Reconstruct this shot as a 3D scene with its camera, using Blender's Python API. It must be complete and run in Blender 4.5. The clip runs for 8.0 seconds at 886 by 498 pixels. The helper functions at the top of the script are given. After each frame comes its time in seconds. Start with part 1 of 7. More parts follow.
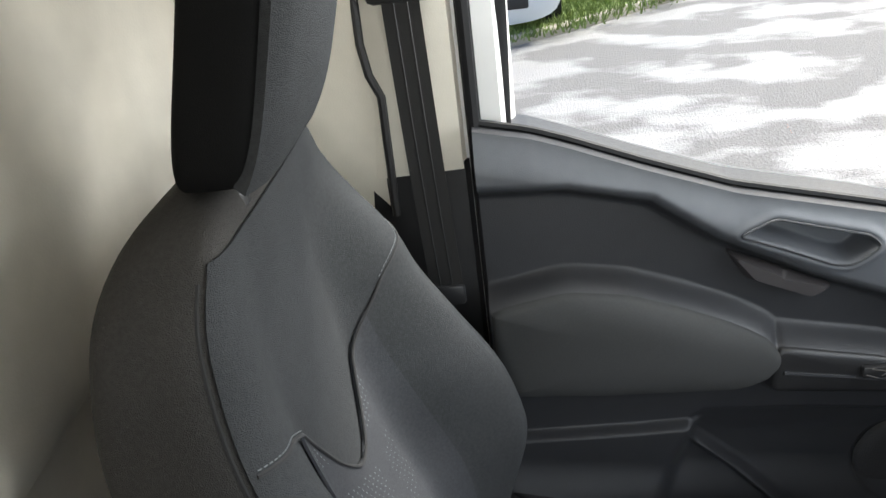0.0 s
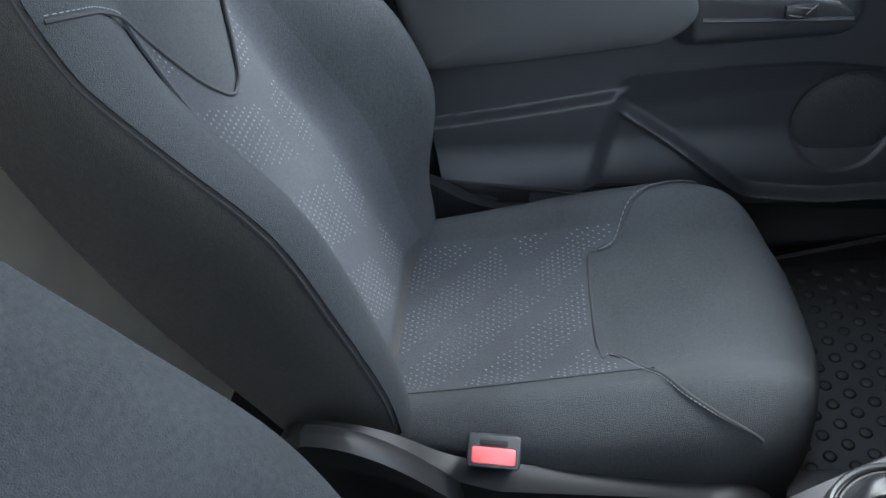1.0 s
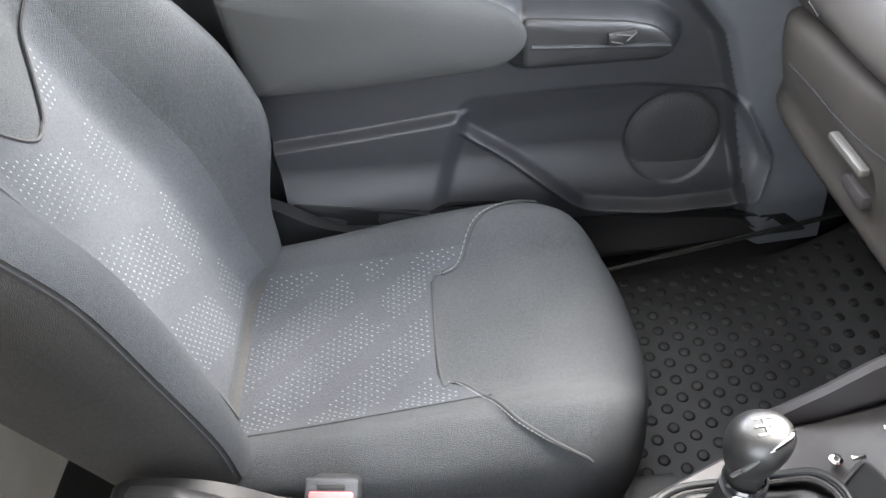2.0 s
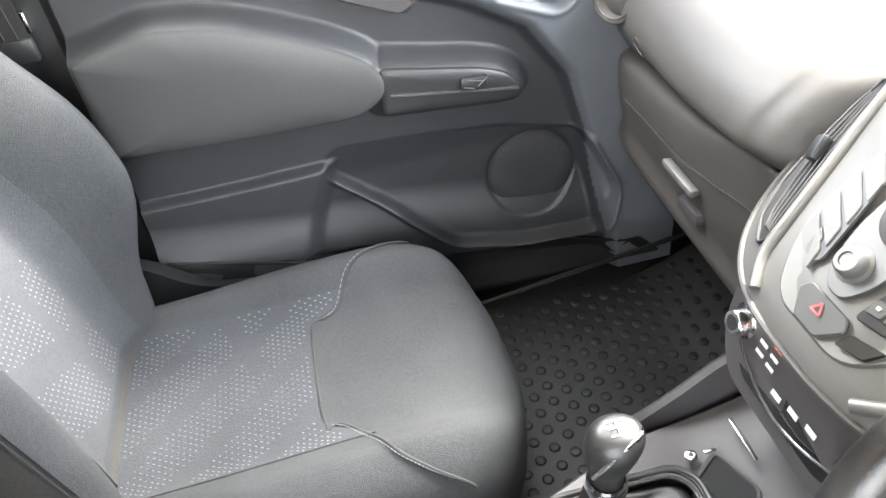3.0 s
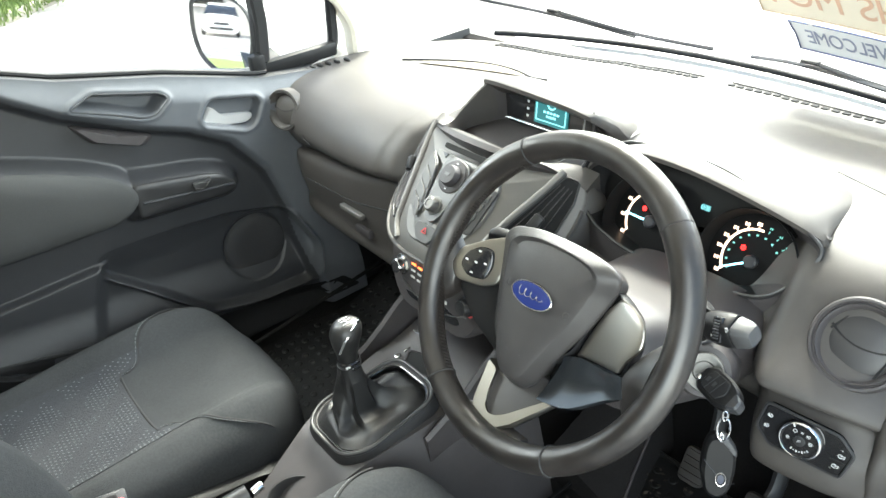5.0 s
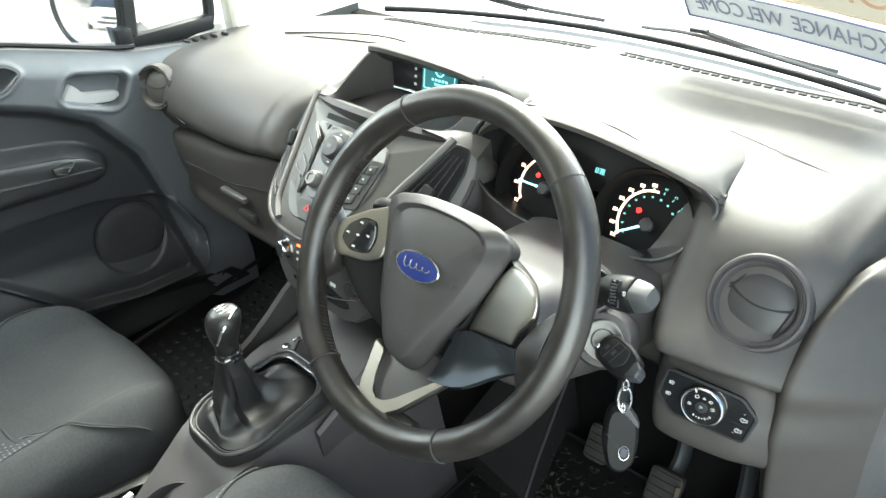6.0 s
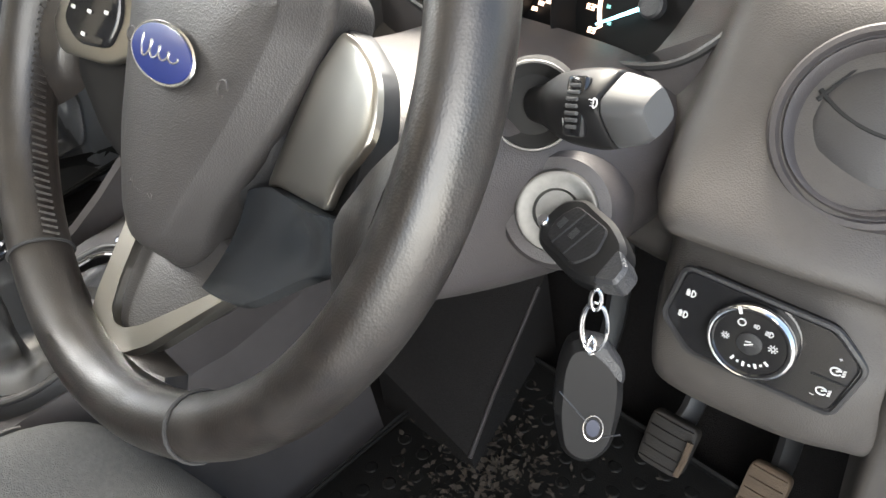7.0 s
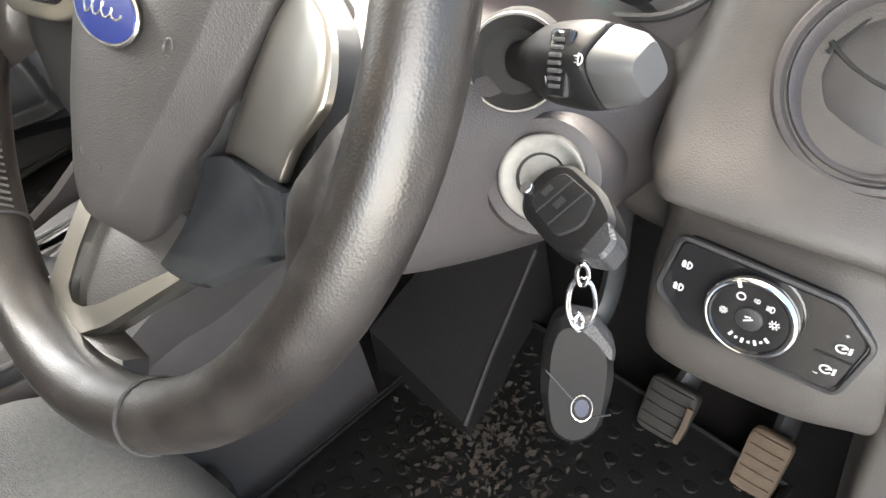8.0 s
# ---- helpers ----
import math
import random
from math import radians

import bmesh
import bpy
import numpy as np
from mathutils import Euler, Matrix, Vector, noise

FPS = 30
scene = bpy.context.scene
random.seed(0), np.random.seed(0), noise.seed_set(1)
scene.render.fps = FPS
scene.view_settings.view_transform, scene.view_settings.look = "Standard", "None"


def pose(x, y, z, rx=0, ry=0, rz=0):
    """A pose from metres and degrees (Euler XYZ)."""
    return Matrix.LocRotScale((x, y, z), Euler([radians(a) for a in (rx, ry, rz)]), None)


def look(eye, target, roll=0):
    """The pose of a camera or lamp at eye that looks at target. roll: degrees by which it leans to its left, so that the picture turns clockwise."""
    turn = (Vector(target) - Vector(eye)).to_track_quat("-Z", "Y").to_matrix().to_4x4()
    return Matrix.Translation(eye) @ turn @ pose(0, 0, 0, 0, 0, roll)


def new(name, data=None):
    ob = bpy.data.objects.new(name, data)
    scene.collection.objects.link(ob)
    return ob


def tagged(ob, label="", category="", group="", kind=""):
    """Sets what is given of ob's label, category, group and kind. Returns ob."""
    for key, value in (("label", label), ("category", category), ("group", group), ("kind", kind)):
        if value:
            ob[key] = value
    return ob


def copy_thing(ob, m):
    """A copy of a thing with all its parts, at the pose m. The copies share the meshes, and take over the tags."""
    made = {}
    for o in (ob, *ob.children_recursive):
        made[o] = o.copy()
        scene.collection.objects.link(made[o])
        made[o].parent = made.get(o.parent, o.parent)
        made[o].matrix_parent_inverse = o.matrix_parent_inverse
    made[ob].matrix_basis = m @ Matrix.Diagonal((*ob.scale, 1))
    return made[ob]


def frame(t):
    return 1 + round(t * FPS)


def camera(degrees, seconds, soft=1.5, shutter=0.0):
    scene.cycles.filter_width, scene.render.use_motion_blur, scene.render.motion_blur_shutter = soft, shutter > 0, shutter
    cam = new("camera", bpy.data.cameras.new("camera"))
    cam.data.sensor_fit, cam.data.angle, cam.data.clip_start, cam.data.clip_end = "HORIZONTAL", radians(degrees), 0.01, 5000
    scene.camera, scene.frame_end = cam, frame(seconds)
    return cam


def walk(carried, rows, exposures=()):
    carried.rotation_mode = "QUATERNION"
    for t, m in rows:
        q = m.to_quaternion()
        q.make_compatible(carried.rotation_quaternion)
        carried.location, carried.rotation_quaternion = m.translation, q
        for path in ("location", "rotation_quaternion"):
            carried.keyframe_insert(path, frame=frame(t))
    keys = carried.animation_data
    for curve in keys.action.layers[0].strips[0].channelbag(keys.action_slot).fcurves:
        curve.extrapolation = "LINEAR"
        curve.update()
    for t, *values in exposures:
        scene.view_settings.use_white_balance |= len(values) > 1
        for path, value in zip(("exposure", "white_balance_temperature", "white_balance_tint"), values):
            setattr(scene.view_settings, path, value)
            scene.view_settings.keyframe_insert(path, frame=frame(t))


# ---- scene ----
cam = camera(60.2, 8.0)
PATH = [
    (0, (0.283, -0.528, 1.601), (-1.486, -0.721, 0.688), -7.6),
    (0.3, (0.315, -0.492, 1.533), (-1.354, -0.763, 0.465), -11.3),
    (0.5, (0.319, -0.484, 1.495), (-1.283, -0.752, 0.328), -12.2),
    (1, (0.392, -0.348, 1.377), (-1.118, -0.716, 0.118), -14.8),
    (1.5, (0.379, -0.324, 1.354), (-1.078, -0.629, 0.019), -13.9),
    (2, (0.35, -0.271, 1.407), (-1.138, -0.369, 0.075), -10.9),
    (2.1, (0.344, -0.261, 1.41), (-1.151, -0.281, 0.082), -9.6),
    (2.2, (0.349, -0.242, 1.411), (-1.156, -0.228, 0.094), -9.6),
    (3.3, (0.433, -0.255, 1.433), (-1.085, 0.2, 0.213), -6.1),
    (3.5, (0.517, -0.331, 1.475), (-0.94, 0.378, 0.303), -5.3),
    (3.6, (0.549, -0.342, 1.487), (-0.888, 0.429, 0.329), -6.1),
    (4, (0.66, -0.421, 1.541), (-0.709, 0.512, 0.42), -5.7),
    (4.1, (0.682, -0.422, 1.543), (-0.689, 0.519, 0.431), -6.2),
    (5.3, (0.917, -0.496, 1.574), (-0.478, 0.493, 0.536), -6.9),
    (5.5, (0.905, -0.487, 1.569), (-0.467, 0.522, 0.52), -7.0),
    (5.9, (0.881, -0.447, 1.532), (-0.396, 0.64, 0.442), -5.6),
    (6, (0.871, -0.431, 1.501), (-0.366, 0.712, 0.422), -4.6),
    (6.5, (0.771, -0.236, 1.304), (-0.421, 0.947, 0.218), -3.5),
    (6.7, (0.774, -0.184, 1.222), (-0.516, 0.926, 0.171), -4.7),
    (7, (0.722, -0.14, 1.209), (-0.446, 0.875, -0.058), -5.7),
    (7.5, (0.708, -0.112, 1.185), (-0.453, 0.873, -0.113), -6.3),
    (8, (0.712, -0.111, 1.194), (-0.419, 0.838, -0.156), -6.9),
]
EXPOSURES = [(0.0, 0.90, 6350, 7), (0.5, 0.47, 5650, 6), (1.0, 1.45, 5450, 4), (1.5, 2.42, 6100, 9), (2.0, 2.75, 6300, 10), (3.5, 2.98, 6500, 7), (4.0, 2.70, 6500, 6), (5.5, 1.9, 6350, -3), (6.5, 2.0, 6350, -4), (7.0, 2.20, 6850, 8), (7.5, 2.38, 6900, 9), (8.0, 2.68, 7000, 9)]
walk(cam, [(t, look(eye, target, roll)) for t, eye, target, roll in PATH], EXPOSURES)

# ---- light ----
world = bpy.data.worlds.new("sky")
scene.world = world
world.use_nodes = True
_nt = world.node_tree
_sky = _nt.nodes.new("ShaderNodeTexSky")
_sky.sky_type = "NISHITA"
_sky.sun_disc = False
_sky.sun_elevation, _sky.sun_rotation = radians(42), radians(-35)
_sky.air_density, _sky.dust_density, _sky.ozone_density = 1.0, 3.0, 1.0
_nt.links.new(_sky.outputs[0], _nt.nodes["Background"].inputs[0])
_nt.nodes["Background"].inputs[1].default_value = 0.15
_sun = new("sun", bpy.data.lights.new("sun", "SUN"))
_sun.data.energy, _sun.data.angle, _sun.data.color = 3.6, radians(12), (1.0, 0.95, 0.86)
_sun.matrix_world = look((-4, 6, 7), (0, 0, 0))



def opening(name, eye, target, w, h, watts, tint=(0.98, 0.99, 1.0)):
    """Daylight coming in through one of the cab's openings."""
    la = bpy.data.lights.new(name, "AREA")
    la.shape, la.size, la.size_y, la.energy, la.color = "RECTANGLE", w, h, watts, tint
    new(name, la).matrix_world = look(eye, target)


opening("door_daylight", (1.05, -0.55, 1.30), (-0.3, -0.62, 1.0), 0.95, 1.0, 6.5, (1.0, 0.97, 0.93))
opening("window_daylight", (-0.715, -0.20, 1.60), (0.1, -0.05, 0.95), 0.80, 0.20, 5.0)
opening("screen_daylight", (0.0, 0.98, 1.55), (0.0, -0.45, 1.10), 1.25, 0.8, 15.0)


# ---- materials ----
def material(name, color, rough=0.6, metal=0.0, var=0.12, scale=40.0, bump=0.0, bscale=600.0, spec=0.5, tint=None, big=6.0):
    """A surface with colour variation at two scales and fine relief."""
    m = bpy.data.materials.new(name)
    m.use_nodes = True
    nt, b = m.node_tree, m.node_tree.nodes["Principled BSDF"]
    b.inputs["Roughness"].default_value, b.inputs["Metallic"].default_value = rough, metal
    b.inputs["Specular IOR Level"].default_value = spec
    tc = nt.nodes.new("ShaderNodeTexCoord")
    n1, n2 = nt.nodes.new("ShaderNodeTexNoise"), nt.nodes.new("ShaderNodeTexNoise")
    n1.inputs["Scale"].default_value, n2.inputs["Scale"].default_value = scale, big
    n1.inputs["Detail"].default_value, n2.inputs["Detail"].default_value = 5, 3
    add = nt.nodes.new("ShaderNodeMath")
    add.operation = "MULTIPLY_ADD"
    add.inputs[1].default_value = 0.5
    half = nt.nodes.new("ShaderNodeMath")
    half.operation = "MULTIPLY"
    half.inputs[1].default_value = 0.5
    ramp = nt.nodes.new("ShaderNodeMix")
    ramp.data_type = "RGBA"
    dark = [c * (1 - var) for c in color[:3]] + [1]
    light = [min(1, c * (1 + var)) for c in (tint or color)[:3]] + [1]
    ramp.inputs[6].default_value, ramp.inputs[7].default_value = dark, light
    for n in (n1, n2):
        nt.links.new(tc.outputs["Object"], n.inputs["Vector"])
    nt.links.new(n2.outputs["Fac"], half.inputs[0])
    nt.links.new(n1.outputs["Fac"], add.inputs[0])
    nt.links.new(half.outputs[0], add.inputs[2])
    stretch = nt.nodes.new("ShaderNodeMapRange")
    stretch.inputs[1].default_value, stretch.inputs[2].default_value = 0.3, 0.7
    nt.links.new(add.outputs[0], stretch.inputs[0])
    nt.links.new(stretch.outputs[0], ramp.inputs[0])
    nt.links.new(ramp.outputs[2], b.inputs["Base Color"])
    rr = nt.nodes.new("ShaderNodeMapRange")
    rr.inputs[3].default_value, rr.inputs[4].default_value = max(0.02, rough * 0.88), min(1, rough * 1.12)
    nt.links.new(n1.outputs["Fac"], rr.inputs[0])
    nt.links.new(rr.outputs[0], b.inputs["Roughness"])
    if bump:
        v = nt.nodes.new("ShaderNodeTexVoronoi")
        v.inputs["Scale"].default_value = bscale
        nt.links.new(tc.outputs["Object"], v.inputs["Vector"])
        bp = nt.nodes.new("ShaderNodeBump")
        bp.inputs["Strength"].default_value, bp.inputs["Distance"].default_value = bump, 0.001
        nt.links.new(v.outputs["Distance"], bp.inputs["Height"])
        nt.links.new(bp.outputs[0], b.inputs["Normal"])
    return m


def glow(name, color, strength):
    m = bpy.data.materials.new(name)
    m.use_nodes = True
    b = m.node_tree.nodes["Principled BSDF"]
    b.inputs["Base Color"].default_value = (*color, 1)
    b.inputs["Emission Color"].default_value = (*color, 1)
    b.inputs["Emission Strength"].default_value = strength
    return m


def glass(name, tint=(1, 1, 1), rough=0.0):
    """A thin pane: clear, with the reflection of its surface."""
    m = bpy.data.materials.new(name)
    m.use_nodes = True
    nt = m.node_tree
    out = nt.nodes["Material Output"]
    nt.nodes.remove(nt.nodes["Principled BSDF"])
    tr, gl, lw, pw, ma, mix = (nt.nodes.new("ShaderNode" + k) for k in ("BsdfTransparent", "BsdfGlossy", "LayerWeight", "Math", "Math", "MixShader"))
    tr.inputs[0].default_value = (*tint, 1)
    gl.inputs["Roughness"].default_value = rough
    pw.operation, ma.operation = "POWER", "MULTIPLY_ADD"
    pw.inputs[1].default_value = 5.0
    ma.inputs[1].default_value, ma.inputs[2].default_value = 0.6, 0.03
    for a, b in ((lw.outputs["Facing"], pw.inputs[0]), (pw.outputs[0], ma.inputs[0]), (ma.outputs[0], mix.inputs[0]), (tr.outputs[0], mix.inputs[1]), (gl.outputs[0], mix.inputs[2]), (mix.outputs[0], out.inputs[0])):
        nt.links.new(a, b)
    return m


FABRIC = material("seat_fabric", (0.037, 0.0388, 0.041), 0.95, var=0.30, scale=260, bump=0.8, bscale=900, spec=0.12)
FABRIC_SIDE = material("seat_side_fabric", (0.046, 0.044, 0.042), 0.97, var=0.28, scale=260, bump=0.8, bscale=900, spec=0.1)
INSERT = material("seat_insert_fabric", (0.044, 0.046, 0.051), 0.95, var=0.28, scale=300, bump=0.8, bscale=1000, spec=0.12)
STITCH = material("pale_stitch_thread", (0.150, 0.160, 0.170), 0.8, var=0.2)
SEAM = material("dark_seam", (0.02, 0.02, 0.021), 0.9)
PLASTIC = material("charcoal_plastic", (0.044, 0.040, 0.041), 0.50, var=0.16, scale=60, bump=0.20, bscale=1000, spec=0.40)
PADPLASTIC = material("pad_plastic", (0.036, 0.034, 0.034), 0.44, var=0.14, scale=60, bump=0.20, bscale=1000, spec=0.42)
PLASTIC_UP = material("dash_top_plastic", (0.050, 0.0455, 0.042), 0.52, var=0.16, scale=60, bump=0.18, bscale=1000, spec=0.40)
VENTDARK = material("vent_plastic", (0.027, 0.026, 0.027), 0.45, var=0.12, scale=60, bump=0.15, bscale=1000)
KNOBSKIN = material("knob_leather", (0.010, 0.010, 0.010), 0.40, var=0.2, scale=90, bump=0.12, bscale=900)
DOORPLASTIC = material("door_card_plastic", (0.027, 0.028, 0.031), 0.40, var=0.1, scale=50, bump=0.3, bscale=800, spec=0.45)
# door plastic's lighter copy: light falling on the upper band is put into its grey
BANDPLASTIC = material("lit_upper_door_plastic", (0.078, 0.083, 0.092), 0.42, var=0.1, scale=50, bump=0.2, bscale=1000, spec=0.5)
DARK = material("black_plastic", (0.018, 0.018, 0.019), 0.42, var=0.15, bump=0.15)
STALK = material("matt_black_plastic", (0.009, 0.009, 0.0095), 0.45, spec=0.18)
STALKGREY = material("smooth_grey_plastic", (0.055, 0.056, 0.058), 0.40, var=0.06, spec=0.45)
LOCKMETAL = material("worn_lock_metal", (0.12, 0.117, 0.11), 0.42, metal=0.7, var=0.25, scale=300)
SPOKESILVER = material("polished_silver_paint", (0.30, 0.288, 0.265), 0.33, metal=1.0, var=0.02)
LEVER = material("pale_silver_paint", (0.55, 0.55, 0.55), 0.32, metal=0.5, var=0.03)
BLACK = material("deep_black_foam", (0.010, 0.010, 0.010), 0.95)
PIANO = material("gloss_black", (0.010, 0.010, 0.011), 0.12, spec=0.6)
SILVER = material("satin_silver_paint", (0.125, 0.120, 0.113), 0.45, metal=0.35, var=0.06, scale=200)
SPOKE = material("gloss_blue_black", (0.016, 0.0185, 0.0215), 0.20, var=0.4, scale=50, spec=0.7)
BRIGHT = material("bright_satin_metal", (0.66, 0.65, 0.62), 0.24, metal=1.0, var=0.05)
CHROME = material("chrome", (0.8, 0.8, 0.8), 0.1, metal=1.0, var=0.03)
LEATHER = material("worn_black_leather", (0.0085, 0.0082, 0.0082), 0.23, var=0.25, scale=120, bump=0.10, bscale=900, spec=0.6, tint=(0.015, 0.012, 0.0105))
_ln = LEATHER.node_tree
_wear = _ln.nodes.new("ShaderNodeTexNoise")
_wear.inputs["Scale"].default_value, _wear.inputs["Detail"].default_value = 26, 8
_wr = _ln.nodes.new("ShaderNodeMapRange")
_wr.inputs[1].default_value, _wr.inputs[2].default_value, _wr.inputs[3].default_value, _wr.inputs[4].default_value = 0.38, 0.62, 0.28, 0.50
_ln.links.new(_ln.nodes["Texture Coordinate"].outputs["Object"], _wear.inputs["Vector"])
_ln.links.new(_wear.outputs["Fac"], _wr.inputs[0])
_ln.links.new(_wr.outputs[0], _ln.nodes["Principled BSDF"].inputs["Roughness"])
CREAM = material("cream_trim", (0.70, 0.66, 0.57), 0.7, var=0.06, scale=30, bump=0.15, bscale=500)
BULK = material("beige_bulkhead", (0.66, 0.62, 0.54), 0.75, var=0.12, scale=12, bump=0.1, bscale=300)
WHITE = material("white_body_paint", (0.80, 0.80, 0.79), 0.3, var=0.02)
RUBBER = material("black_rubber", (0.012, 0.012, 0.013), 0.6, spec=0.25, var=0.2, scale=80, bump=0.2)
MAT = material("dirty_rubber_mat", (0.0060, 0.0060, 0.0060), 0.50, var=0.4, scale=25, bump=0.2, spec=0.2)
CARPET = material("dark_carpet", (0.018, 0.017, 0.017), 1.0, var=0.3, scale=300, bump=0.8, bscale=900, spec=0.05)
RED = material("red_button", (0.75, 0.10, 0.10), 0.4)
BLUE = material("blue_enamel", (0.012, 0.022, 0.115), 0.25)
WHITEPAINT = material("white_marking", (0.52, 0.52, 0.52), 0.5)
GLASS = glass("window_glass")
MIRROR = material("mirror_glass", (0.9, 0.9, 0.9), 0.02, metal=1.0, var=0.0)


# ---- building blocks ----
def part(name, bm, mat, parent=None, label="", smooth=True, angle=38):
    """Link a bmesh as one mesh object under a thing or a part."""
    bmesh.ops.recalc_face_normals(bm, faces=bm.faces)
    if smooth:
        lim = radians(angle)
        for f in bm.faces:
            f.smooth = True
        for e in bm.edges:
            if len(e.link_faces) == 2 and e.calc_face_angle(0) > lim:
                e.smooth = False
    me = bpy.data.meshes.new(name)
    bm.to_mesh(me)
    bm.free()
    for m in mat if isinstance(mat, (list, tuple)) else [mat]:
        me.materials.append(m)
    ob = new(name, me)
    if parent is not None:
        ob.parent = parent
        if parent.parent is None:
            ob.matrix_parent_inverse = parent.matrix_basis.inverted()
    if label:
        tagged(ob, label)
    return ob


def thing(name, base, label, category, group="", kind=""):
    ob = new(name)
    ob.empty_display_size = 0.05
    ob.location = base
    return tagged(ob, label, category, group, kind)


def cat(pts, n, closed=False):
    """A smooth curve through the points."""
    P = [np.array(p, float) for p in pts]
    out = []
    m = len(P)
    for i in range(m if closed else m - 1):
        a, b = P[i], P[(i + 1) % m]
        p0 = P[i - 1] if closed or i else 2 * a - b
        p3 = P[(i + 2) % m] if closed or i + 2 < m else 2 * b - a
        for k in range(n):
            t = k / n
            out.append(0.5 * (2 * a + (b - p0) * t + (2 * p0 - 5 * a + 4 * b - p3) * t * t + (3 * a - p0 - 3 * b + p3) * t ** 3))
    if not closed:
        out.append(P[-1])
    return out


def loft(rings, cap=True, closed=True):
    bm = bmesh.new()
    vs = [[bm.verts.new(tuple(map(float, p))) for p in r] for r in rings]
    n = len(vs[0])
    for a, b in zip(vs, vs[1:]):
        for i in range(n if closed else n - 1):
            j = (i + 1) % n
            bm.faces.new((a[i], a[j], b[j], b[i]))
    if cap and closed:
        bm.faces.new(vs[0][::-1])
        bm.faces.new(vs[-1])
    return bm


def sheet(fn, nu, nv, thick=0.0, wrap=False):
    """A surface fn(u, v), u and v from 0 to 1, given thickness along its normals."""
    g = [[Vector([float(c) for c in fn(i / nu, j / nv)]) for j in range(nv + 1)] for i in range(nu + 1)]
    bm = bmesh.new()
    top = [[bm.verts.new(p) for p in r] for r in g]
    for i in range(nu):
        for j in range(nv):
            bm.faces.new((top[i][j], top[i + 1][j], top[i + 1][j + 1], top[i][j + 1]))
    if thick:
        bm.normal_update()
        low = [[bm.verts.new(v.co - v.normal * thick) for v in r] for r in top]
        for i in range(nu):
            for j in range(nv):
                bm.faces.new((low[i][j], low[i][j + 1], low[i + 1][j + 1], low[i + 1][j]))
        edge = [(i, 0) for i in range(nu)] + [(nu, j) for j in range(nv)] + [(i, nv) for i in range(nu, 0, -1)] + [(0, j) for j in range(nv, 0, -1)]
        for a, b in zip(edge, edge[1:] + edge[:1]):
            bm.faces.new((top[a[0]][a[1]], low[a[0]][a[1]], low[b[0]][b[1]], top[b[0]][b[1]]))
    return bm


def tube(pts, r, n=8, closed=False, flat=1.0):
    """A round bar along the points; r a number or one for each point."""
    P = [Vector([float(c) for c in p]) for p in pts]
    R = r if isinstance(r, (list, tuple)) else [r] * len(P)
    m = len(P)
    rings, up = [], None
    for i, p in enumerate(P):
        d = (P[(i + 1) % m] - P[i - 1]) if closed else (P[min(i + 1, m - 1)] - P[max(i - 1, 0)])
        d.normalize()
        if up is None:
            up = d.orthogonal().normalized()
        up = (up - d * up.dot(d)).normalized()
        side = d.cross(up)
        rings.append([p + R[i] * (math.cos(a) * up + flat * math.sin(a) * side) for a in (2 * math.pi * k / n for k in range(n))])
    if closed:
        rings.append(rings[0])
        bm = bmesh.new()
        vs = [[bm.verts.new(p) for p in q] for q in rings[:-1]]
        best = min(range(n), key=lambda s: (vs[-1][0].co - vs[0][s].co).length)
        vs.append([vs[0][(k + best) % n] for k in range(n)])
        for a, b in zip(vs, vs[1:]):
            for k in range(n):
                bm.faces.new((a[k], a[(k + 1) % n], b[(k + 1) % n], b[k]))
        return bm
    return loft(rings)


def lathe(prof, n=32, m=Matrix()):
    """A turned shape from (radius, height) pairs round the local z axis."""
    bm = bmesh.new()
    rows = []
    for r, z in prof:
        if r < 1e-6:
            rows.append([bm.verts.new(m @ Vector((0, 0, z)))])
        else:
            rows.append([bm.verts.new(m @ Vector((r * math.cos(2 * math.pi * k / n), r * math.sin(2 * math.pi * k / n), z))) for k in range(n)])
    for a, b in zip(rows, rows[1:]):
        for k in range(n):
            j = (k + 1) % n
            if len(a) == 1 and len(b) > 1:
                bm.faces.new((a[0], b[j], b[k]))
            elif len(b) == 1 and len(a) > 1:
                bm.faces.new((a[k], a[j], b[0]))
            elif len(a) > 1:
                bm.faces.new((a[k], a[j], b[j], b[k]))
    return bm


def rbox(c, s, r=0.004, m=Matrix(), seg=2):
    """A box of size s at c with rounded edges."""
    bm = bmesh.new()
    bmesh.ops.create_cube(bm, size=1.0)
    for v in bm.verts:
        v.co = Vector((v.co[i] * s[i] for i in range(3)))
    if r:
        bmesh.ops.bevel(bm, geom=list(bm.edges), offset=min(r, min(s) * 0.49), segments=seg, profile=0.5, affect="EDGES")
    bmesh.ops.transform(bm, matrix=m @ Matrix.Translation(c), verts=bm.verts)
    return bm


def rounded(pts, r, n=5):
    """A polygon's outline with rounded corners."""
    out = []
    P = [Vector(p) for p in pts]
    for i, p in enumerate(P):
        a, b = (P[i - 1] - p), (P[(i + 1) % len(P)] - p)
        k = min(r, a.length * 0.48, b.length * 0.48)
        s, e = p + a.normalized() * k, p + b.normalized() * k
        for j in range(n + 1):
            t = j / n
            out.append((1 - t) ** 2 * s + 2 * t * (1 - t) * p + t * t * e)
    return out


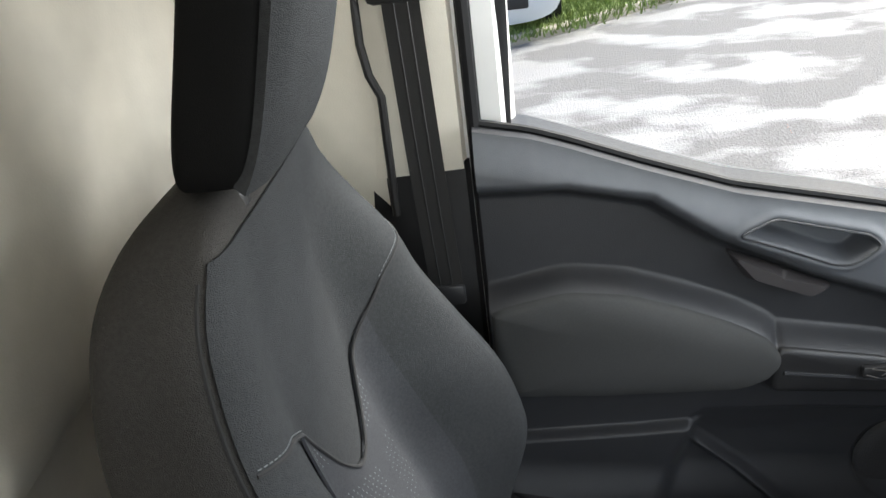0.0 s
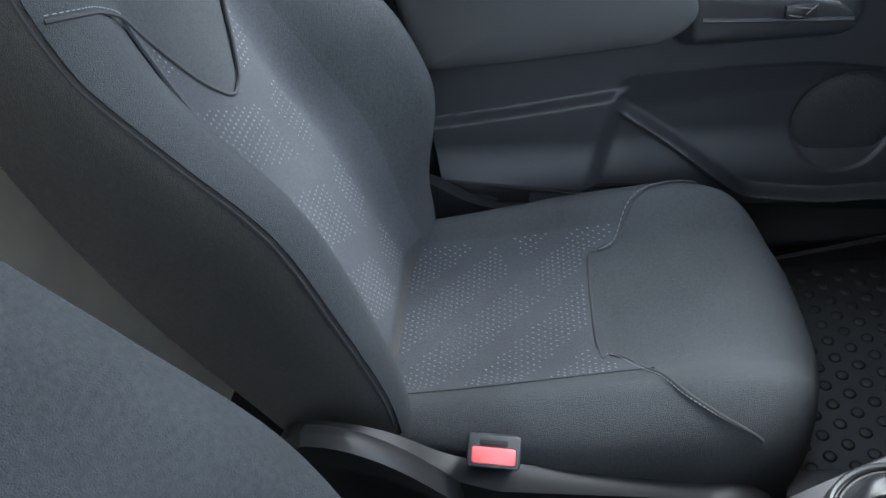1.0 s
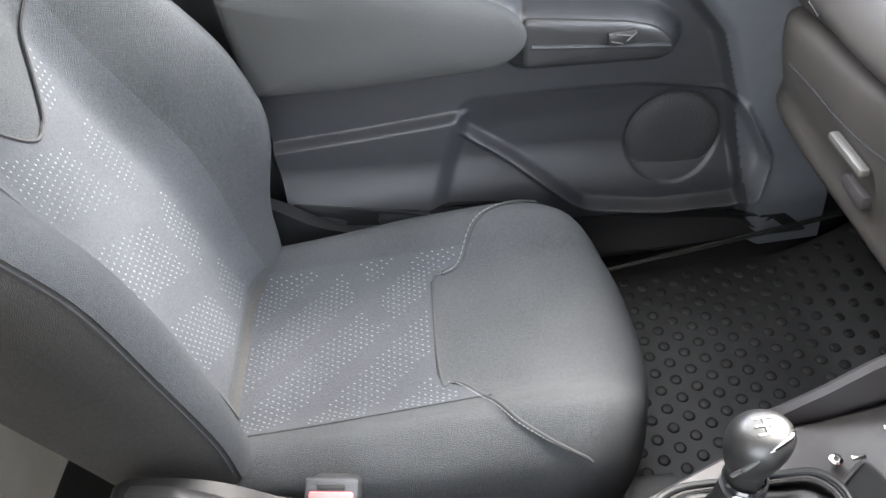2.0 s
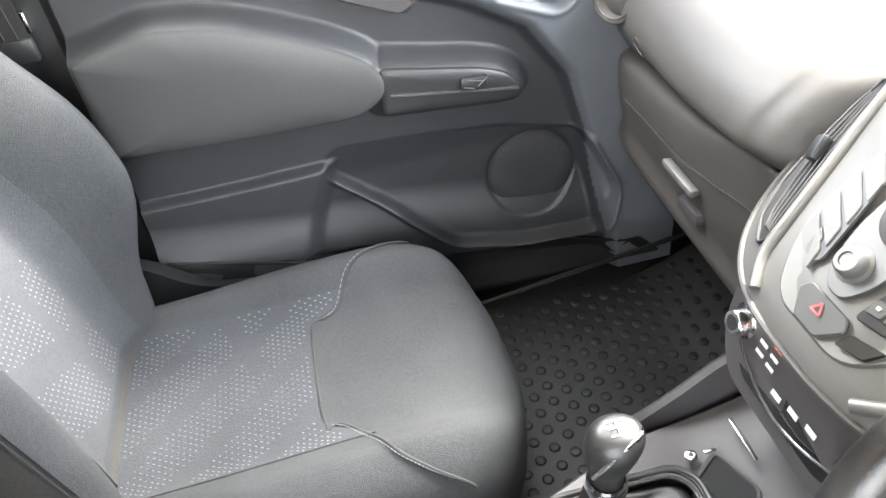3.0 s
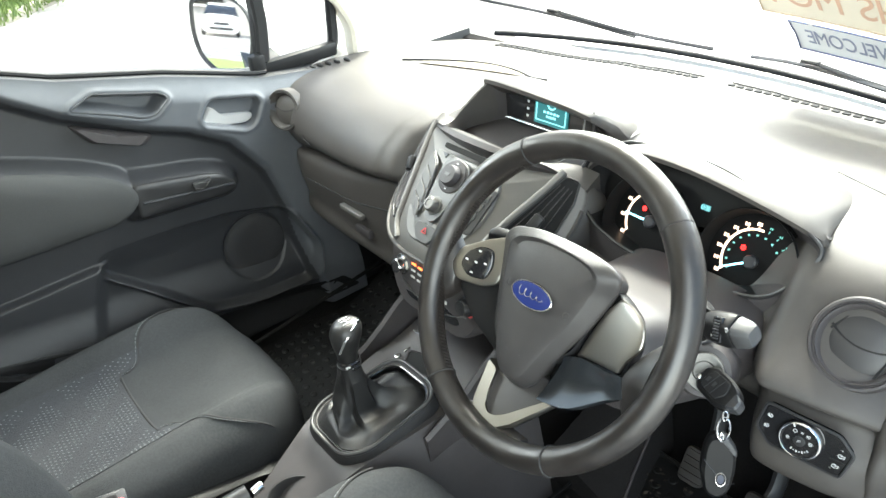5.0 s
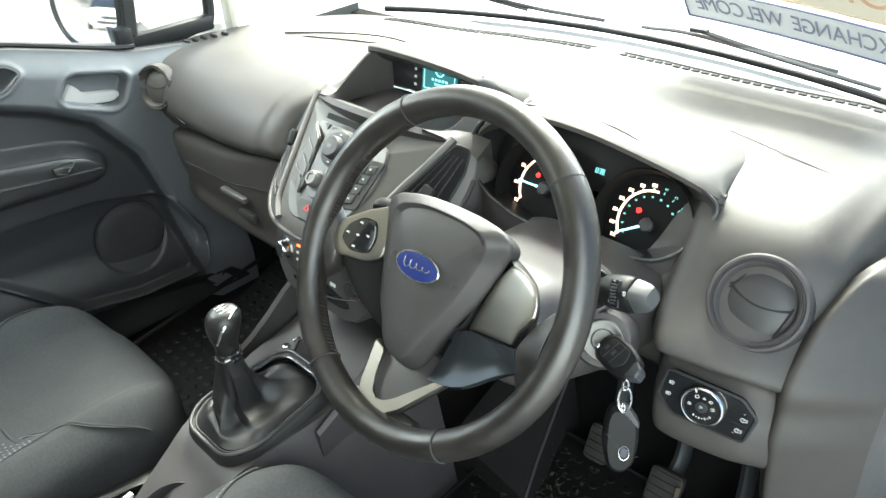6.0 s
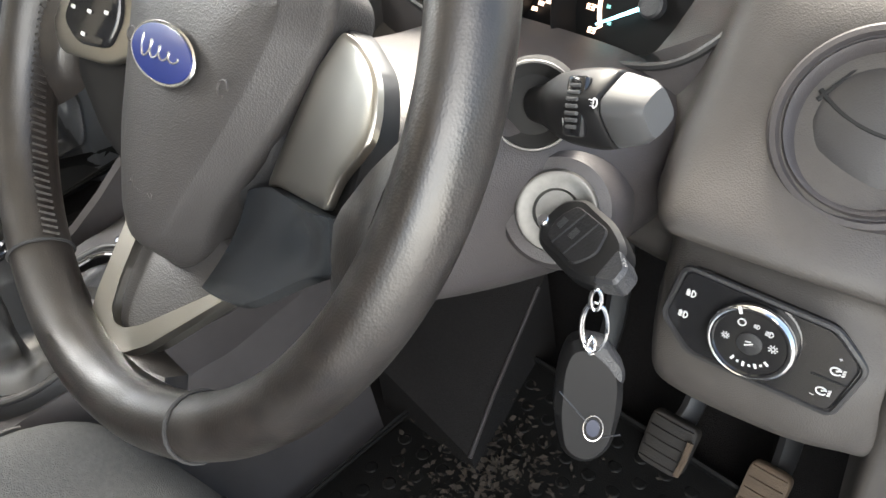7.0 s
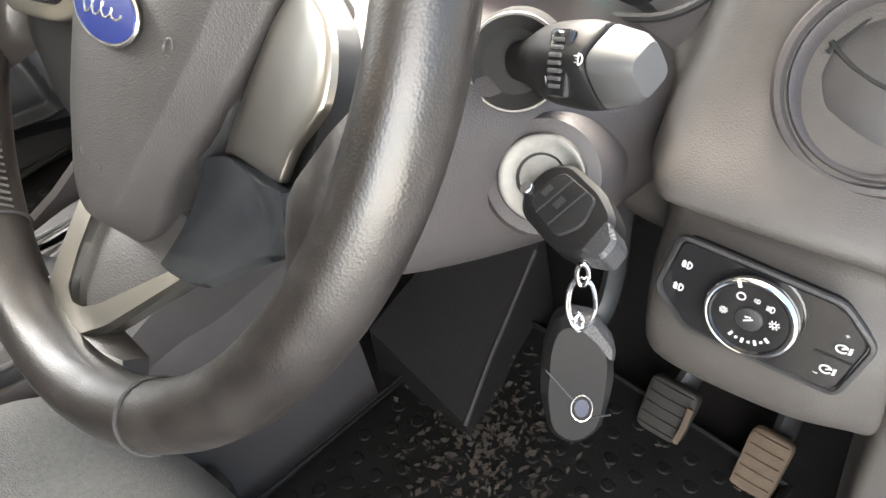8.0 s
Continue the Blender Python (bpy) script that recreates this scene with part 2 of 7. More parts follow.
def plate(outline, depth, m=Matrix(), bevel=0.0, fn=None):
    """A plate from a flat outline (x, y), its face at z = 0 and its back at -depth; fn bends it."""
    bm = bmesh.new()
    c = sum((Vector(p) for p in outline), Vector((0, 0))) / len(outline)
    rings = [(1.0, -depth), (1.0, -bevel)] + ([(None, 0.0)] if bevel else [])
    vs = []
    for k, z in rings:
        row = []
        for p in outline:
            d = Vector(p) - c
            q = Vector(p) if k else c + d * max(0.0, 1 - bevel / max(d.length, 1e-6))
            row.append((q.x, q.y, z))
        vs.append(row)
    if fn:
        vs = [[fn(*p) for p in r] for r in vs]
    V = [[bm.verts.new(m @ Vector(p)) for p in r] for r in vs]
    n = len(outline)
    for a, b in zip(V, V[1:]):
        for i in range(n):
            bm.faces.new((a[i], a[(i + 1) % n], b[(i + 1) % n], b[i]))
    bm.faces.new(V[0][::-1])
    bm.faces.new(V[-1])
    return bm


def domed(outline, depth, m=Matrix(), bevel=0.003, fn=None):
    """A plate whose face is built in rings, so that fn can crown it smoothly."""
    c = sum((Vector(p) for p in outline), Vector((0, 0))) / len(outline)
    rings = []
    for k, z in ((1.0, -depth), (1.0, -bevel), (0.975, -bevel * 0.25), (0.94, 0.0), (0.8, 0.0), (0.6, 0.0), (0.4, 0.0), (0.2, 0.0), (0.02, 0.0)):
        row = []
        for p in outline:
            q = c + (Vector(p) - c) * k
            v = (q.x, q.y, z)
            row.append(m @ Vector(fn(*v) if fn else v))
        rings.append(row)
    return loft(rings)


def join(*bms):
    out = bmesh.new()
    for b in bms:
        me = bpy.data.meshes.new("t")
        b.to_mesh(me)
        b.free()
        out.from_mesh(me)
        bpy.data.meshes.remove(me)
    return out


def axes(o, x, y, z):
    """A frame from its origin and three directions."""
    return Matrix([[x[i], y[i], z[i], o[i]] for i in range(3)] + [[0, 0, 0, 1]])


def facing(o, n, up=(0, 0, 1)):
    """A frame at o whose local z looks along n and whose local y goes up."""
    z = Vector(n).normalized()
    x = Vector(up).cross(z).normalized()
    return axes(o, x, z.cross(x), z)


def text(body, size, m, mat, parent, name="lettering", depth=0.0004, align="CENTER"):
    cu = bpy.data.curves.new(name, "FONT")
    cu.body, cu.size, cu.extrude, cu.align_x, cu.align_y = body, size, depth, align, "CENTER"
    tmp = bpy.data.objects.new(name, cu)
    scene.collection.objects.link(tmp)
    dg = bpy.context.evaluated_depsgraph_get()
    me = bpy.data.meshes.new_from_object(tmp.evaluated_get(dg))
    bpy.data.objects.remove(tmp)
    bm = bmesh.new()
    bm.from_mesh(me)
    bpy.data.meshes.remove(me)
    bmesh.ops.transform(bm, matrix=m, verts=bm.verts)
    return part(name, bm, mat, parent, smooth=False)


def sm(a, b, x):
    t = min(1.0, max(0.0, (x - a) / (b - a)))
    return t * t * (3 - 2 * t)


# ---- the setting: ground, floor, shell ----
def asphalt():
    m = bpy.data.materials.new("wet_patchy_asphalt")
    m.use_nodes = True
    nt, b = m.node_tree, m.node_tree.nodes["Principled BSDF"]
    tc = nt.nodes.new("ShaderNodeTexCoord")
    big, grit = nt.nodes.new("ShaderNodeTexNoise"), nt.nodes.new("ShaderNodeTexNoise")
    mp = nt.nodes.new("ShaderNodeMapping")
    mp.inputs["Scale"].default_value = (1.0, 0.6, 1.0)
    nt.links.new(tc.outputs["Object"], mp.inputs[0])
    nt.links.new(mp.outputs[0], big.inputs["Vector"])
    nt.links.new(tc.outputs["Object"], grit.inputs["Vector"])
    big.inputs["Scale"].default_value, big.inputs["Detail"].default_value = 2.0, 12
    grit.inputs["Scale"].default_value, grit.inputs["Detail"].default_value = 60, 3
    puddle = nt.nodes.new("ShaderNodeMapRange")
    puddle.inputs[1].default_value, puddle.inputs[2].default_value = 0.47, 0.58
    nt.links.new(big.outputs["Fac"], puddle.inputs[0])
    col = nt.nodes.new("ShaderNodeMix")
    col.data_type = "RGBA"
    # puddles take the paler grey: the sky's sheen on the wet is painted in
    col.inputs[6].default_value, col.inputs[7].default_value = (0.20, 0.195, 0.19, 1), (0.42, 0.41, 0.40, 1)
    nt.links.new(puddle.outputs[0], col.inputs[0])
    mul = nt.nodes.new("ShaderNodeMix")
    mul.data_type, mul.blend_type = "RGBA", "OVERLAY"
    mul.inputs[0].default_value = 0.5
    nt.links.new(col.outputs[2], mul.inputs[6])
    nt.links.new(grit.outputs["Fac"], mul.inputs[7])
    nt.links.new(mul.outputs[2], b.inputs["Base Color"])
    rr = nt.nodes.new("ShaderNodeMapRange")
    rr.inputs[3].default_value, rr.inputs[4].default_value = 0.75, 0.35
    nt.links.new(puddle.outputs[0], rr.inputs[0])
    nt.links.new(rr.outputs[0], b.inputs["Roughness"])
    bp = nt.nodes.new("ShaderNodeBump")
    bp.inputs["Strength"].default_value, bp.inputs["Distance"].default_value = 0.6, 0.02
    nt.links.new(grit.outputs["Fac"], bp.inputs["Height"])
    nt.links.new(bp.outputs[0], b.inputs["Normal"])
    return m


GRASS = material("grass_blades", (0.17, 0.23, 0.06), 0.8, var=0.5, scale=30)
KERB = material("worn_concrete_kerb", (0.42, 0.38, 0.32), 0.9, var=0.2, scale=20, bump=0.4, bscale=120)

tagged(part("ground", sheet(lambda u, v: ((u - 0.5) * 900, (v - 0.5) * 900, 0.0), 60, 60), asphalt()), "patchy wet grey asphalt yard, wet sheen put into the colour of its pale areas", "ground", kind="structure")


kerb_line = [(-30.0, 18.0), (-14.0, 7.0), (-9.6, 3.6), (-7.9, 1.3), (-6.9, 0.0), (-6.4, -1.2), (-6.2, -4.0), (-6.4, -14.0)]
kpts = cat(kerb_line, 10)
tagged(part("kerb", loft([[(p[0] - 0.13, p[1], 0.0), (p[0] - 0.13, p[1], 0.08), (p[0] - 0.02, p[1], 0.08), (p[0], p[1], 0.06), (p[0], p[1], 0.0)] for p in kpts]), KERB), "low worn concrete kerb along the grass", "kerb", kind="structure")
tagged(part("verge", sheet(lambda u, v: (lambda p: (p[0] - 0.13 - v * 9, p[1], 0.07 + 0.05 * v))(kpts[round(u * (len(kpts) - 1))]), len(kpts) - 1, 6), GRASS), "strip of rough green grass behind the kerb", "grass", kind="structure")
rg = random.Random(5)
gb = bmesh.new()
for _ in range(9000):
    p = kpts[rg.randrange(25, len(kpts) - 3)]
    x, y = p[0] - 0.05 - abs(rg.gauss(0, 0.9)), p[1] + rg.uniform(-0.6, 0.6)
    a, h = rg.uniform(0, 6.28), rg.uniform(0.04, 0.12)
    dx, dy = math.cos(a) * 0.012, math.sin(a) * 0.012
    lx, ly = rg.uniform(-0.05, 0.05), rg.uniform(-0.05, 0.05)
    gb.faces.new([gb.verts.new(q) for q in ((x - dx, y - dy, 0.06), (x + dx, y + dy, 0.06), (x + lx, y + ly, 0.06 + h))])
tagged(part("grass", gb, GRASS, smooth=False), "tufts of green grass on the verge", "grass", kind="stuff")

FLOOR_Z = 0.40
tagged(part("floor", sheet(lambda u, v: (-0.74 + 1.48 * u, -1.05 + 2.05 * v, FLOOR_Z + 0.25 * sm(0.72, 0.98, v)), 20, 40, 0.03), CARPET), "black carpeted cab floor rising to the toe board", "floor", kind="structure")
tagged(part("wall_front", rbox((0, 0.80, 0.68), (1.46, 0.04, 0.58), 0.005), CARPET), "dark sound-deadened firewall ahead of the footwells", "wall", kind="structure")
for s in (-1, 1):
    tagged(part("wall_kick_" + ("left" if s < 0 else "right"), rbox((s * 0.735, 0.56, 0.68), (0.04, 0.50, 0.62), 0.005), DARK), "dark kick panel beside the footwell", "panel", kind="structure")
# bulkhead behind the seats, a formed panel with a swage
bulk_fn = lambda u, v: (-0.78 + 1.56 * u, -1.02 + 0.04 * sm(0.50, 0.54, v + 0.12 * (u - 0.5)) + 0.05 * abs(2 * u - 1) ** 3, 0.40 + 1.40 * v)
tagged(part("wall_rear", sheet(bulk_fn, 40, 90, 0.02), BULK), "beige moulded bulkhead panel behind the seats", "wall", kind="structure")
low_fn = lambda u, v: (lambda p: (p[0], p[1] + 0.006, 0.42 + (1.155 - 0.25 * max(0.0, -0.2 - p[0]) - 0.42) * v))(bulk_fn(u, 0.3))
tagged(part("wall_rear_lower", sheet(low_fn, 40, 6, 0.004), material("pale_grey_panel", (0.80, 0.79, 0.77), 0.6, var=0.05, scale=15)), "pale grey lower bulkhead panel", "wall", kind="structure")
swage = [(x, -1.003 + 0.05 * abs(x / 0.78) ** 3, 1.17 - 0.25 * (-0.2 - x) * (1 if x < -0.2 else 0.2)) for x in np.linspace(-0.74, 0.74, 30)]
tagged(part("trim_swage", tube(swage, 0.0035, 6), SEAM), "dark panel joint across the bulkhead", "joint", kind="structure")
tagged(part("ceiling", sheet(lambda u, v: (-0.66 + 1.32 * u, -1.04 + 1.50 * v, 1.74 + 0.05 * math.sin(math.pi * u) - 0.06 * v * v), 16, 16, 0.03), CREAM), "cream cloth roof lining of the cab", "ceiling", kind="structure")


def strip(pts, w, d, n=6):
    """A box-section rail along the points: w in the rail's plane, d through it."""
    P = cat(pts, n)
    rings = []
    for i, p in enumerate(P):
        t = P[min(i + 1, len(P) - 1)] - P[max(i - 1, 0)]
        t = Vector(t).normalized()
        out = Vector((1, 0, 0))
        a = t.cross(out).normalized()
        b = a.cross(t)
        p = Vector(p)
        rings.append([p + a * w * i2 + b * d * j2 for i2, j2 in ((-0.5, -0.35), (-0.35, -0.5), (0.35, -0.5), (0.5, -0.35), (0.5, 0.35), (0.35, 0.5), (-0.35, 0.5), (-0.5, 0.35))])
    return loft(rings)


for s in (-1, 1):
    side = "left" if s < 0 else "right"
    tagged(part("pillar_front_" + side, strip([(s * 0.745, 0.50, 0.80), (s * 0.74, 0.475, 1.0), (s * 0.725, 0.43, 1.16), (s * 0.66, 0.10, 1.55), (s * 0.62, -0.05, 1.72)], 0.055, 0.05), CREAM), "cream trimmed windscreen pillar", "pillar", kind="structure")
    tagged(part("sill_" + side, rbox((s * 0.75, -0.05, 0.36), (0.10, 1.3, 0.10), 0.02), DARK), "black plastic door sill", "sill", kind="structure")
    tagged(part("wall_quarter_" + side, sheet(lambda u, v, s=s: (s * (0.76 - 0.06 * v), (-0.70 - 0.36 * u) if s < 0 else (-0.96 - 0.10 * u), 0.38 + 1.40 * v), 6, 12, 0.03), CREAM), "cream side panel behind the door", "wall", kind="structure")
tagged(part("rail_left", strip([(-0.70, -1.0, 1.66), (-0.69, -0.4, 1.69), (-0.63, 0.0, 1.70)], 0.08, 0.06), CREAM), "cream roof rail above the door", "rail", kind="structure")
tagged(part("rail_right", strip([(0.70, -1.0, 1.66), (0.69, -0.4, 1.69), (0.63, 0.0, 1.70)], 0.08, 0.06), CREAM), "cream roof rail above the door", "rail", kind="structure")
tagged(part("header", rbox((0, 0.33, 1.67), (1.25, 0.10, 0.06), 0.02), CREAM), "cream header above the windscreen", "header", kind="structure")

# B-pillar on the passenger side, in layers: cream trim, black lower trim, white metal, rubber seal
bp = thing("pillar_b_left", (-0.74, -0.62, 0.40), "door pillar with cream upper trim, black lower trim and white metal edge", "pillar", kind="structure")
part("upper_trim", loft([[(-0.695, -0.715, z), (-0.69, -0.70, z), (-0.70, -0.592, z), (-0.735, -0.580, z), (-0.76, -0.60, z), (-0.76, -0.73, z)] for z in (1.215, 1.235, 1.50, 1.70)]), CREAM, bp, "cream plastic trim")
part("lower_trim", loft([[(-0.70, -0.735, z), (-0.695, -0.72, z), (-0.702, -0.590, z), (-0.735, -0.572, z), (-0.765, -0.60, z), (-0.765, -0.74, z)] for z in (0.40, 0.9, 1.19, 1.225)]), DARK, bp, "black plastic lower trim")
part("metal_edge", loft([[(-0.715, -0.590, z), (-0.71, -0.535, z), (-0.765, -0.515, z), (-0.79, -0.53, z), (-0.78, -0.60, z)] for z in (0.45, 1.0, 1.4, 1.72)]), WHITE, bp, "white painted metal")
part("seal", tube([(-0.703, -0.572, z) for z in np.linspace(0.45, 1.70, 12)], 0.010, 8), RUBBER, bp, "black rubber door seal")
part("striker", rbox((-0.697, -0.617, 1.062), (0.012, 0.010, 0.030), 0.003), BRIGHT, bp, "small bright metal loop")

belt = thing("seat_belt", (-0.70, -0.66, 1.45), "black woven seat belt hanging from its pillar guide", "seat belt")
belt_fn = lambda u, v: (-0.672 + 0.012 * math.sin(3 * v), -0.668 + 0.047 * u + 0.012 * v, 1.455 - 0.43 * v)
part("webbing", sheet(belt_fn, 4, 24, 0.0015), material("belt_webbing", (0.010, 0.0095, 0.009), 0.75, var=0.25, scale=700, bump=0.4, bscale=1500), belt)
for k in (0.32, 0.68):
    part("webbing_rib", tube([Vector(belt_fn(k, v / 12)) + Vector((0.0012, 0, 0)) for v in range(13)], 0.0012, 5), DARK, belt)
part("guide", rbox((-0.68, -0.645, 1.465), (0.035, 0.085, 0.035), 0.01), DARK, belt, "black plastic belt guide")
part("tongue", rbox((-0.668, -0.636, 1.035), (0.012, 0.058, 0.034), 0.006), DARK, belt, "black belt tongue")
part("bezel", tube([(-0.69, -0.700, 1.62), (-0.688, -0.705, 1.40), (-0.688, -0.700, 1.36), (-0.688, -0.688, 1.33), (-0.688, -0.692, 1.16)], 0.006, 8), DARK, belt, "black edge strip")

# ---- vehicles and a shed across the yard ----
def parked_car(name, x, y, turn, label):
    """A plain white hatchback standing on four wheels."""
    t = thing(name, (x, y, 0), label, "car", "parked cars")
    M = pose(x, y, 0, 0, 0, turn)
    secs = [(-2.0, 0.76, 0.24, 0.62), (-1.97, 0.84, 0.16, 0.80), (-1.6, 0.87, 0.18, 0.93), (-0.9, 0.88, 0.20, 1.00), (0.9, 0.88, 0.20, 1.02), (1.7, 0.87, 0.24, 1.00), (2.0, 0.80, 0.30, 0.86), (2.03, 0.70, 0.42, 0.66)]
    part("body", loft([[M @ Vector((w * sup(math.cos(a), 4), yy, (z0 + z1) / 2 + (z1 - z0) / 2 * sup(math.sin(a), 4))) for a in (2 * math.pi * k / 28 for k in range(28))] for yy, w, z0, z1 in secs]), WHITE, t, "white painted body")
    roof = [(-1.0, 0.80, 0.98), (-0.35, 0.68, 1.40), (0.5, 0.66, 1.48), (1.3, 0.66, 1.42), (1.75, 0.76, 1.0)]
    part("cabin", loft([[M @ Vector((sx * w * k, yy, z)) for sx, k, z in ((-1, 1.0, 0.95), (-1, 0.98, zt - 0.05), (-1, 0.88, zt), (1, 0.88, zt), (1, 0.98, zt - 0.05), (1, 1.0, 0.95))] for yy, w, zt in roof]), PIANO, t, "dark glazed cabin")
    part("roof", sheet(lambda u, v: M @ Vector(((2 * u - 1) * 0.62, -0.32 + 1.6 * v, 1.43 + 0.07 * math.sin(math.pi * v) - 0.02 * (2 * u - 1) ** 2)), 8, 8, 0.03), WHITE, t, "white roof panel")
    for sx in (-1, 1):
        for yy in (-1.28, 1.25):
            W = M @ axes((sx * 0.80, yy, 0.30), (0, 1, 0), (0, 0, 1), (sx, 0, 0))
            wh = part("wheel", lathe([(0.20, 0.06), (0.28, 0.075), (0.30, 0.04), (0.30, -0.08), (0.20, -0.1)], 28, W), RUBBER, t, "black tyre")
            part("rim", lathe([(0, 0.05), (0.10, 0.06), (0.20, 0.055)], 20, W), SILVER, wh, "silver wheel rim")
        part("headlight", rbox((sx * 0.62, -1.98, 0.66), (0.30, 0.10, 0.14), 0.03, M), CHROME, t, "clear headlight")
    part("grille", rbox((0, -2.0, 0.58), (0.70, 0.06, 0.12), 0.02, M), DARK, t, "black grille")
    part("lower_grille", rbox((0, -1.99, 0.36), (1.10, 0.06, 0.12), 0.02, M), DARK, t, "black lower grille")
    return t


def sup(c, n):
    return math.copysign(abs(c) ** (2 / n), c)


parked_car("parked_car", -8.75, -0.80, 90, "white car standing on the grass verge")
parked_car("parked_car", -21.0, -32.5, 148, "white car parked across the yard behind the van")
shed = thing("building", (-24, -40, 0), "long low grey building with dark windows", "building")
SB0 = pose(-24, -40, 0, 0, 0, -31)
part("wall", rbox((0, 0, 2.0), (34, 8, 4.0), 0.0, SB0), material("grey_render", (0.35, 0.34, 0.33), 0.9, var=0.2, scale=3), shed, "grey rendered wall")
part("roof", loft([[SB0 @ Vector((x, y, z)) for y, z in ((-4.4, 3.95), (0, 6.2), (4.4, 3.95), (4.3, 3.85), (-4.3, 3.85))] for x in (-17.4, 17.4)]), material("dark_slate", (0.08, 0.08, 0.085), 0.8, var=0.25, scale=4), shed, "dark slate roof")
for k in range(8):
    wn = part("window", rbox((-14 + 4 * k, 4.02, 2.1), (1.6, 0.10, 1.4), 0.0, SB0), PIANO, shed, "dark window")
    part("sill", rbox((-14 + 4 * k, 4.08, 1.35), (1.8, 0.20, 0.08), 0.0, SB0), WHITE, wn)


# ---- front seats ----
def seat_cushion_z(dx, y, w, hz, zc, n=4.0):
    q = max(0.0, 1 - abs(dx / w) ** n) ** (1 / n)
    return zc + hz * q + 0.048 * sm(0.11, 0.19, abs(dx)) * q + 0.012 * sm(-0.55, -0.2, y)


def cushion_ring(y):
    """Half width, half height and mid height of the cushion at y."""
    q = max(0.0, (y + 0.27) / 0.20)
    w = 0.252 * max(0.02, 1 - q ** 2.6) ** 0.42 if q > 0 else 0.252 - 0.02 * sm(-0.35, -0.62, y)
    hz = 0.095 * max(0.03, 1 - q ** 4) ** 0.45 if q > 0 else 0.095
    return w, hz, 0.525


def cushion_top(dx, y):
    w, hz, zc = cushion_ring(y)
    return Vector((dx, y, seat_cushion_z(dx, y, w, hz, zc)))


BACK = [(0.56, -0.60, -0.71, 0.19, 0.03), (0.62, -0.615, -0.74, 0.215, 0.045), (0.72, -0.64, -0.775, 0.225, 0.075), (0.86, -0.675, -0.82, 0.238, 0.095), (0.97, -0.715, -0.850, 0.240, 0.108), (1.06, -0.738, -0.866, 0.240, 0.078), (1.12, -0.746, -0.874, 0.239, 0.050), (1.16, -0.75, -0.878, 0.238, 0.036), (1.23, -0.755, -0.878, 0.230, 0.026), (1.31, -0.752, -0.864, 0.208, 0.014), (1.355, -0.748, -0.842, 0.172, 0.010), (1.380, -0.752, -0.81, 0.125, 0.004), (1.388, -0.765, -0.80, 0.08, 0.0)]
SEAMX, SEAMZ = (0.0, 0.022, 0.050, 0.075, 0.100, 0.128, 0.160, 0.188, 0.220), (1.012, 1.020, 1.050, 1.088, 1.126, 1.158, 1.178, 1.188, 1.198)
SEAMXF = (0.0, 0.026, 0.060, 0.094, 0.124, 0.150, 0.172, 0.192, 0.220)
BACKC = np.array(cat(BACK, 5))


def seam_z(dx):
    """Height of the seam that closes the plain upper panel of the backrest."""
    return float(np.interp(abs(dx), SEAMX if dx > 0 else SEAMXF, SEAMZ))


def back_at(z):
    return [float(np.interp(z, BACKC[:, 0], BACKC[:, k])) for k in range(1, 5)]


def bolster(dx, z, b):
    """How far the side bolster stands forward; the one beside the door is the fuller."""
    e = 0.058 * sm(0.70, 0.90, z) * sm(1.33, 1.16, z) if dx < 0 else 0.0
    return (b + e) * sm(0.09, 0.20, abs(dx))


def back_front(dx, z):
    """The backrest's front surface."""
    F, R, w, b = back_at(z)
    q = max(0.0, 1 - abs(dx / w) ** 4.0) ** 0.25
    return Vector((dx, (F + R) / 2 + (F - R) / 2 * q + bolster(dx, z, b) * min(1, q * 1.6), z))


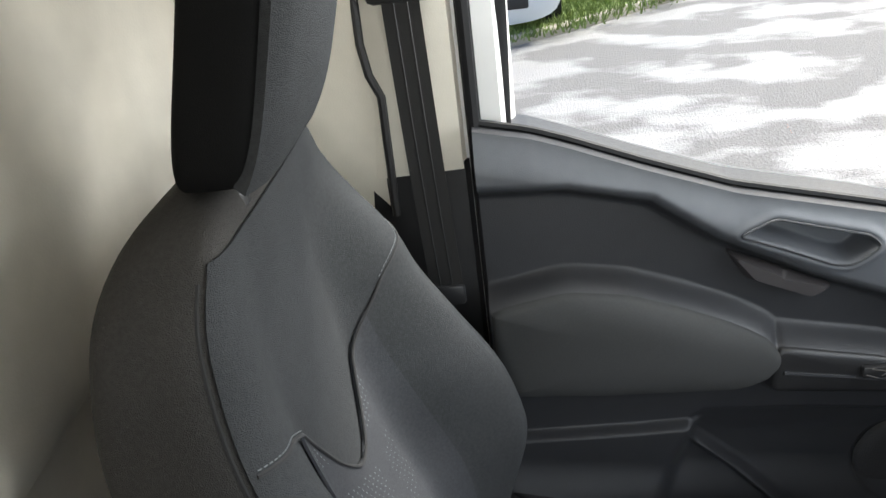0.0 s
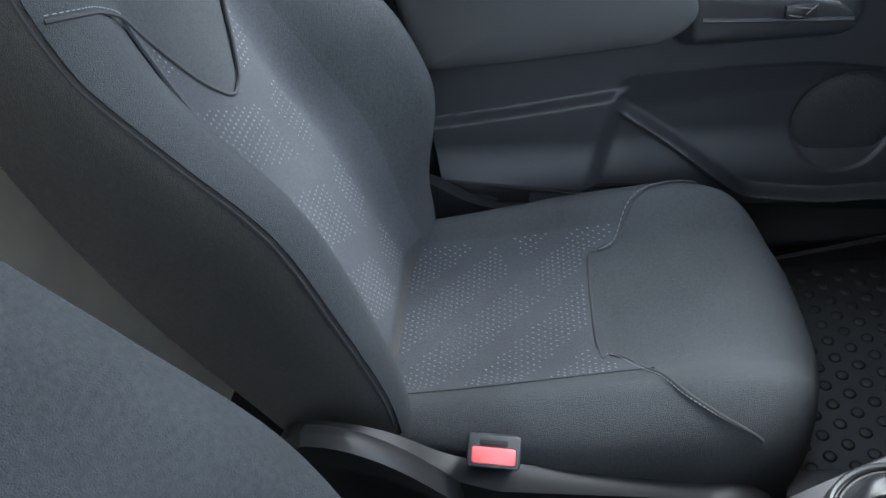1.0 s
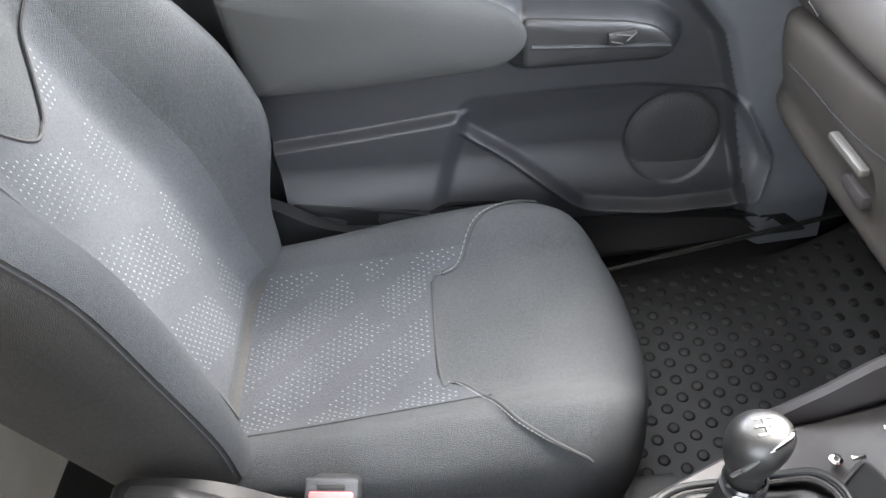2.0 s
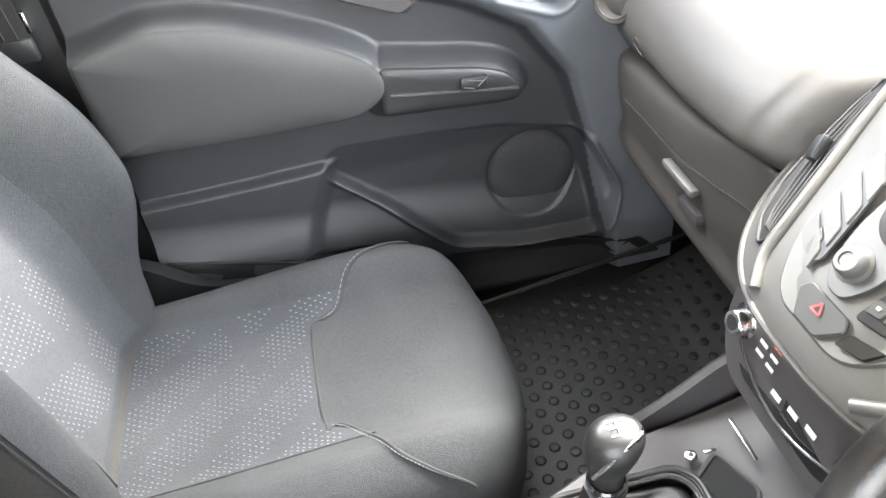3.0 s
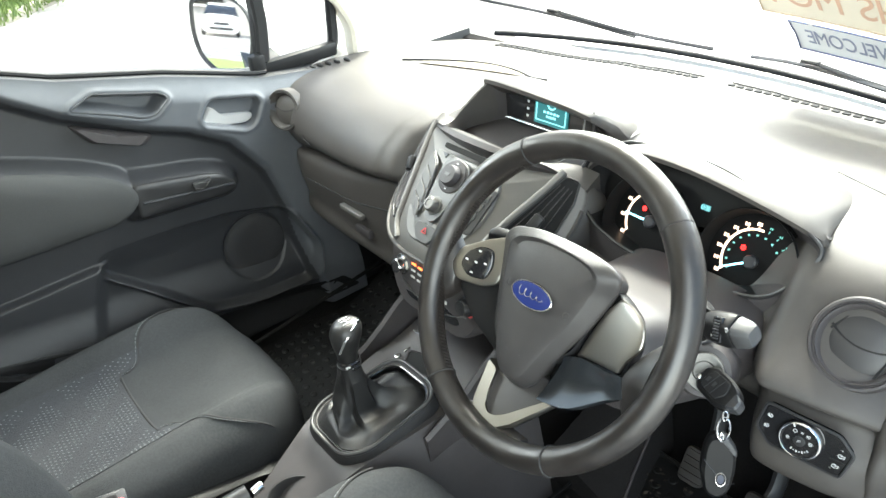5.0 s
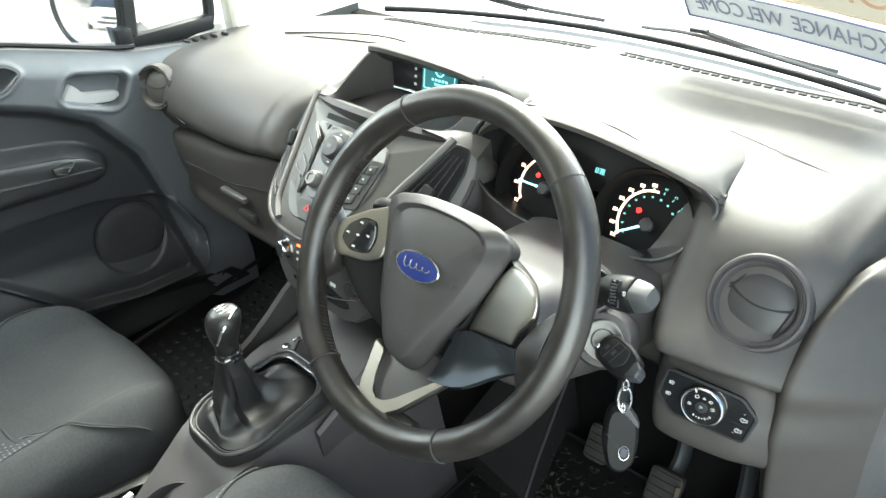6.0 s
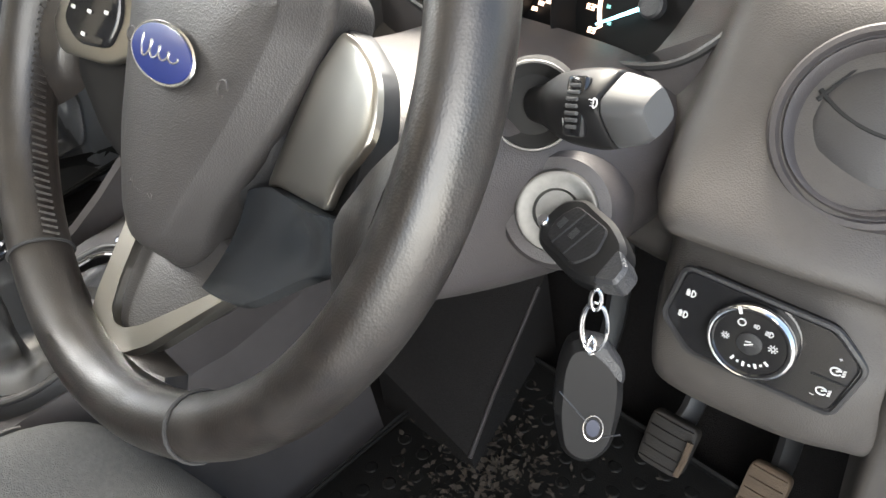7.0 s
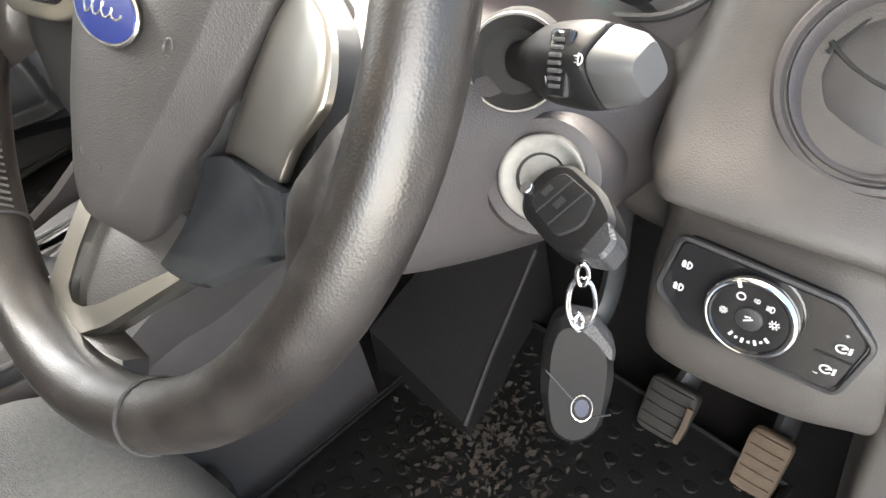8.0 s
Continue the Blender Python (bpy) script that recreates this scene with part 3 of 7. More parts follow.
def seat(name, xc, label):
    T = Matrix.Translation((xc, 0, 0))
    s = thing(name, (xc, -0.38, FLOOR_Z), label, "car seat", "front seats")
    place = lambda pts: [T @ Vector(p) for p in pts]
    N = 72
    rings = []
    for y in list(np.linspace(-0.66, -0.28, 16)) + [-0.27 + 0.20 * math.sin(math.pi / 2 * k / 16) * 0.998 for k in range(1, 17)]:
        w, hz, zc = cushion_ring(y)
        ring = []
        for k in range(N):
            a = 2 * math.pi * k / N
            dx, sz = w * sup(math.cos(a), 4), sup(math.sin(a), 4)
            z = zc + hz * sz
            if sz > 0:
                z += (0.048 * sm(0.11, 0.19, abs(dx)) + 0.0) * sz + 0.012 * sm(-0.55, -0.2, y) * sz
            ring.append(T @ Vector((dx, y, z)))
        rings.append(ring)
    part("cushion", loft(rings), FABRIC, s, "grey cloth seat cushion with raised sides", angle=70)
    rings = []
    for row in BACKC:
        z, F, R, w, b = row
        ring = []
        for k in range(N):
            a = 2 * math.pi * k / N
            dx, sy = w * sup(math.cos(a), 4), sup(math.sin(a), 4)
            y = (F + R) / 2 + (F - R) / 2 * sy
            if sy > 0:
                y += bolster(dx, z, b) * min(1, sy * 1.6)
            ring.append(T @ Vector((dx, y, z)))
        rings.append(ring)
    part("backrest", loft(rings), FABRIC_SIDE, s, "dark grey cloth backrest shell", angle=70)
    # front face of the back in a lighter cloth, lying on the shell
    def facefn(u, v):
        z = 0.64 + 0.715 * v
        F, R, w, b = back_at(z)
        return T @ (back_front((2 * u - 1) * (w * 0.955), z) + Vector((0, 0.0015, 0)))
    part("back_facing", sheet(facefn, 60, 60, 0.0018), FABRIC, s, "mid grey cloth facing", angle=70)
    # woven inserts
    part("cushion_insert", sheet(lambda u, v: T @ (cushion_top((2 * u - 1) * (0.150 - 0.01 * v), -0.635 + (0.283 + 0.07 * sm(0.09, 0.155, abs(2 * u - 1) * 0.15)) * v) + Vector((0, 0, 0.0022))), 30, 30, 0.003), INSERT, s, "blue-grey woven insert")
    def ins(u, v):
        top = seam_z((2 * u - 1) * 0.126) - 0.001
        z = 0.66 + (top - 0.66) * v
        return T @ (back_front((2 * u - 1) * (0.125 + 0.015 * (1 - v)), z) + Vector((0, 0.0055, 0)))
    part("back_insert", sheet(ins, 30, 40, 0.003), INSERT, s, "blue-grey woven insert")
    # dashes woven into the inserts
    bm = bmesh.new()

    def dash(p, a, b):
        nrm = a.cross(b).normalized() * 0.0009
        a, b = a.normalized() * 0.0015, b.normalized() * 0.00042
        v = [bm.verts.new(T @ (p + i * a + j * b + nrm)) for i, j in ((-1, -1), (1, -1), (1, 1), (-1, 1))]
        w2 = [bm.verts.new(T @ (p + i * a + j * b - nrm)) for i, j in ((-1, -1), (1, -1), (1, 1), (-1, 1))]
        bm.faces.new(v)
        for k in range(4):
            bm.faces.new((v[k], w2[k], w2[(k + 1) % 4], v[(k + 1) % 4]))
    row = 0
    for y in np.arange(-0.625, -0.25, 0.0078):
        row += 1
        for dx in np.arange(-0.143, 0.144, 0.0092):
            dx = dx + (0.0046 if row % 2 else 0)
            lim = -0.352 + 0.07 * sm(0.09, 0.155, abs(dx))
            if y > lim - 0.006 or abs(dx) > 0.140:
                continue
            if (y + 0.62 + 1.0 * dx) % 0.115 < 0.078 and not (dx < -0.02 and (y + 0.62 - 0.4 * dx) % 0.19 < 0.03):
                p = cushion_top(dx, y) + Vector((0, 0, 0.0024))
                dash(p, Vector((0.35, 1, 0)), Vector((-1, 0.35, 0)))
    row = 0
    for z in np.arange(0.67, 1.19, 0.0085):
        row += 1
        for dx in np.arange(-0.132, 0.133, 0.0086):
            dx = dx + (0.0043 if row % 2 else 0)
            if z > seam_z(dx) - 0.006 or abs(dx) > 0.122 + 0.012 * (1.1 - z):
                continue
            col = dx < -0.03
            if ((z - 0.66 + (0.5 if col else -0.5) * dx + (0.05 if col else 0)) % 0.125) < 0.082 and abs(dx + 0.03) > 0.012:
                p = back_front(dx, z) + Vector((0, 0.0078, 0))
                dash(p, Vector((0.2, -0.2, 1)), Vector((1, 0, -0.2)))
    tagged(part("stitch_pattern", bm, STITCH, s, "pale dashes woven into the insert", smooth=False), kind="stuff")
    # piping and stitched seams
    def seam(name, fn, ts, r, mat, lab):
        part(name, tube(place([fn(t) for t in ts]), r, 6), mat, s, lab)
    cs = cat([(-0.215, -0.175), (-0.200, -0.225), (-0.165, -0.275), (-0.115, -0.305), (-0.10, -0.33), (-0.10, -0.345), (0.0, -0.350), (0.10, -0.345), (0.10, -0.33), (0.115, -0.308), (0.155, -0.284), (0.192, -0.260), (0.217, -0.228), (0.2285, -0.202), (0.2325, -0.180)], 8)
    part("cushion_piping", tube(place([cushion_top(p[0], p[1]) + Vector((0, 0, 0.0006)) for p in cs]), 0.0022, 6), SEAM, s, "dark piped seam")
    for k in range(0, len(cs) - 1):
        if k < 34 or k > 62:
            a, b = cs[k], cs[k] + (cs[k + 1] - cs[k]) * 0.6
            part("stitch", tube(place([cushion_top(p[0], p[1] - 0.005) + Vector((0, 0, 0.002)) for p in (a, b)]), 0.0006, 4), STITCH, s)
    bs = cat([(-a, z) for a, z in zip(SEAMXF[:0:-1], SEAMZ[:0:-1])] + list(zip(SEAMX, SEAMZ)), 6)
    part("back_piping", tube(place([back_front(p[0], p[1]) + Vector((0, 0.0035 + 0.0060 * (1 - sm(0.13, 0.16, abs(p[0]))), 0)) for p in bs]), 0.0020, 6), SEAM, s, "dark piped seam")
    for k in range(0, len(bs) - 1):
        if 18 < k < len(bs) - 19:
            continue
        part("stitch", tube(place([back_front(p[0], p[1] + 0.005) + Vector((0, 0.0040 + 0.0058 * (1 - sm(0.13, 0.16, abs(p[0]))), 0)) for p in (bs[k], bs[k] + (bs[k + 1] - bs[k]) * 0.6)]), 0.0006, 4), STITCH, s)
    for sg in (-1, 1):
        pts = []
        for z in np.linspace(0.66, 1.345, 50):
            F, R, w, b = back_at(z)
            p = back_front(sg * w * 0.955, z)
            pts.append(p + Vector((sg * 0.002, -0.004, 0)))
        part("edge_piping", tube(place(pts), 0.0019, 6), SEAM, s, "dark edge seam")
        part("cushion_seam", tube(place([cushion_top(sg * (0.150 - 0.01 * t), -0.635 + 0.325 * t) + Vector((0, 0, 0.0008)) for t in np.linspace(0, 1, 24)]), 0.0014, 6), SEAM, s)
    # head restraint
    hr = []
    for z, yc, d, w in ((1.390, -0.758, 0.022, 0.105), (1.397, -0.756, 0.033, 0.122), (1.43, -0.746, 0.037, 0.130), (1.50, -0.724, 0.036, 0.132), (1.56, -0.706, 0.034, 0.130), (1.60, -0.694, 0.028, 0.118), (1.615, -0.690, 0.016, 0.095)):
        hr.append([T @ Vector((w * sup(math.cos(a), 8), yc + d * sup(math.sin(a), 5), z)) for a in (2 * math.pi * k / 48 for k in range(48))])
    # shell colour sunk to near black: the unlit side's shade is painted in
    head = part("headrest", loft([[Vector(p) for p in r] for r in map(list, cat([np.array(h) for h in hr], 4))]), material("shaded_headrest_vinyl", (0.005, 0.005, 0.005), 0.8, var=0.2, bump=0.3, bscale=900, spec=0.08), s, "dark head restraint shell with its shade put into the colour", angle=60)
    part("headrest_facing", sheet(lambda u, v: T @ Vector(((2 * u - 1) * 0.122, -0.722 + 0.006 - 0.012 * abs(2 * u - 1) ** 6 + 0.062 * v - 0.010 * (2 * v - 1) ** 4, 1.396 + 0.205 * v)), 24, 16, 0.012), FABRIC, head, "mid grey cloth front")
    for sg in (-1, 1):
        part("post", tube(place([(sg * 0.07, -0.772, 1.34), (sg * 0.07, -0.757, 1.41)]), 0.0065, 12), CHROME, s, "bright steel post")
        part("post_guide", lathe([(0, 0.012), (0.012, 0.012), (0.016, 0.008), (0.018, 0.0), (0.018, -0.01)], 20, T @ Matrix.Translation((sg * 0.07, -0.765, 1.372))), DARK, s, "black plastic post guide")
    # base and trim
    part("seat_base", rbox((xc, -0.36, 0.445), (0.42, 0.46, 0.10), 0.02), DARK, s, "black seat frame")
    for sg in (-1, 1):
        prof = rounded([(-0.72, 0.46), (-0.735, 0.66), (-0.70, 0.725), (-0.60, 0.70), (-0.52, 0.625), (-0.20, 0.56), (-0.15, 0.50), (-0.20, 0.45)], 0.05)
        part("side_cover", plate([(p.x, p.y) for p in prof], 0.03, axes((xc + sg * 0.272, 0, 0), (0, 1, 0), (0, 0, 1), (sg, 0, 0)), 0.012), STALK, s, "black plastic hinge cover")
    for sg in (-1, 1):
        part("rail", rbox((xc + sg * 0.17, -0.36, 0.415), (0.04, 0.62, 0.03), 0.005), DARK, s, "black steel runner")
    return s


XS = -0.365
pseat = seat("passenger_seat", XS, "charcoal cloth seat with woven dashed insert and head restraint")
# recline lever on the inner side of the passenger seat, buckle beside it
part("recline_lever", loft([[(XS + 0.290 + 0.0 * t, -0.66 + 0.145 * t, 0.735 - 0.115 * t * t + dz * (0.020 - 0.008 * t)) if dx == 0 else (XS + 0.290 + 0.014 * dx, -0.66 + 0.145 * t, 0.735 - 0.115 * t * t + dz * (0.020 - 0.008 * t)) for dx, dz in ((-1, -1), (-1, 1), (0, 1.35), (1, 1), (1, -1))] for t in np.linspace(0, 1, 12)]), STALK, pseat, "black plastic recline lever")
dseat = copy_thing(pseat, Matrix.Translation((0.362, -0.345, FLOOR_Z + 0.06)))
dseat.name = "driver_seat"
tagged(dseat, "charcoal cloth seat set higher and further forward", "car seat", "front seats")


def buckle(x, y, z):
    b = thing("seat_belt_buckle", (x, y, z - 0.12), "black seat belt buckle with red release button", "buckle", "buckles")
    M = facing((x, y, z), (0.60, 0.10, 0.79), (-0.80, 0.15, 0.60))
    part("body", rbox((0, 0, -0.035), (0.056, 0.034, 0.075), 0.008, M, 3), DARK, b)
    part("rim", rbox((0, 0.0, 0.003), (0.058, 0.036, 0.010), 0.004, M), DOORPLASTIC, b, "grey rim")
    part("button", rbox((0, -0.005, 0.007), (0.048, 0.018, 0.008), 0.003, M), RED, b, "red plastic button")
    part("slot", rbox((0, 0.009, 0.0065), (0.030, 0.006, 0.006), 0.001, M), BLACK, b)
    part("stalk", tube([M @ Vector((0, 0, -0.06)), M @ Vector((0, -0.01, -0.12)), (x - 0.02, y - 0.06, z - 0.16)], 0.014, 10, flat=0.5), DARK, b)


buckle(-0.098, -0.470, 0.675)


# ---- passenger door ----
def sdpoly(pts, Yg, Zg):
    """Distance to a polygon, negative inside."""
    d = np.full(Yg.shape, 1e9)
    inside = np.zeros(Yg.shape, bool)
    n = len(pts)
    for i in range(n):
        (ax, ay), (bx, by) = pts[i], pts[(i + 1) % n]
        ex, ey = bx - ax, by - ay
        t = np.clip(((Yg - ax) * ex + (Zg - ay) * ey) / (ex * ex + ey * ey + 1e-12), 0, 1)
        d = np.minimum(d, np.hypot(Yg - ax - t * ex, Zg - ay - t * ey))
        c = ((ay > Zg) != (by > Zg)) & (Yg < (bx - ax) * (Zg - ay) / (by - ay + 1e-12) + ax)
        inside ^= c
    return np.where(inside, -d, d)


def smv(a, b, x):
    t = np.clip((x - a) / (b - a), 0, 1)
    return t * t * (3 - 2 * t)


def r2(pts, r, n=4):
    return [(float(p.x), float(p.y)) for p in rounded([Vector(p) for p in pts], r, n)]


def door_sill(y):
    return np.interp(y, [-0.60, -0.50, -0.453, -0.35, -0.229, -0.03, 0.17, 0.30, 0.50], [1.285, 1.262, 1.245, 1.203, 1.158, 1.110, 1.048, 1.03, 1.02])


BAND = [(-0.60, 1.185), (-0.459, 1.178), (-0.347, 1.15), (-0.255, 1.085), (-0.12, 1.015), (-0.02, 0.975), (0.06, 0.925), (0.125, 0.833), (0.159, 0.708), (0.18, 0.58), (0.20, 0.40), (0.50, 0.40), (0.50, 1.4), (-0.60, 1.4)]
PULL = r2([(-0.232, 1.100), (-0.182, 1.117), (-0.055, 1.082), (-0.040, 1.068), (-0.076, 1.042), (-0.10, 1.044), (-0.167, 1.074)], 0.012)
LATCH = r2([(0.014, 1.000), (0.034, 1.034), (0.052, 1.037), (0.147, 1.013), (0.153, 0.998), (0.13, 0.958), (0.107, 0.949), (0.020, 0.986)], 0.012)
POCKET = r2([(-0.262, 0.782), (-0.283, 0.749), (-0.270, 0.722), (-0.083, 0.548), (0.04, 0.518), (0.185, 0.510), (0.22, 0.60), (0.16, 0.72), (0.016, 0.760), (-0.10, 0.772)], 0.02)
ARM = r2([(-0.60, 1.008), (-0.534, 1.022), (-0.465, 1.036), (-0.38, 1.024), (-0.307, 0.998), (-0.235, 0.966), (-0.182, 0.934), (-0.160, 0.902), (-0.172, 0.868), (-0.215, 0.850), (-0.42, 0.855), (-0.60, 0.866)], 0.018)
SWITCH = r2([(-0.168, 0.919), (-0.02, 0.890), (0.022, 0.875), (0.045, 0.852), (0.050, 0.832), (0.030, 0.822), (-0.175, 0.840)], 0.014)


def door_x(Yg, Zg):
    """How far inboard the door's trim stands."""
    x = np.full(Yg.shape, -0.690) - 0.006 * smv(0.9, 0.5, Zg)
    band = sdpoly(BAND, Yg, Zg)
    x += 0.036 * smv(0.012, -0.022, band)
    x -= 0.020 * smv(0.06, 0.0, door_sill(Yg) - Zg)
    arm = np.minimum(sdpoly(ARM, Yg, Zg), sdpoly(SWITCH, Yg, Zg))
    x += 0.046 * smv(0.024, -0.006, arm) * smv(0.30, 0.86, Zg + 0.35 * (arm < 0))
    low = Zg - (0.775 + 0.02 * np.sin(3 * Yg))
    x += 0.020 * smv(0.0, -0.012, low) * smv(-0.24, -0.28, Yg + 0.4 * (0.775 - Zg))
    x += 0.028 * smv(0.70, 0.60, Zg + 0.12 * (Yg + 0.45))
    p = sdpoly(POCKET, Yg, Zg)
    x += 0.010 * np.exp(-((p - 0.004) / 0.0045) ** 2) * smv(0.74, 0.70, Zg)
    x -= 0.018 * smv(0.002, -0.010, p) * smv(0.79, 0.70, Zg)
    for poly, dep, ed in ((PULL, 0.040, 0.014), (LATCH, 0.028, 0.008)):
        q = sdpoly(poly, Yg, Zg)
        x += 0.0035 * np.exp(-((q - 0.006) / 0.005) ** 2)
        x -= dep * smv(0.0, -ed, q)
    sp = np.hypot(Yg - 0.075, (Zg - 0.640) * 0.95) - 0.082
    x -= 0.004 * smv(0.002, -0.003, sp)
    return x


def doorbm():
    ny, nz = 320, 290
    us = np.linspace(-0.575, 0.32, ny)
    Yg = np.repeat(us[:, None], nz, 1)
    top = door_sill(Yg) - 0.004
    Zg = 0.43 + (top - 0.43) * np.linspace(0, 1, nz)[None, :]
    Xg = door_x(Yg, Zg)
    upper = sdpoly(BAND, Yg, Zg) < -0.004
    bm = bmesh.new()
    V = [[bm.verts.new((float(Xg[i, j]), float(Yg[i, j]), float(Zg[i, j]))) for j in range(nz)] for i in range(ny)]
    B = [[bm.verts.new((-0.775, float(Yg[i, j]), float(Zg[i, j]))) for j in (0, nz - 1)] for i in range(ny)]
    for i in range(ny - 1):
        for j in range(nz - 1):
            bm.faces.new((V[i][j], V[i][j + 1], V[i + 1][j + 1], V[i + 1][j])).material_index = int(upper[i, j])
        bm.faces.new((V[i][-1], B[i][1], B[i + 1][1], V[i + 1][-1]))
        bm.faces.new((V[i][0], V[i + 1][0], B[i + 1][0], B[i][0]))
        bm.faces.new((B[i][0], B[i + 1][0], B[i + 1][1], B[i][1]))
    for i in (0, ny - 1):
        bm.faces.new([*V[i], B[i][1], B[i][0]])
    return bm


door = thing("door_1", (-0.74, -0.12, 0.42), "closed passenger door with dark moulded trim, armrest and map pocket", "door", kind="structure")
whole = doorbm()
band_bm = whole.copy()
bmesh.ops.delete(whole, geom=[f for f in whole.faces if f.material_index == 1], context="FACES")
bmesh.ops.delete(band_bm, geom=[f for f in band_bm.faces if f.material_index == 0], context="FACES")
for f in band_bm.faces:
    f.material_index = 0
part("door_trim", whole, DOORPLASTIC, door, "dark blue-grey moulded plastic trim", angle=50)
part("upper_trim", band_bm, BANDPLASTIC, door, "smooth upper trim with window light put into its lighter grey", angle=50)
part("outer_skin", loft([[(-0.778, y, 0.40), (-0.81, y, 0.45), (-0.825, y, 0.75), (-0.80, y, float(door_sill(y)) - 0.02), (-0.778, y, float(door_sill(y)) - 0.004)] for y in np.linspace(-0.575, 0.45, 20)]), WHITE, door, "white painted steel skin")


def on_door(y, z, off=0.0):
    return Vector((float(door_x(np.array([[y]]), np.array([[z]]))[0, 0]) + off, y, z))


def pad(poly, name, mat, off, lab, nrm=0.010):
    """A cushion of the polygon's outline, following the trim."""
    c = np.mean(poly, 0)
    rings = []
    for k, h in ((1.0, -0.012), (1.0, off * 0.4), (0.975, off * 0.8), (0.93, off), (0.7, off + nrm * 0.7), (0.4, off + nrm), (0.15, off + nrm * 1.05), (0.01, off + nrm * 1.06)):
        rings.append([on_door(*(c + (np.array(p) - c) * k), h) for p in poly])
    return part(name, loft(rings), mat, door, lab, angle=60)


KICK = r2([(-0.572, 0.655), (-0.44, 0.625), (-0.345, 0.604), (-0.225, 0.586), (-0.085, 0.508), (0.06, 0.470), (0.20, 0.462), (0.25, 0.50), (0.30, 0.45), (-0.572, 0.44)], 0.012)
pad(KICK, "kick_panel", STALK, 0.0015, "black lower door panel", 0.0005)
arm_poly = [(float(p[0]), float(p[1])) for p in [(max(-0.572, p[0]), p[1]) for p in ARM]]
pad(arm_poly, "armrest", material("armrest_cloth", (0.050, 0.051, 0.051), 0.9, var=0.15, scale=400, bump=0.4, bscale=1200, spec=0.15), 0.010, "dark grey padded armrest", 0.012)
pad(SWITCH, "switch_plate", DARK, 0.003, "black window switch panel", 0.001)
sw = on_door(-0.030, 0.872, 0.007)
part("window_switch", rbox(sw, (0.012, 0.042, 0.020), 0.004), DARK, door, "black rocker switch")
for k, (a, b) in enumerate((((-0.040, 0.880), (-0.015, 0.874)), ((-0.047, 0.870), (-0.030, 0.864)), ((-0.025, 0.867), (-0.011, 0.879)))):
    part("switch_mark", tube([Vector((sw.x + 0.0065, *a)), Vector((sw.x + 0.0065, *b))], 0.0009, 5), SILVER, door, "pale switch symbol")
# inner release handle: a bright lever in its recess
hp = [on_door(0.085, 1.0).x + 0.012]
lever = r2([(0.017, 0.988), (0.038, 1.016), (0.047, 1.014), (0.060, 0.993), (0.132, 0.977), (0.134, 0.966), (0.115, 0.958), (0.030, 0.974)], 0.008)
part("release_handle", plate([(p[0], p[1]) for p in lever], 0.012, axes((hp[0], 0, 0), (0, 1, 0), (0, 0, 1), (1, 0, 0)), 0.004), LEVER, door, "bright silver release handle")
lip = [on_door(p[0], p[1], 0.002) for p in cat([np.array(Vector(q)) for q in PULL], 2, True)]
part("pull_lip", tube(lip, 0.0018, 6, True), DOORPLASTIC, door)
part("armrest_lip", tube([on_door(y, z, 0.004) for y, z in zip(np.linspace(-0.158, 0.040, 16), np.linspace(0.876, 0.846, 16))], 0.0032, 6), DOORPLASTIC, door, "rounded lip under the switch panel")
grab = r2([(-0.240, 1.066), (-0.210, 1.020), (-0.112, 0.980), (-0.088, 0.998), (-0.16, 1.03)], 0.010)
part("grab", plate(grab, 0.03, axes((-0.664, 0, 0), (0, 1, 0), (0, 0, 1), (1, 0, 0)), 0.012), PLASTIC, door, "grey underside of the pull")
sc = on_door(0.075, 0.640, 0.010)
M = facing((sc.x, 0.075, 0.640), (1, 0, 0))
part("speaker_grille", lathe([(0, 0.002), (0.05, 0.003), (0.072, 0.002), (0.078, -0.002), (0.080, -0.006)], 40, M), material("speaker_mesh", (0.020, 0.020, 0.022), 0.7, var=0.3, bump=1.0, bscale=420), door, "black round speaker grille")
part("speaker_badge", tube([M @ Vector((0.080 * math.cos(a), 0.080 * math.sin(a), 0.003)) for a in np.linspace(-2.0, -1.35, 10)], 0.0011, 5), BRIGHT, door, "thin bright arc")
# window frame, glass and quarter light
part("window_seal", tube([(-0.700, y, float(door_sill(y)) + 0.001) for y in np.linspace(-0.57, 0.20, 40)], 0.005, 6), RUBBER, door, "black window seal")
part("window_frame_rear", strip([(-0.742, -0.545, 1.25), (-0.738, -0.54, 1.4), (-0.70, -0.535, 1.70)], 0.045, 0.03), RUBBER, door, "black window channel")
part("window_frame_front", strip([(-0.735, 0.205, 1.03), (-0.732, 0.222, 1.20), (-0.70, 0.16, 1.50), (-0.66, 0.05, 1.66)], 0.030, 0.035), RUBBER, door, "black window channel")
part("quarter_frame", tube(cat([(-0.735, 0.215, 1.035), (-0.735, 0.235, 1.22), (-0.725, 0.30, 1.33), (-0.728, 0.40, 1.22), (-0.735, 0.405, 1.10), (-0.735, 0.395, 1.045), (-0.735, 0.37, 1.037)], 5, True), 0.013, 8), RUBBER, door, "thick black quarter light seal")
part("corner_trim", rbox((-0.722, 0.192, 1.050), (0.03, 0.035, 0.065), 0.008), STALK, door, "black corner cap")
part("quarter_base", rbox((-0.726, 0.295, 1.043), (0.030, 0.205, 0.034), 0.008), STALK, door, "black base of the quarter light")
gl = part("window_glass", sheet(lambda u, v: (-0.742 + 0.09 * v ** 2, -0.55 + 0.76 * u, float(door_sill(-0.55 + 0.76 * u)) - 0.02 + (1.69 - float(door_sill(-0.55 + 0.76 * u))) * v), 14, 8), GLASS, door, "clear side window")
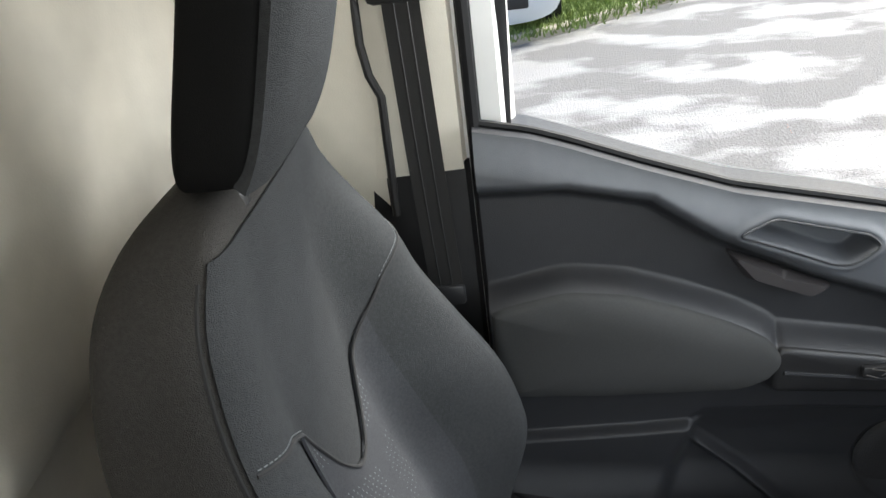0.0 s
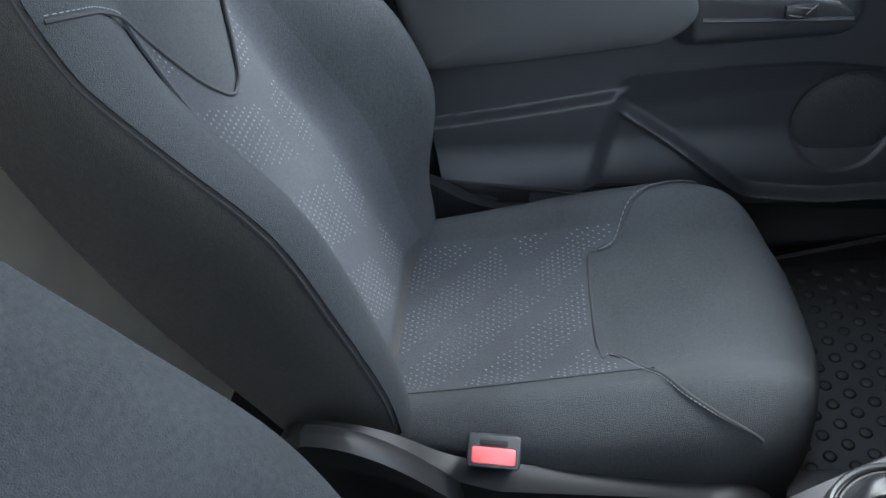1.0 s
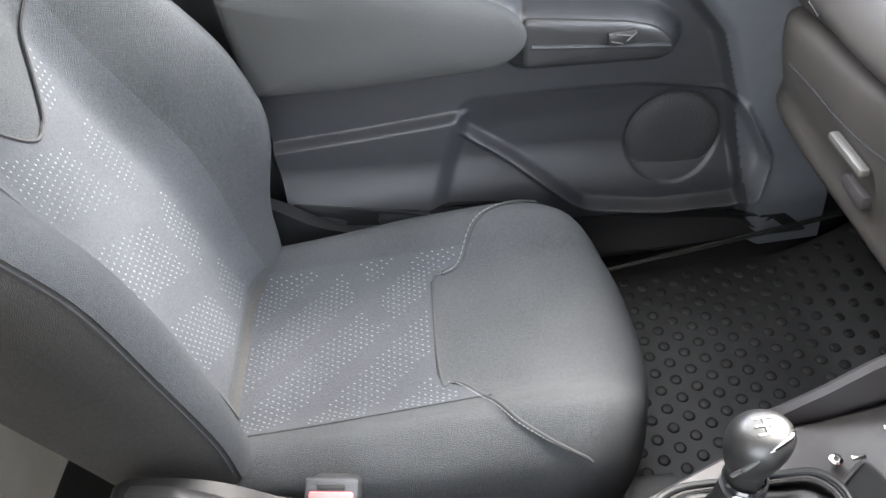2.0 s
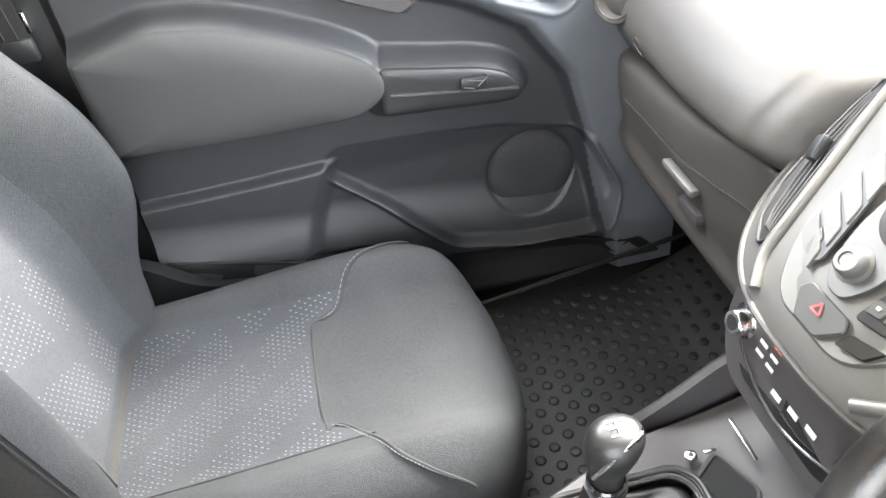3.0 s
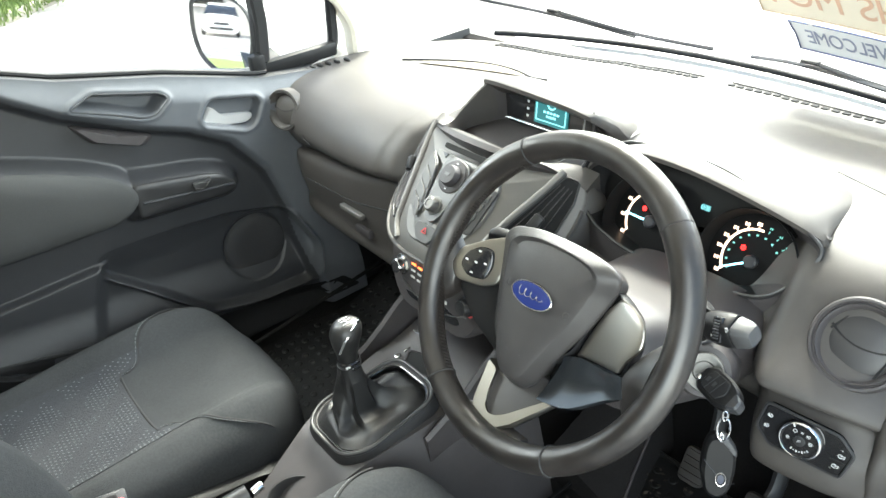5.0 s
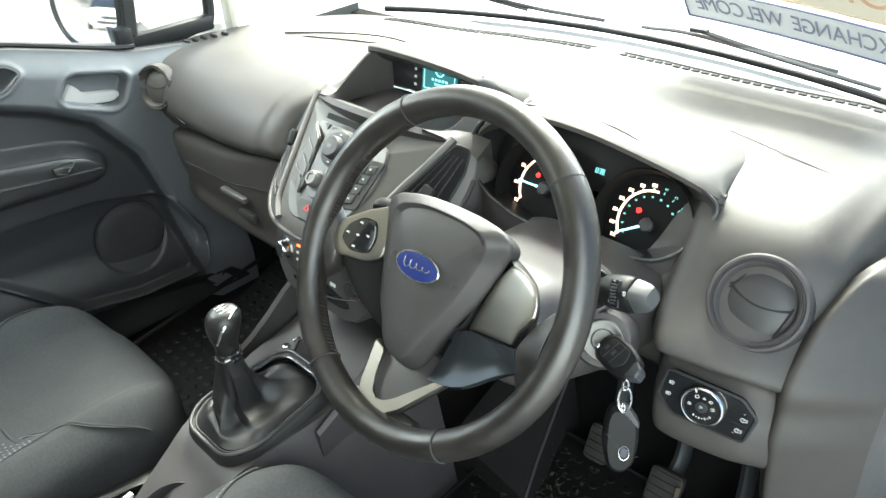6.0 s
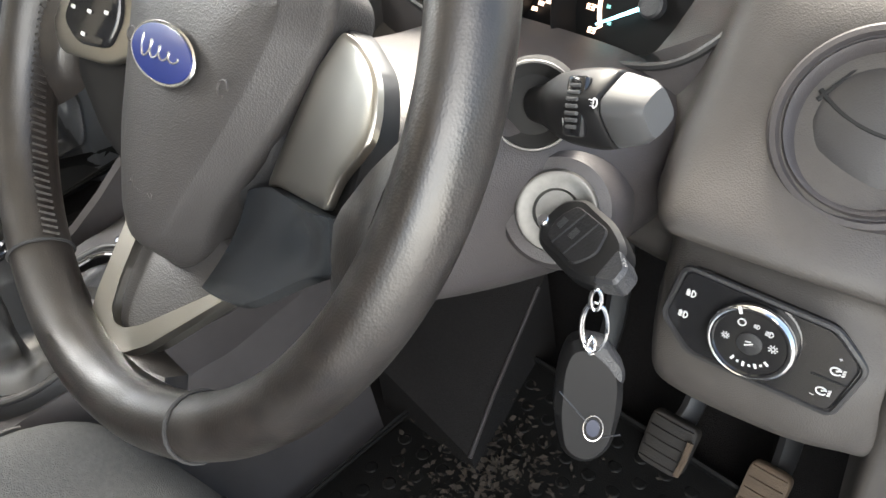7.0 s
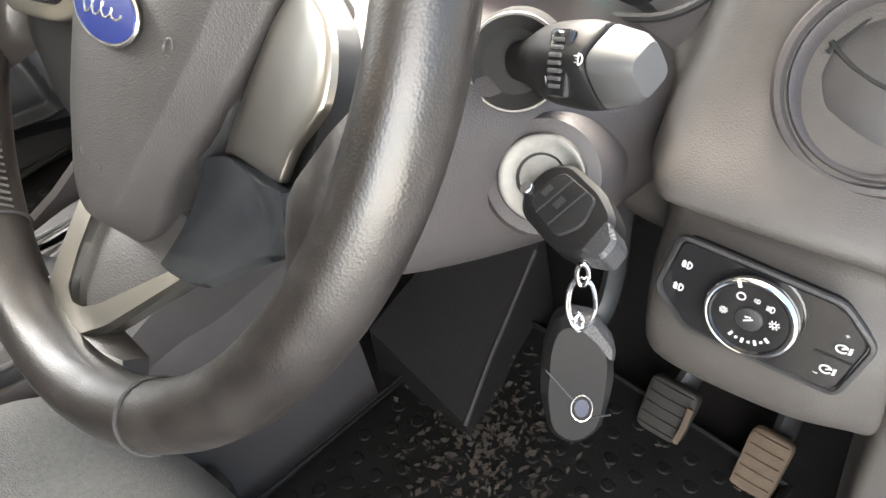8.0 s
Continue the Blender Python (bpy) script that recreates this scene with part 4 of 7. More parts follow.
gl.visible_shadow = False
gq = part("quarter_glass", sheet(lambda u, v: (-0.738 + 0.01 * v, 0.22 + 0.18 * u, 1.04 + 0.29 * v), 2, 2), GLASS, door, "clear quarter light")
gq.visible_shadow = False

mir = thing("door_mirror", (-0.80, 0.22, 1.0), "white door mirror with black rim on the passenger side", "mirror")
Mm = facing((-0.945, 0.215, 1.075), (0.30, -0.93, 0.165)) @ Matrix.Diagonal((1.22, 1.05, 1.0, 1))
out = r2([(-0.085, 0.075), (-0.06, 0.092), (0.05, 0.088), (0.085, 0.05), (0.082, -0.02), (0.045, -0.098), (0.015, -0.105), (-0.07, -0.05), (-0.088, 0.0)], 0.03)
part("housing", loft([[Mm @ Vector((p[0] * k, p[1] * k, z)) for p in out] for k, z in ((0.97, -0.004), (1.06, 0.0), (1.10, -0.02), (1.05, -0.06), (0.8, -0.10), (0.4, -0.12))]), WHITE, mir, "white painted shell")
part("rim", tube([Mm @ Vector((p[0] * 1.03, p[1] * 1.03, 0.002)) for p in out], 0.005, 6, True), DARK, mir, "black rim")
part("mirror_glass", plate(out, 0.003, Mm @ Matrix.Translation((0, 0, 0.001))), MIRROR, mir, "mirror glass", smooth=False)
part("arm", loft([[Vector((-0.80, 0.24, 0.985)) + Vector(o) for o in ((0, -0.04, 0), (0, 0.05, 0), (0, 0.05, 0.05), (0, -0.04, 0.05))], [Vector((-0.90, 0.26, 1.0)) + Vector(o) for o in ((0, -0.03, 0), (0, 0.04, 0), (0, 0.04, 0.05), (0, -0.03, 0.05))]]), DARK, mir, "black foot")

# windscreen, scuttle, wipers
def screen_pt(x, v):
    """The windscreen's surface: v from its base to its top."""
    return Vector((x, 1.005 - 0.10 * (x / 0.72) ** 2 - 0.66 * v, 0.965 - 0.02 * (x / 0.72) ** 2 + 0.74 * v))


ws = part("window_1", sheet(lambda u, v: screen_pt(-0.70 + 1.40 * u, v), 24, 12), GLASS)
tagged(ws, "large clear curved windscreen", "windscreen", kind="structure")
ws.visible_shadow = False
tagged(part("bonnet", sheet(lambda u, v: screen_pt(-0.72 + 1.44 * u, -0.02) + Vector((0, 0.02 + 1.15 * v, -0.01 - 0.02 * v - 0.10 * v * v)), 24, 8, 0.01), WHITE), "white painted bonnet ahead of the windscreen", "bonnet", kind="structure")
tagged(part("trim_screen", tube([screen_pt(x, 0.005) for x in np.linspace(-0.72, 0.72, 40)], 0.007, 8), RUBBER), "black windscreen edge", "seal", kind="structure")


def wiper(pts, blade):
    w = thing("wiper", pts[0], "black windscreen wiper lying along the glass base", "wiper", "wipers")
    part("arm", tube(cat(pts, 6), 0.005, 8, flat=0.5), RUBBER, w)
    part("blade", tube(cat(blade, 6), 0.0045, 6, flat=0.7), DARK, w)
    part("bracket", rbox(pts[-1], (0.04, 0.014, 0.009), 0.003), RUBBER, w)


nrm = Vector((0, 0.74, 0.66)).normalized()
on_ws = lambda x, v, h=0.015: screen_pt(x, v) + nrm * h
wiper([on_ws(-0.10, 0.010, 0.02), on_ws(-0.30, 0.035, 0.015), on_ws(-0.50, 0.095, 0.02)], [on_ws(-0.72, 0.150), on_ws(-0.50, 0.085), on_ws(-0.30, 0.020)])
wiper([on_ws(0.42, 0.015, 0.02), on_ws(0.28, 0.025, 0.015), on_ws(0.14, 0.042, 0.02)], [on_ws(0.0, 0.02), on_ws(0.15, 0.030), on_ws(0.50, 0.010)])


# two sale banners stuck inside the windscreen, lettered to be read from outside
def banner(name, label, x0, x1, v0, v1, board, edge, words, ink, size, narrow):
    """A strip on the glass; its words run from the passenger's to the driver's side when seen from the road."""
    t = thing(name, screen_pt((x0 + x1) / 2, v0), label, "banner", "windscreen banners")
    on = lambda x, v, h: screen_pt(x, v) - nrm * h
    part("board", sheet(lambda u, v: on(x0 + (x1 - x0) * u, v0 + (v1 - v0) * v, 0.004), 20, 4, 0.0006), board, t, "thin plastic sheet")
    r = [on(x0 + (x1 - x0) * u, v0, 0.0055) for u in np.linspace(0, 1, 14)] + [on(x1, v1, 0.0055)] + [on(x0 + (x1 - x0) * u, v1, 0.0055) for u in np.linspace(1, 0.12, 14)]
    part("border", tube(r, 0.0018, 5), edge, t, "printed border")
    part("border", tube([on(x0, v0, 0.0055), on(x0 + 0.004, (v0 + v1) / 2, 0.0055), on(x0, v1, 0.0055), on(x0 + 0.04, v1, 0.0055)], 0.0018, 5), edge, t, "printed border")
    vm = (v0 + v1) / 2
    wide = lambda w: max(q.co.x for q in w) - min(q.co.x for q in w)
    at = -size * 0.335 * len(words)
    for ch in words:
        if ch == " ":
            at += size * 0.36
            continue
        ob = text(ch, size, Matrix(), ink, t, "letter", 0.0003, "LEFT")
        lo = min(q.co.x for q in ob.data.vertices)
        step = wide(ob.data.vertices) + size * 0.085
        for q in ob.data.vertices:
            q.co = on((x0 + x1) / 2 - (q.co.x - lo + at) * narrow, vm + q.co.y / 0.99, 0.0050 + q.co.z)
        ob.matrix_parent_inverse = Matrix.Translation(t.location).inverted()
        at += step


NAVY = material("navy_ink", (0.10, 0.12, 0.22), 0.6)
banner("windscreen_banner", "white windscreen banner with navy border and lettering", 0.160, 0.575, 0.140, 0.232, material("white_banner_film", (0.78, 0.80, 0.83), 0.5, var=0.03), NAVY, "EXCHANGE WELCOME", material("blue_grey_ink", (0.26, 0.29, 0.40), 0.6), 0.060, 0.60)
banner("windscreen_banner", "cream windscreen banner with orange lettering", 0.115, 0.60, 0.250, 0.374, material("cream_banner_film", (0.82, 0.76, 0.64), 0.5, var=0.03), material("tan_ink", (0.55, 0.45, 0.33), 0.6), "MONTHS MOT", material("pale_orange_ink", (0.66, 0.44, 0.32), 0.6), 0.090, 0.80)


# ---- dashboard ----
# cross-sections (y, z) from the knee edge up over the pad to the windscreen, at stations across the cab
DASH = [
    (-0.715, [(0.72, 0.56), (0.30, 0.68), (0.26, 0.76), (0.245, 0.845), (0.260, 0.862), (0.240, 0.880), (0.215, 0.93), (0.226, 0.985), (0.268, 1.014), (0.39, 1.022), (0.62, 0.995), (0.90, 0.941)]),
    (-0.640, [(0.72, 0.56), (0.26, 0.68), (0.215, 0.76), (0.205, 0.855), (0.235, 0.870), (0.214, 0.884), (0.194, 0.93), (0.208, 0.985), (0.256, 1.018), (0.38, 1.025), (0.62, 1.00), (0.915, 0.947)]),
    (-0.520, [(0.72, 0.56), (0.25, 0.68), (0.205, 0.76), (0.195, 0.868), (0.228, 0.884), (0.203, 0.900), (0.180, 0.94), (0.200, 0.990), (0.255, 1.022), (0.38, 1.032), (0.62, 1.005), (0.93, 0.952)]),
    (-0.380, [(0.72, 0.56), (0.25, 0.68), (0.200, 0.76), (0.185, 0.885), (0.215, 0.902), (0.186, 0.918), (0.164, 0.95), (0.186, 0.995), (0.245, 1.030), (0.38, 1.038), (0.62, 1.010), (0.92, 0.955)]),
    (-0.260, [(0.72, 0.56), (0.25, 0.68), (0.200, 0.76), (0.190, 0.905), (0.205, 0.922), (0.176, 0.936), (0.166, 0.96), (0.194, 1.000), (0.256, 1.032), (0.38, 1.042), (0.62, 1.012), (0.93, 0.958)]),
    (-0.228, [(0.72, 0.56), (0.25, 0.68), (0.200, 0.76), (0.192, 0.908), (0.206, 0.924), (0.182, 0.938), (0.174, 0.962), (0.204, 1.000), (0.264, 1.032), (0.38, 1.042), (0.62, 1.012), (0.935, 0.96)]),
    (-0.200, [(0.72, 0.56), (0.25, 0.68), (0.205, 0.76), (0.196, 0.908), (0.208, 0.924), (0.188, 0.940), (0.183, 0.962), (0.214, 0.998), (0.272, 1.030), (0.39, 1.041), (0.62, 1.013), (0.936, 0.96)]),
    (-0.168, [(0.72, 0.56), (0.25, 0.68), (0.212, 0.76), (0.205, 0.908), (0.212, 0.924), (0.205, 0.940), (0.215, 0.962), (0.252, 0.995), (0.305, 1.026), (0.40, 1.040), (0.62, 1.013), (0.937, 0.96)]),
    (-0.100, [(0.72, 0.56), (0.26, 0.68), (0.225, 0.76), (0.205, 0.900), (0.205, 0.930), (0.205, 0.945), (0.215, 0.965), (0.255, 0.99), (0.32, 1.015), (0.42, 1.035), (0.62, 1.015), (0.94, 0.962)]),
    (0.100, [(0.72, 0.56), (0.26, 0.68), (0.225, 0.76), (0.205, 0.900), (0.205, 0.930), (0.205, 0.945), (0.215, 0.965), (0.255, 0.99), (0.32, 1.015), (0.42, 1.035), (0.62, 1.015), (0.94, 0.962)]),
    (0.148, [(0.72, 0.56), (0.42, 0.70), (0.31, 0.79), (0.185, 0.860), (0.182, 0.890), (0.190, 0.915), (0.21, 0.945), (0.25, 0.985), (0.32, 1.020), (0.44, 1.045), (0.62, 1.020), (0.94, 0.962)]),
    (0.178, [(0.72, 0.56), (0.44, 0.70), (0.33, 0.79), (0.215, 0.860), (0.210, 0.888), (0.216, 0.912), (0.236, 0.938), (0.292, 0.968), (0.372, 1.000), (0.46, 1.043), (0.62, 1.022), (0.935, 0.961)]),
    (0.380, [(0.72, 0.56), (0.44, 0.70), (0.33, 0.79), (0.240, 0.860), (0.235, 0.885), (0.24, 0.91), (0.25, 0.93), (0.30, 0.95), (0.38, 0.98), (0.46, 1.04), (0.62, 1.025), (0.93, 0.960)]),
    (0.500, [(0.72, 0.56), (0.44, 0.70), (0.33, 0.79), (0.240, 0.850), (0.235, 0.880), (0.235, 0.900), (0.24, 0.935), (0.268, 0.978), (0.326, 1.046), (0.44, 1.063), (0.62, 1.030), (0.94, 0.957)]),
    (0.532, [(0.72, 0.56), (0.44, 0.70), (0.33, 0.79), (0.235, 0.846), (0.228, 0.880), (0.215, 0.908), (0.198, 0.940), (0.232, 0.982), (0.298, 1.052), (0.43, 1.068), (0.62, 1.030), (0.935, 0.956)]),
    (0.553, [(0.720, 0.560), (0.420, 0.700), (0.275, 0.797), (0.189, 0.823), (0.176, 0.876), (0.194, 0.921), (0.170, 0.944), (0.222, 0.982), (0.290, 1.050), (0.420, 1.070), (0.620, 1.030), (0.930, 0.955)]),
    (0.575, [(0.720, 0.560), (0.400, 0.710), (0.275, 0.797), (0.169, 0.823), (0.163, 0.876), (0.193, 0.921), (0.168, 0.944), (0.222, 0.982), (0.290, 1.050), (0.420, 1.070), (0.620, 1.030), (0.930, 0.955)]),
    (0.640, [(0.720, 0.560), (0.400, 0.710), (0.275, 0.797), (0.176, 0.823), (0.172, 0.874), (0.204, 0.917), (0.184, 0.940), (0.236, 0.982), (0.292, 1.050), (0.420, 1.070), (0.620, 1.025), (0.915, 0.951)]),
    (0.672, [(0.720, 0.560), (0.400, 0.710), (0.275, 0.797), (0.188, 0.823), (0.186, 0.872), (0.215, 0.911), (0.199, 0.934), (0.250, 0.978), (0.302, 1.042), (0.430, 1.062), (0.620, 1.018), (0.905, 0.947)]),
    (0.688, [(0.720, 0.560), (0.410, 0.710), (0.275, 0.797), (0.200, 0.823), (0.198, 0.872), (0.217, 0.910), (0.212, 0.930), (0.262, 0.974), (0.312, 1.036), (0.435, 1.056), (0.620, 1.013), (0.900, 0.945)]),
    (0.697, [(0.72, 0.56), (0.43, 0.72), (0.33, 0.82), (0.220, 0.852), (0.222, 0.872), (0.230, 0.893), (0.256, 0.912), (0.285, 0.965), (0.332, 1.022), (0.445, 1.044), (0.62, 1.003), (0.90, 0.941)]),
]
_rows = np.array([np.concatenate([np.array([s[0]]), np.array(s[1]).ravel()]) for s in DASH])
_fine = np.array(cat(_rows, 7))
_prof = [cat(r[1:].reshape(-1, 2), 6) for r in _fine]


def dash_pt(x, k):
    """The dashboard's skin at x; k is the place along the profile, in control points."""
    row = np.array([np.interp(x, _fine[:, 0], _fine[:, j]) for j in range(1, _fine.shape[1])]).reshape(-1, 2)
    c = cat(row, 6)
    q = min(len(c) - 1.001, k * 6)
    i = int(q)
    p = c[i] + (c[i + 1] - c[i]) * (q - i)
    return Vector((x, float(p[0]), float(p[1])))


def dash_z(x, y):
    """The height of the dashboard's top at (x, y)."""
    P = [dash_pt(x, k) for k in np.arange(7.0, 11.0, 0.1)]
    return float(np.interp(y, [p.y for p in P], [p.z for p in P]))


dash = thing("dashboard", (0, 0.4, 0.62), "charcoal moulded dashboard with padded top, glovebox and round vents", "dashboard")
bm = bmesh.new()
V = [[bm.verts.new((float(r[0]), float(p[0]), float(p[1]))) for p in pr] for r, pr in zip(_fine, _prof)]
for a, b in zip(V, V[1:]):
    for j in range(len(a) - 1):
        bm.faces.new((a[j], b[j], b[j + 1], a[j + 1]))
for r in (V[0], V[-1]):
    bm.faces.new(r)
part("dash_skin", bm, PLASTIC_UP, dash, "grained charcoal plastic skin", angle=50)


def ring_vent(name, x, k, R, n, parent, turn=0.0, mat=PLASTIC, proud=0.010):
    c = dash_pt(x, k)
    M = facing(c + Vector(n).normalized() * proud, n) @ pose(0, 0, 0, 0, 0, turn)
    v = part(name, lathe([(R * 1.10, -0.022), (R * 1.09, -0.004), (R * 1.04, 0.0015), (R * 0.98, 0.002), (R * 0.95, -0.001), (R * 0.93, -0.001), (R * 0.90, 0.0015), (R * 0.86, 0.0), (R * 0.78, -0.012), (R * 0.76, -0.020)], 64, M), mat, parent, "round dark air vent")
    part("shutter", lathe([(0, -0.004), (R * 0.30, -0.0045), (R * 0.60, -0.007), (R * 0.755, -0.011)], 48, M), VENTDARK if mat is PLASTIC else mat, v, "closed round shutter flap")
    part("flap_edge", tube([M @ Vector((R * 0.72 * t, R * (0.16 - 0.22 * (1 - t * t)), -0.005 - 0.004 * t * t)) for t in np.linspace(-1, 0.9, 20)], 0.0016, 6), BLACK, v)
    part("flap_edge", tube([M @ Vector((R * (0.69 - 0.12 * t), R * (0.20 - 0.75 * t), -0.008 - 0.002 * t)) for t in np.linspace(0, 1, 8)], 0.0014, 6), BLACK, v)
    part("flap_edge", tube([M @ Vector((-R * (0.70 - 0.25 * t), R * (0.05 + 0.55 * t), -0.008 - 0.002 * t)) for t in np.linspace(0, 1, 8)], 0.0014, 6), BLACK, v)
    return v


ring_vent("side_vent", 0.627, 7.18, 0.0488, (0.10, -0.80, 0.58), dash, -8)
ring_vent("side_vent", -0.626, 6.75, 0.043, (0.36, -0.90, 0.26), dash, 0, PLASTIC_UP, 0.017)

CAP = cat([(0.215, 0.69, 0.682), (0.205, 0.77, 0.676), (0.197, 0.846, 0.672), (0.197, 0.872, 0.670), (0.206, 0.90, 0.669), (0.208, 0.93, 0.669), (0.236, 0.965, 0.671), (0.256, 0.988, 0.677), (0.290, 1.020, 0.692), (0.318, 1.040, 0.712)], 6)


def cap_pt(u, v):
    """The end panel: it stands a little proud of the dashboard's rounded end and turns away outwards."""
    q = v * (len(CAP) - 1)
    i = min(int(q), len(CAP) - 2)
    y, z, xl = CAP[i] + (CAP[i + 1] - CAP[i]) * (q - i)
    x = xl + (0.765 - xl) * u
    e = sm(0.0, 0.16, u) * sm(0.0, 0.08, 1 - v)
    return (x, y + 0.012 - 0.020 * e + 1.1 * max(0.0, x - 0.690) ** 1.15, z + 0.004 * e)


part("end_cap", sheet(cap_pt, 24, 50, 0.02), PLASTIC_UP, dash, "smooth charcoal end panel", angle=60)

# glovebox lid lines, latch, airbag mark, demist slots
part("glovebox_latch", rbox((-0.378, 0.181, 0.812), (0.085, 0.014, 0.012), 0.004, Matrix()), SILVER, dash, "grey glovebox latch bar")
part("glovebox_latch", rbox((-0.362, 0.196, 0.765), (0.055, 0.02, 0.022), 0.006), PLASTIC, dash, "grey latch handle")
part("glovebox_seam", tube([dash_pt(x, 3.0) + Vector((0, -0.001, -0.05)) for x in np.linspace(-0.60, -0.20, 20)], 0.0015, 5), SEAM, dash)
c = dash_pt(-0.522, 5.9)
M = facing(c, (0, -0.95, 0.2))
for a, b in (((-0.016, 0.006), (0.016, 0.002)), ((0.016, 0.002), (0.014, -0.008)), ((0.014, -0.008), (-0.017, -0.003)), ((-0.017, -0.003), (-0.016, 0.006))):
    part("airbag_mark", tube([M @ Vector((*a, 0.001)), M @ Vector((*b, 0.001))], 0.0008, 5), PLASTIC, dash, "small moulded outline mark")
for k in range(7):
    p = dash_pt(-0.70 + 0.006 * k, 8.2 + 0.14 * k)
    part("demist_slot", rbox(p + Vector((0, 0, 0.002)), (0.022, 0.006, 0.008), 0.001), BLACK, dash)
for x0, x1, n in ((-0.56, -0.03, 30), (0.035, 0.60, 28)):
    far = lambda x: float(np.interp(x, (-0.56, -0.25, 0.0), (10.46, 10.66, 10.78)))
    part("grille_frame", tube([dash_pt(x, far(x) + 0.06) + Vector((0, 0, 0.002)) for x in np.linspace(x0, x1, 24)], 0.0016, 6), DARK, dash, "dark grille edge")
    for x in np.linspace(x0 + 0.01, x1 - 0.01, n):
        part("grille_slot", rbox(dash_pt(x, far(x)) + Vector((0, 0, 0.0012)), (0.0130, 0.010, 0.004), 0.001), BLACK, dash, smooth=False)
# the seam along the top of the driver's side
part("top_seam", tube(cat([(0.468, 0.467, 1.0682), (0.550, 0.438, 1.0705), (0.643, 0.412, 1.068), (0.69, 0.40, 1.052)], 5), 0.0011, 5), SILVER, dash, "pale panel joint")

# upper shelf ahead of the passenger; tan strip paints a recess's reflection and shade
part("recess_reflection", sheet(lambda u, v: dash_pt(-0.50 + 0.26 * u, 9.45 + 0.35 * u + 0.22 * v * math.sin(math.pi * min(1, 0.1 + 0.9 * u))) + Vector((0, 0, 0.003)), 20, 3), material("recess_reflection_tan", (0.17, 0.14, 0.09), 0.7), dash, "tan strip with the recess's reflection and shade put into its colour")
part("shelf_line", tube([dash_pt(-0.52 + 0.30 * u, 9.45 + 0.35 * u + 0.24 * math.sin(math.pi * min(1, 0.1 + 0.9 * u))) + Vector((0, 0, 0.003)) for u in np.linspace(-0.1, 1.1, 20)], 0.0022, 5), SEAM, dash, "dark shelf edge")

# ---- centre stack ----
stack = thing("centre_stack", (0, 0.2, 0.86), "silver-grey centre console fascia with radio controls and air vents", "radio console")
SO, SE, SN = Vector((0.008, 0.150, 1.000)), Vector((0, 0.695, 0.719)), Vector((0, -0.719, 0.695))
SM = axes(SO, (1, 0, 0), SE, SN)


def bow(a, b, c=0.0):
    """The fascia's crowned surface."""
    return (a, b, c - 1.85 * a * a - 1.2 * max(0.0, -0.03 - b) ** 2)


def on_stack(outline, depth, z, mat, name, lab="", bevel=0.002, parent=None):
    return part(name, plate(outline, depth, SM, bevel, lambda a, b, c: bow(a, b, c + z)), mat, parent or stack, lab, angle=40)


_half = [(0.050, -0.114), (0.104, -0.105), (0.150, -0.080), (0.181, -0.040), (0.198, 0.010), (0.201, 0.060), (0.192, 0.112)]
shield = r2([(-p[0], p[1]) for p in _half[::-1]] + _half, 0.030)


def shield_bm(steps):
    """A crowned body in the fascia's outline with a deep edge."""
    rings = []
    for k, z in steps:
        rings.append([SM @ Vector(bow(p[0] * k, 0.0 + p[1] * k, z)) for p in shield])
    return loft(rings)


part("fascia", shield_bm(((1.0, -0.006), (1.0, -0.0012), (0.985, 0.0), (0.80, 0.0), (0.5, 0.0), (0.05, 0.0))), SILVER, stack, "satin silver-grey fascia", angle=45)
part("fascia_body", shield_bm(((1.05, -0.10), (1.05, -0.022), (1.035, -0.010), (1.0, -0.004), (0.9, -0.004))), PLASTIC_UP, stack, "charcoal edge round the fascia", angle=45)
rim = [SM @ Vector(bow(p[0] * 1.0, p[1] * 1.0, 0.0005)) for p in shield]
part("fascia_rim", tube(rim[6:-6], 0.0034, 8), PLASTIC_UP, stack, "charcoal outer edge")
inner = r2([(-0.085, 0.065), (-0.092, 0.0), (-0.078, -0.045), (-0.045, -0.088), (0.045, -0.088), (0.078, -0.045), (0.092, 0.0), (0.085, 0.065)], 0.02)
on_stack(inner, 0.004, 0.003, SILVER, "control_panel", "silver-grey control panel", 0.002)
# CD slot
on_stack(r2([(-0.060, 0.079), (-0.060, 0.070), (0.060, 0.070), (0.060, 0.079)], 0.003), 0.004, 0.0045, BLACK, "cd_slot", "black disc slot", 0.0005)
# preset keys on the left, number keys on the right
KEY = material("grey_key", (0.075, 0.074, 0.072), 0.42, metal=0.2, var=0.05)
on_stack(r2([(-0.084, 0.062), (-0.050, 0.040), (-0.034, -0.040), (-0.044, -0.050), (-0.078, -0.032)], 0.005), 0.003, 0.0052, KEY, "key_bed", "dark gap round the keys", 0.0008)
for k in range(4):
    b0, s0 = 0.057 - 0.0235 * k, 0.0012 * k
    on_stack(r2([(-0.0815 + s0, b0), (-0.050 + s0 * 2.2, b0 - 0.021), (-0.046 + s0 * 2.4, b0 - 0.040), (-0.0800 + s0, b0 - 0.0215)], 0.003), 0.004, 0.0070, SILVER, "preset_key", "silver-grey preset key", 0.001)
on_stack(r2([(0.034, 0.030), (0.090, 0.040), (0.080, -0.040), (0.024, -0.052)], 0.006), 0.003, 0.0048, DARK, "keypad_bed", "dark bed of the number keys", 0.0008)
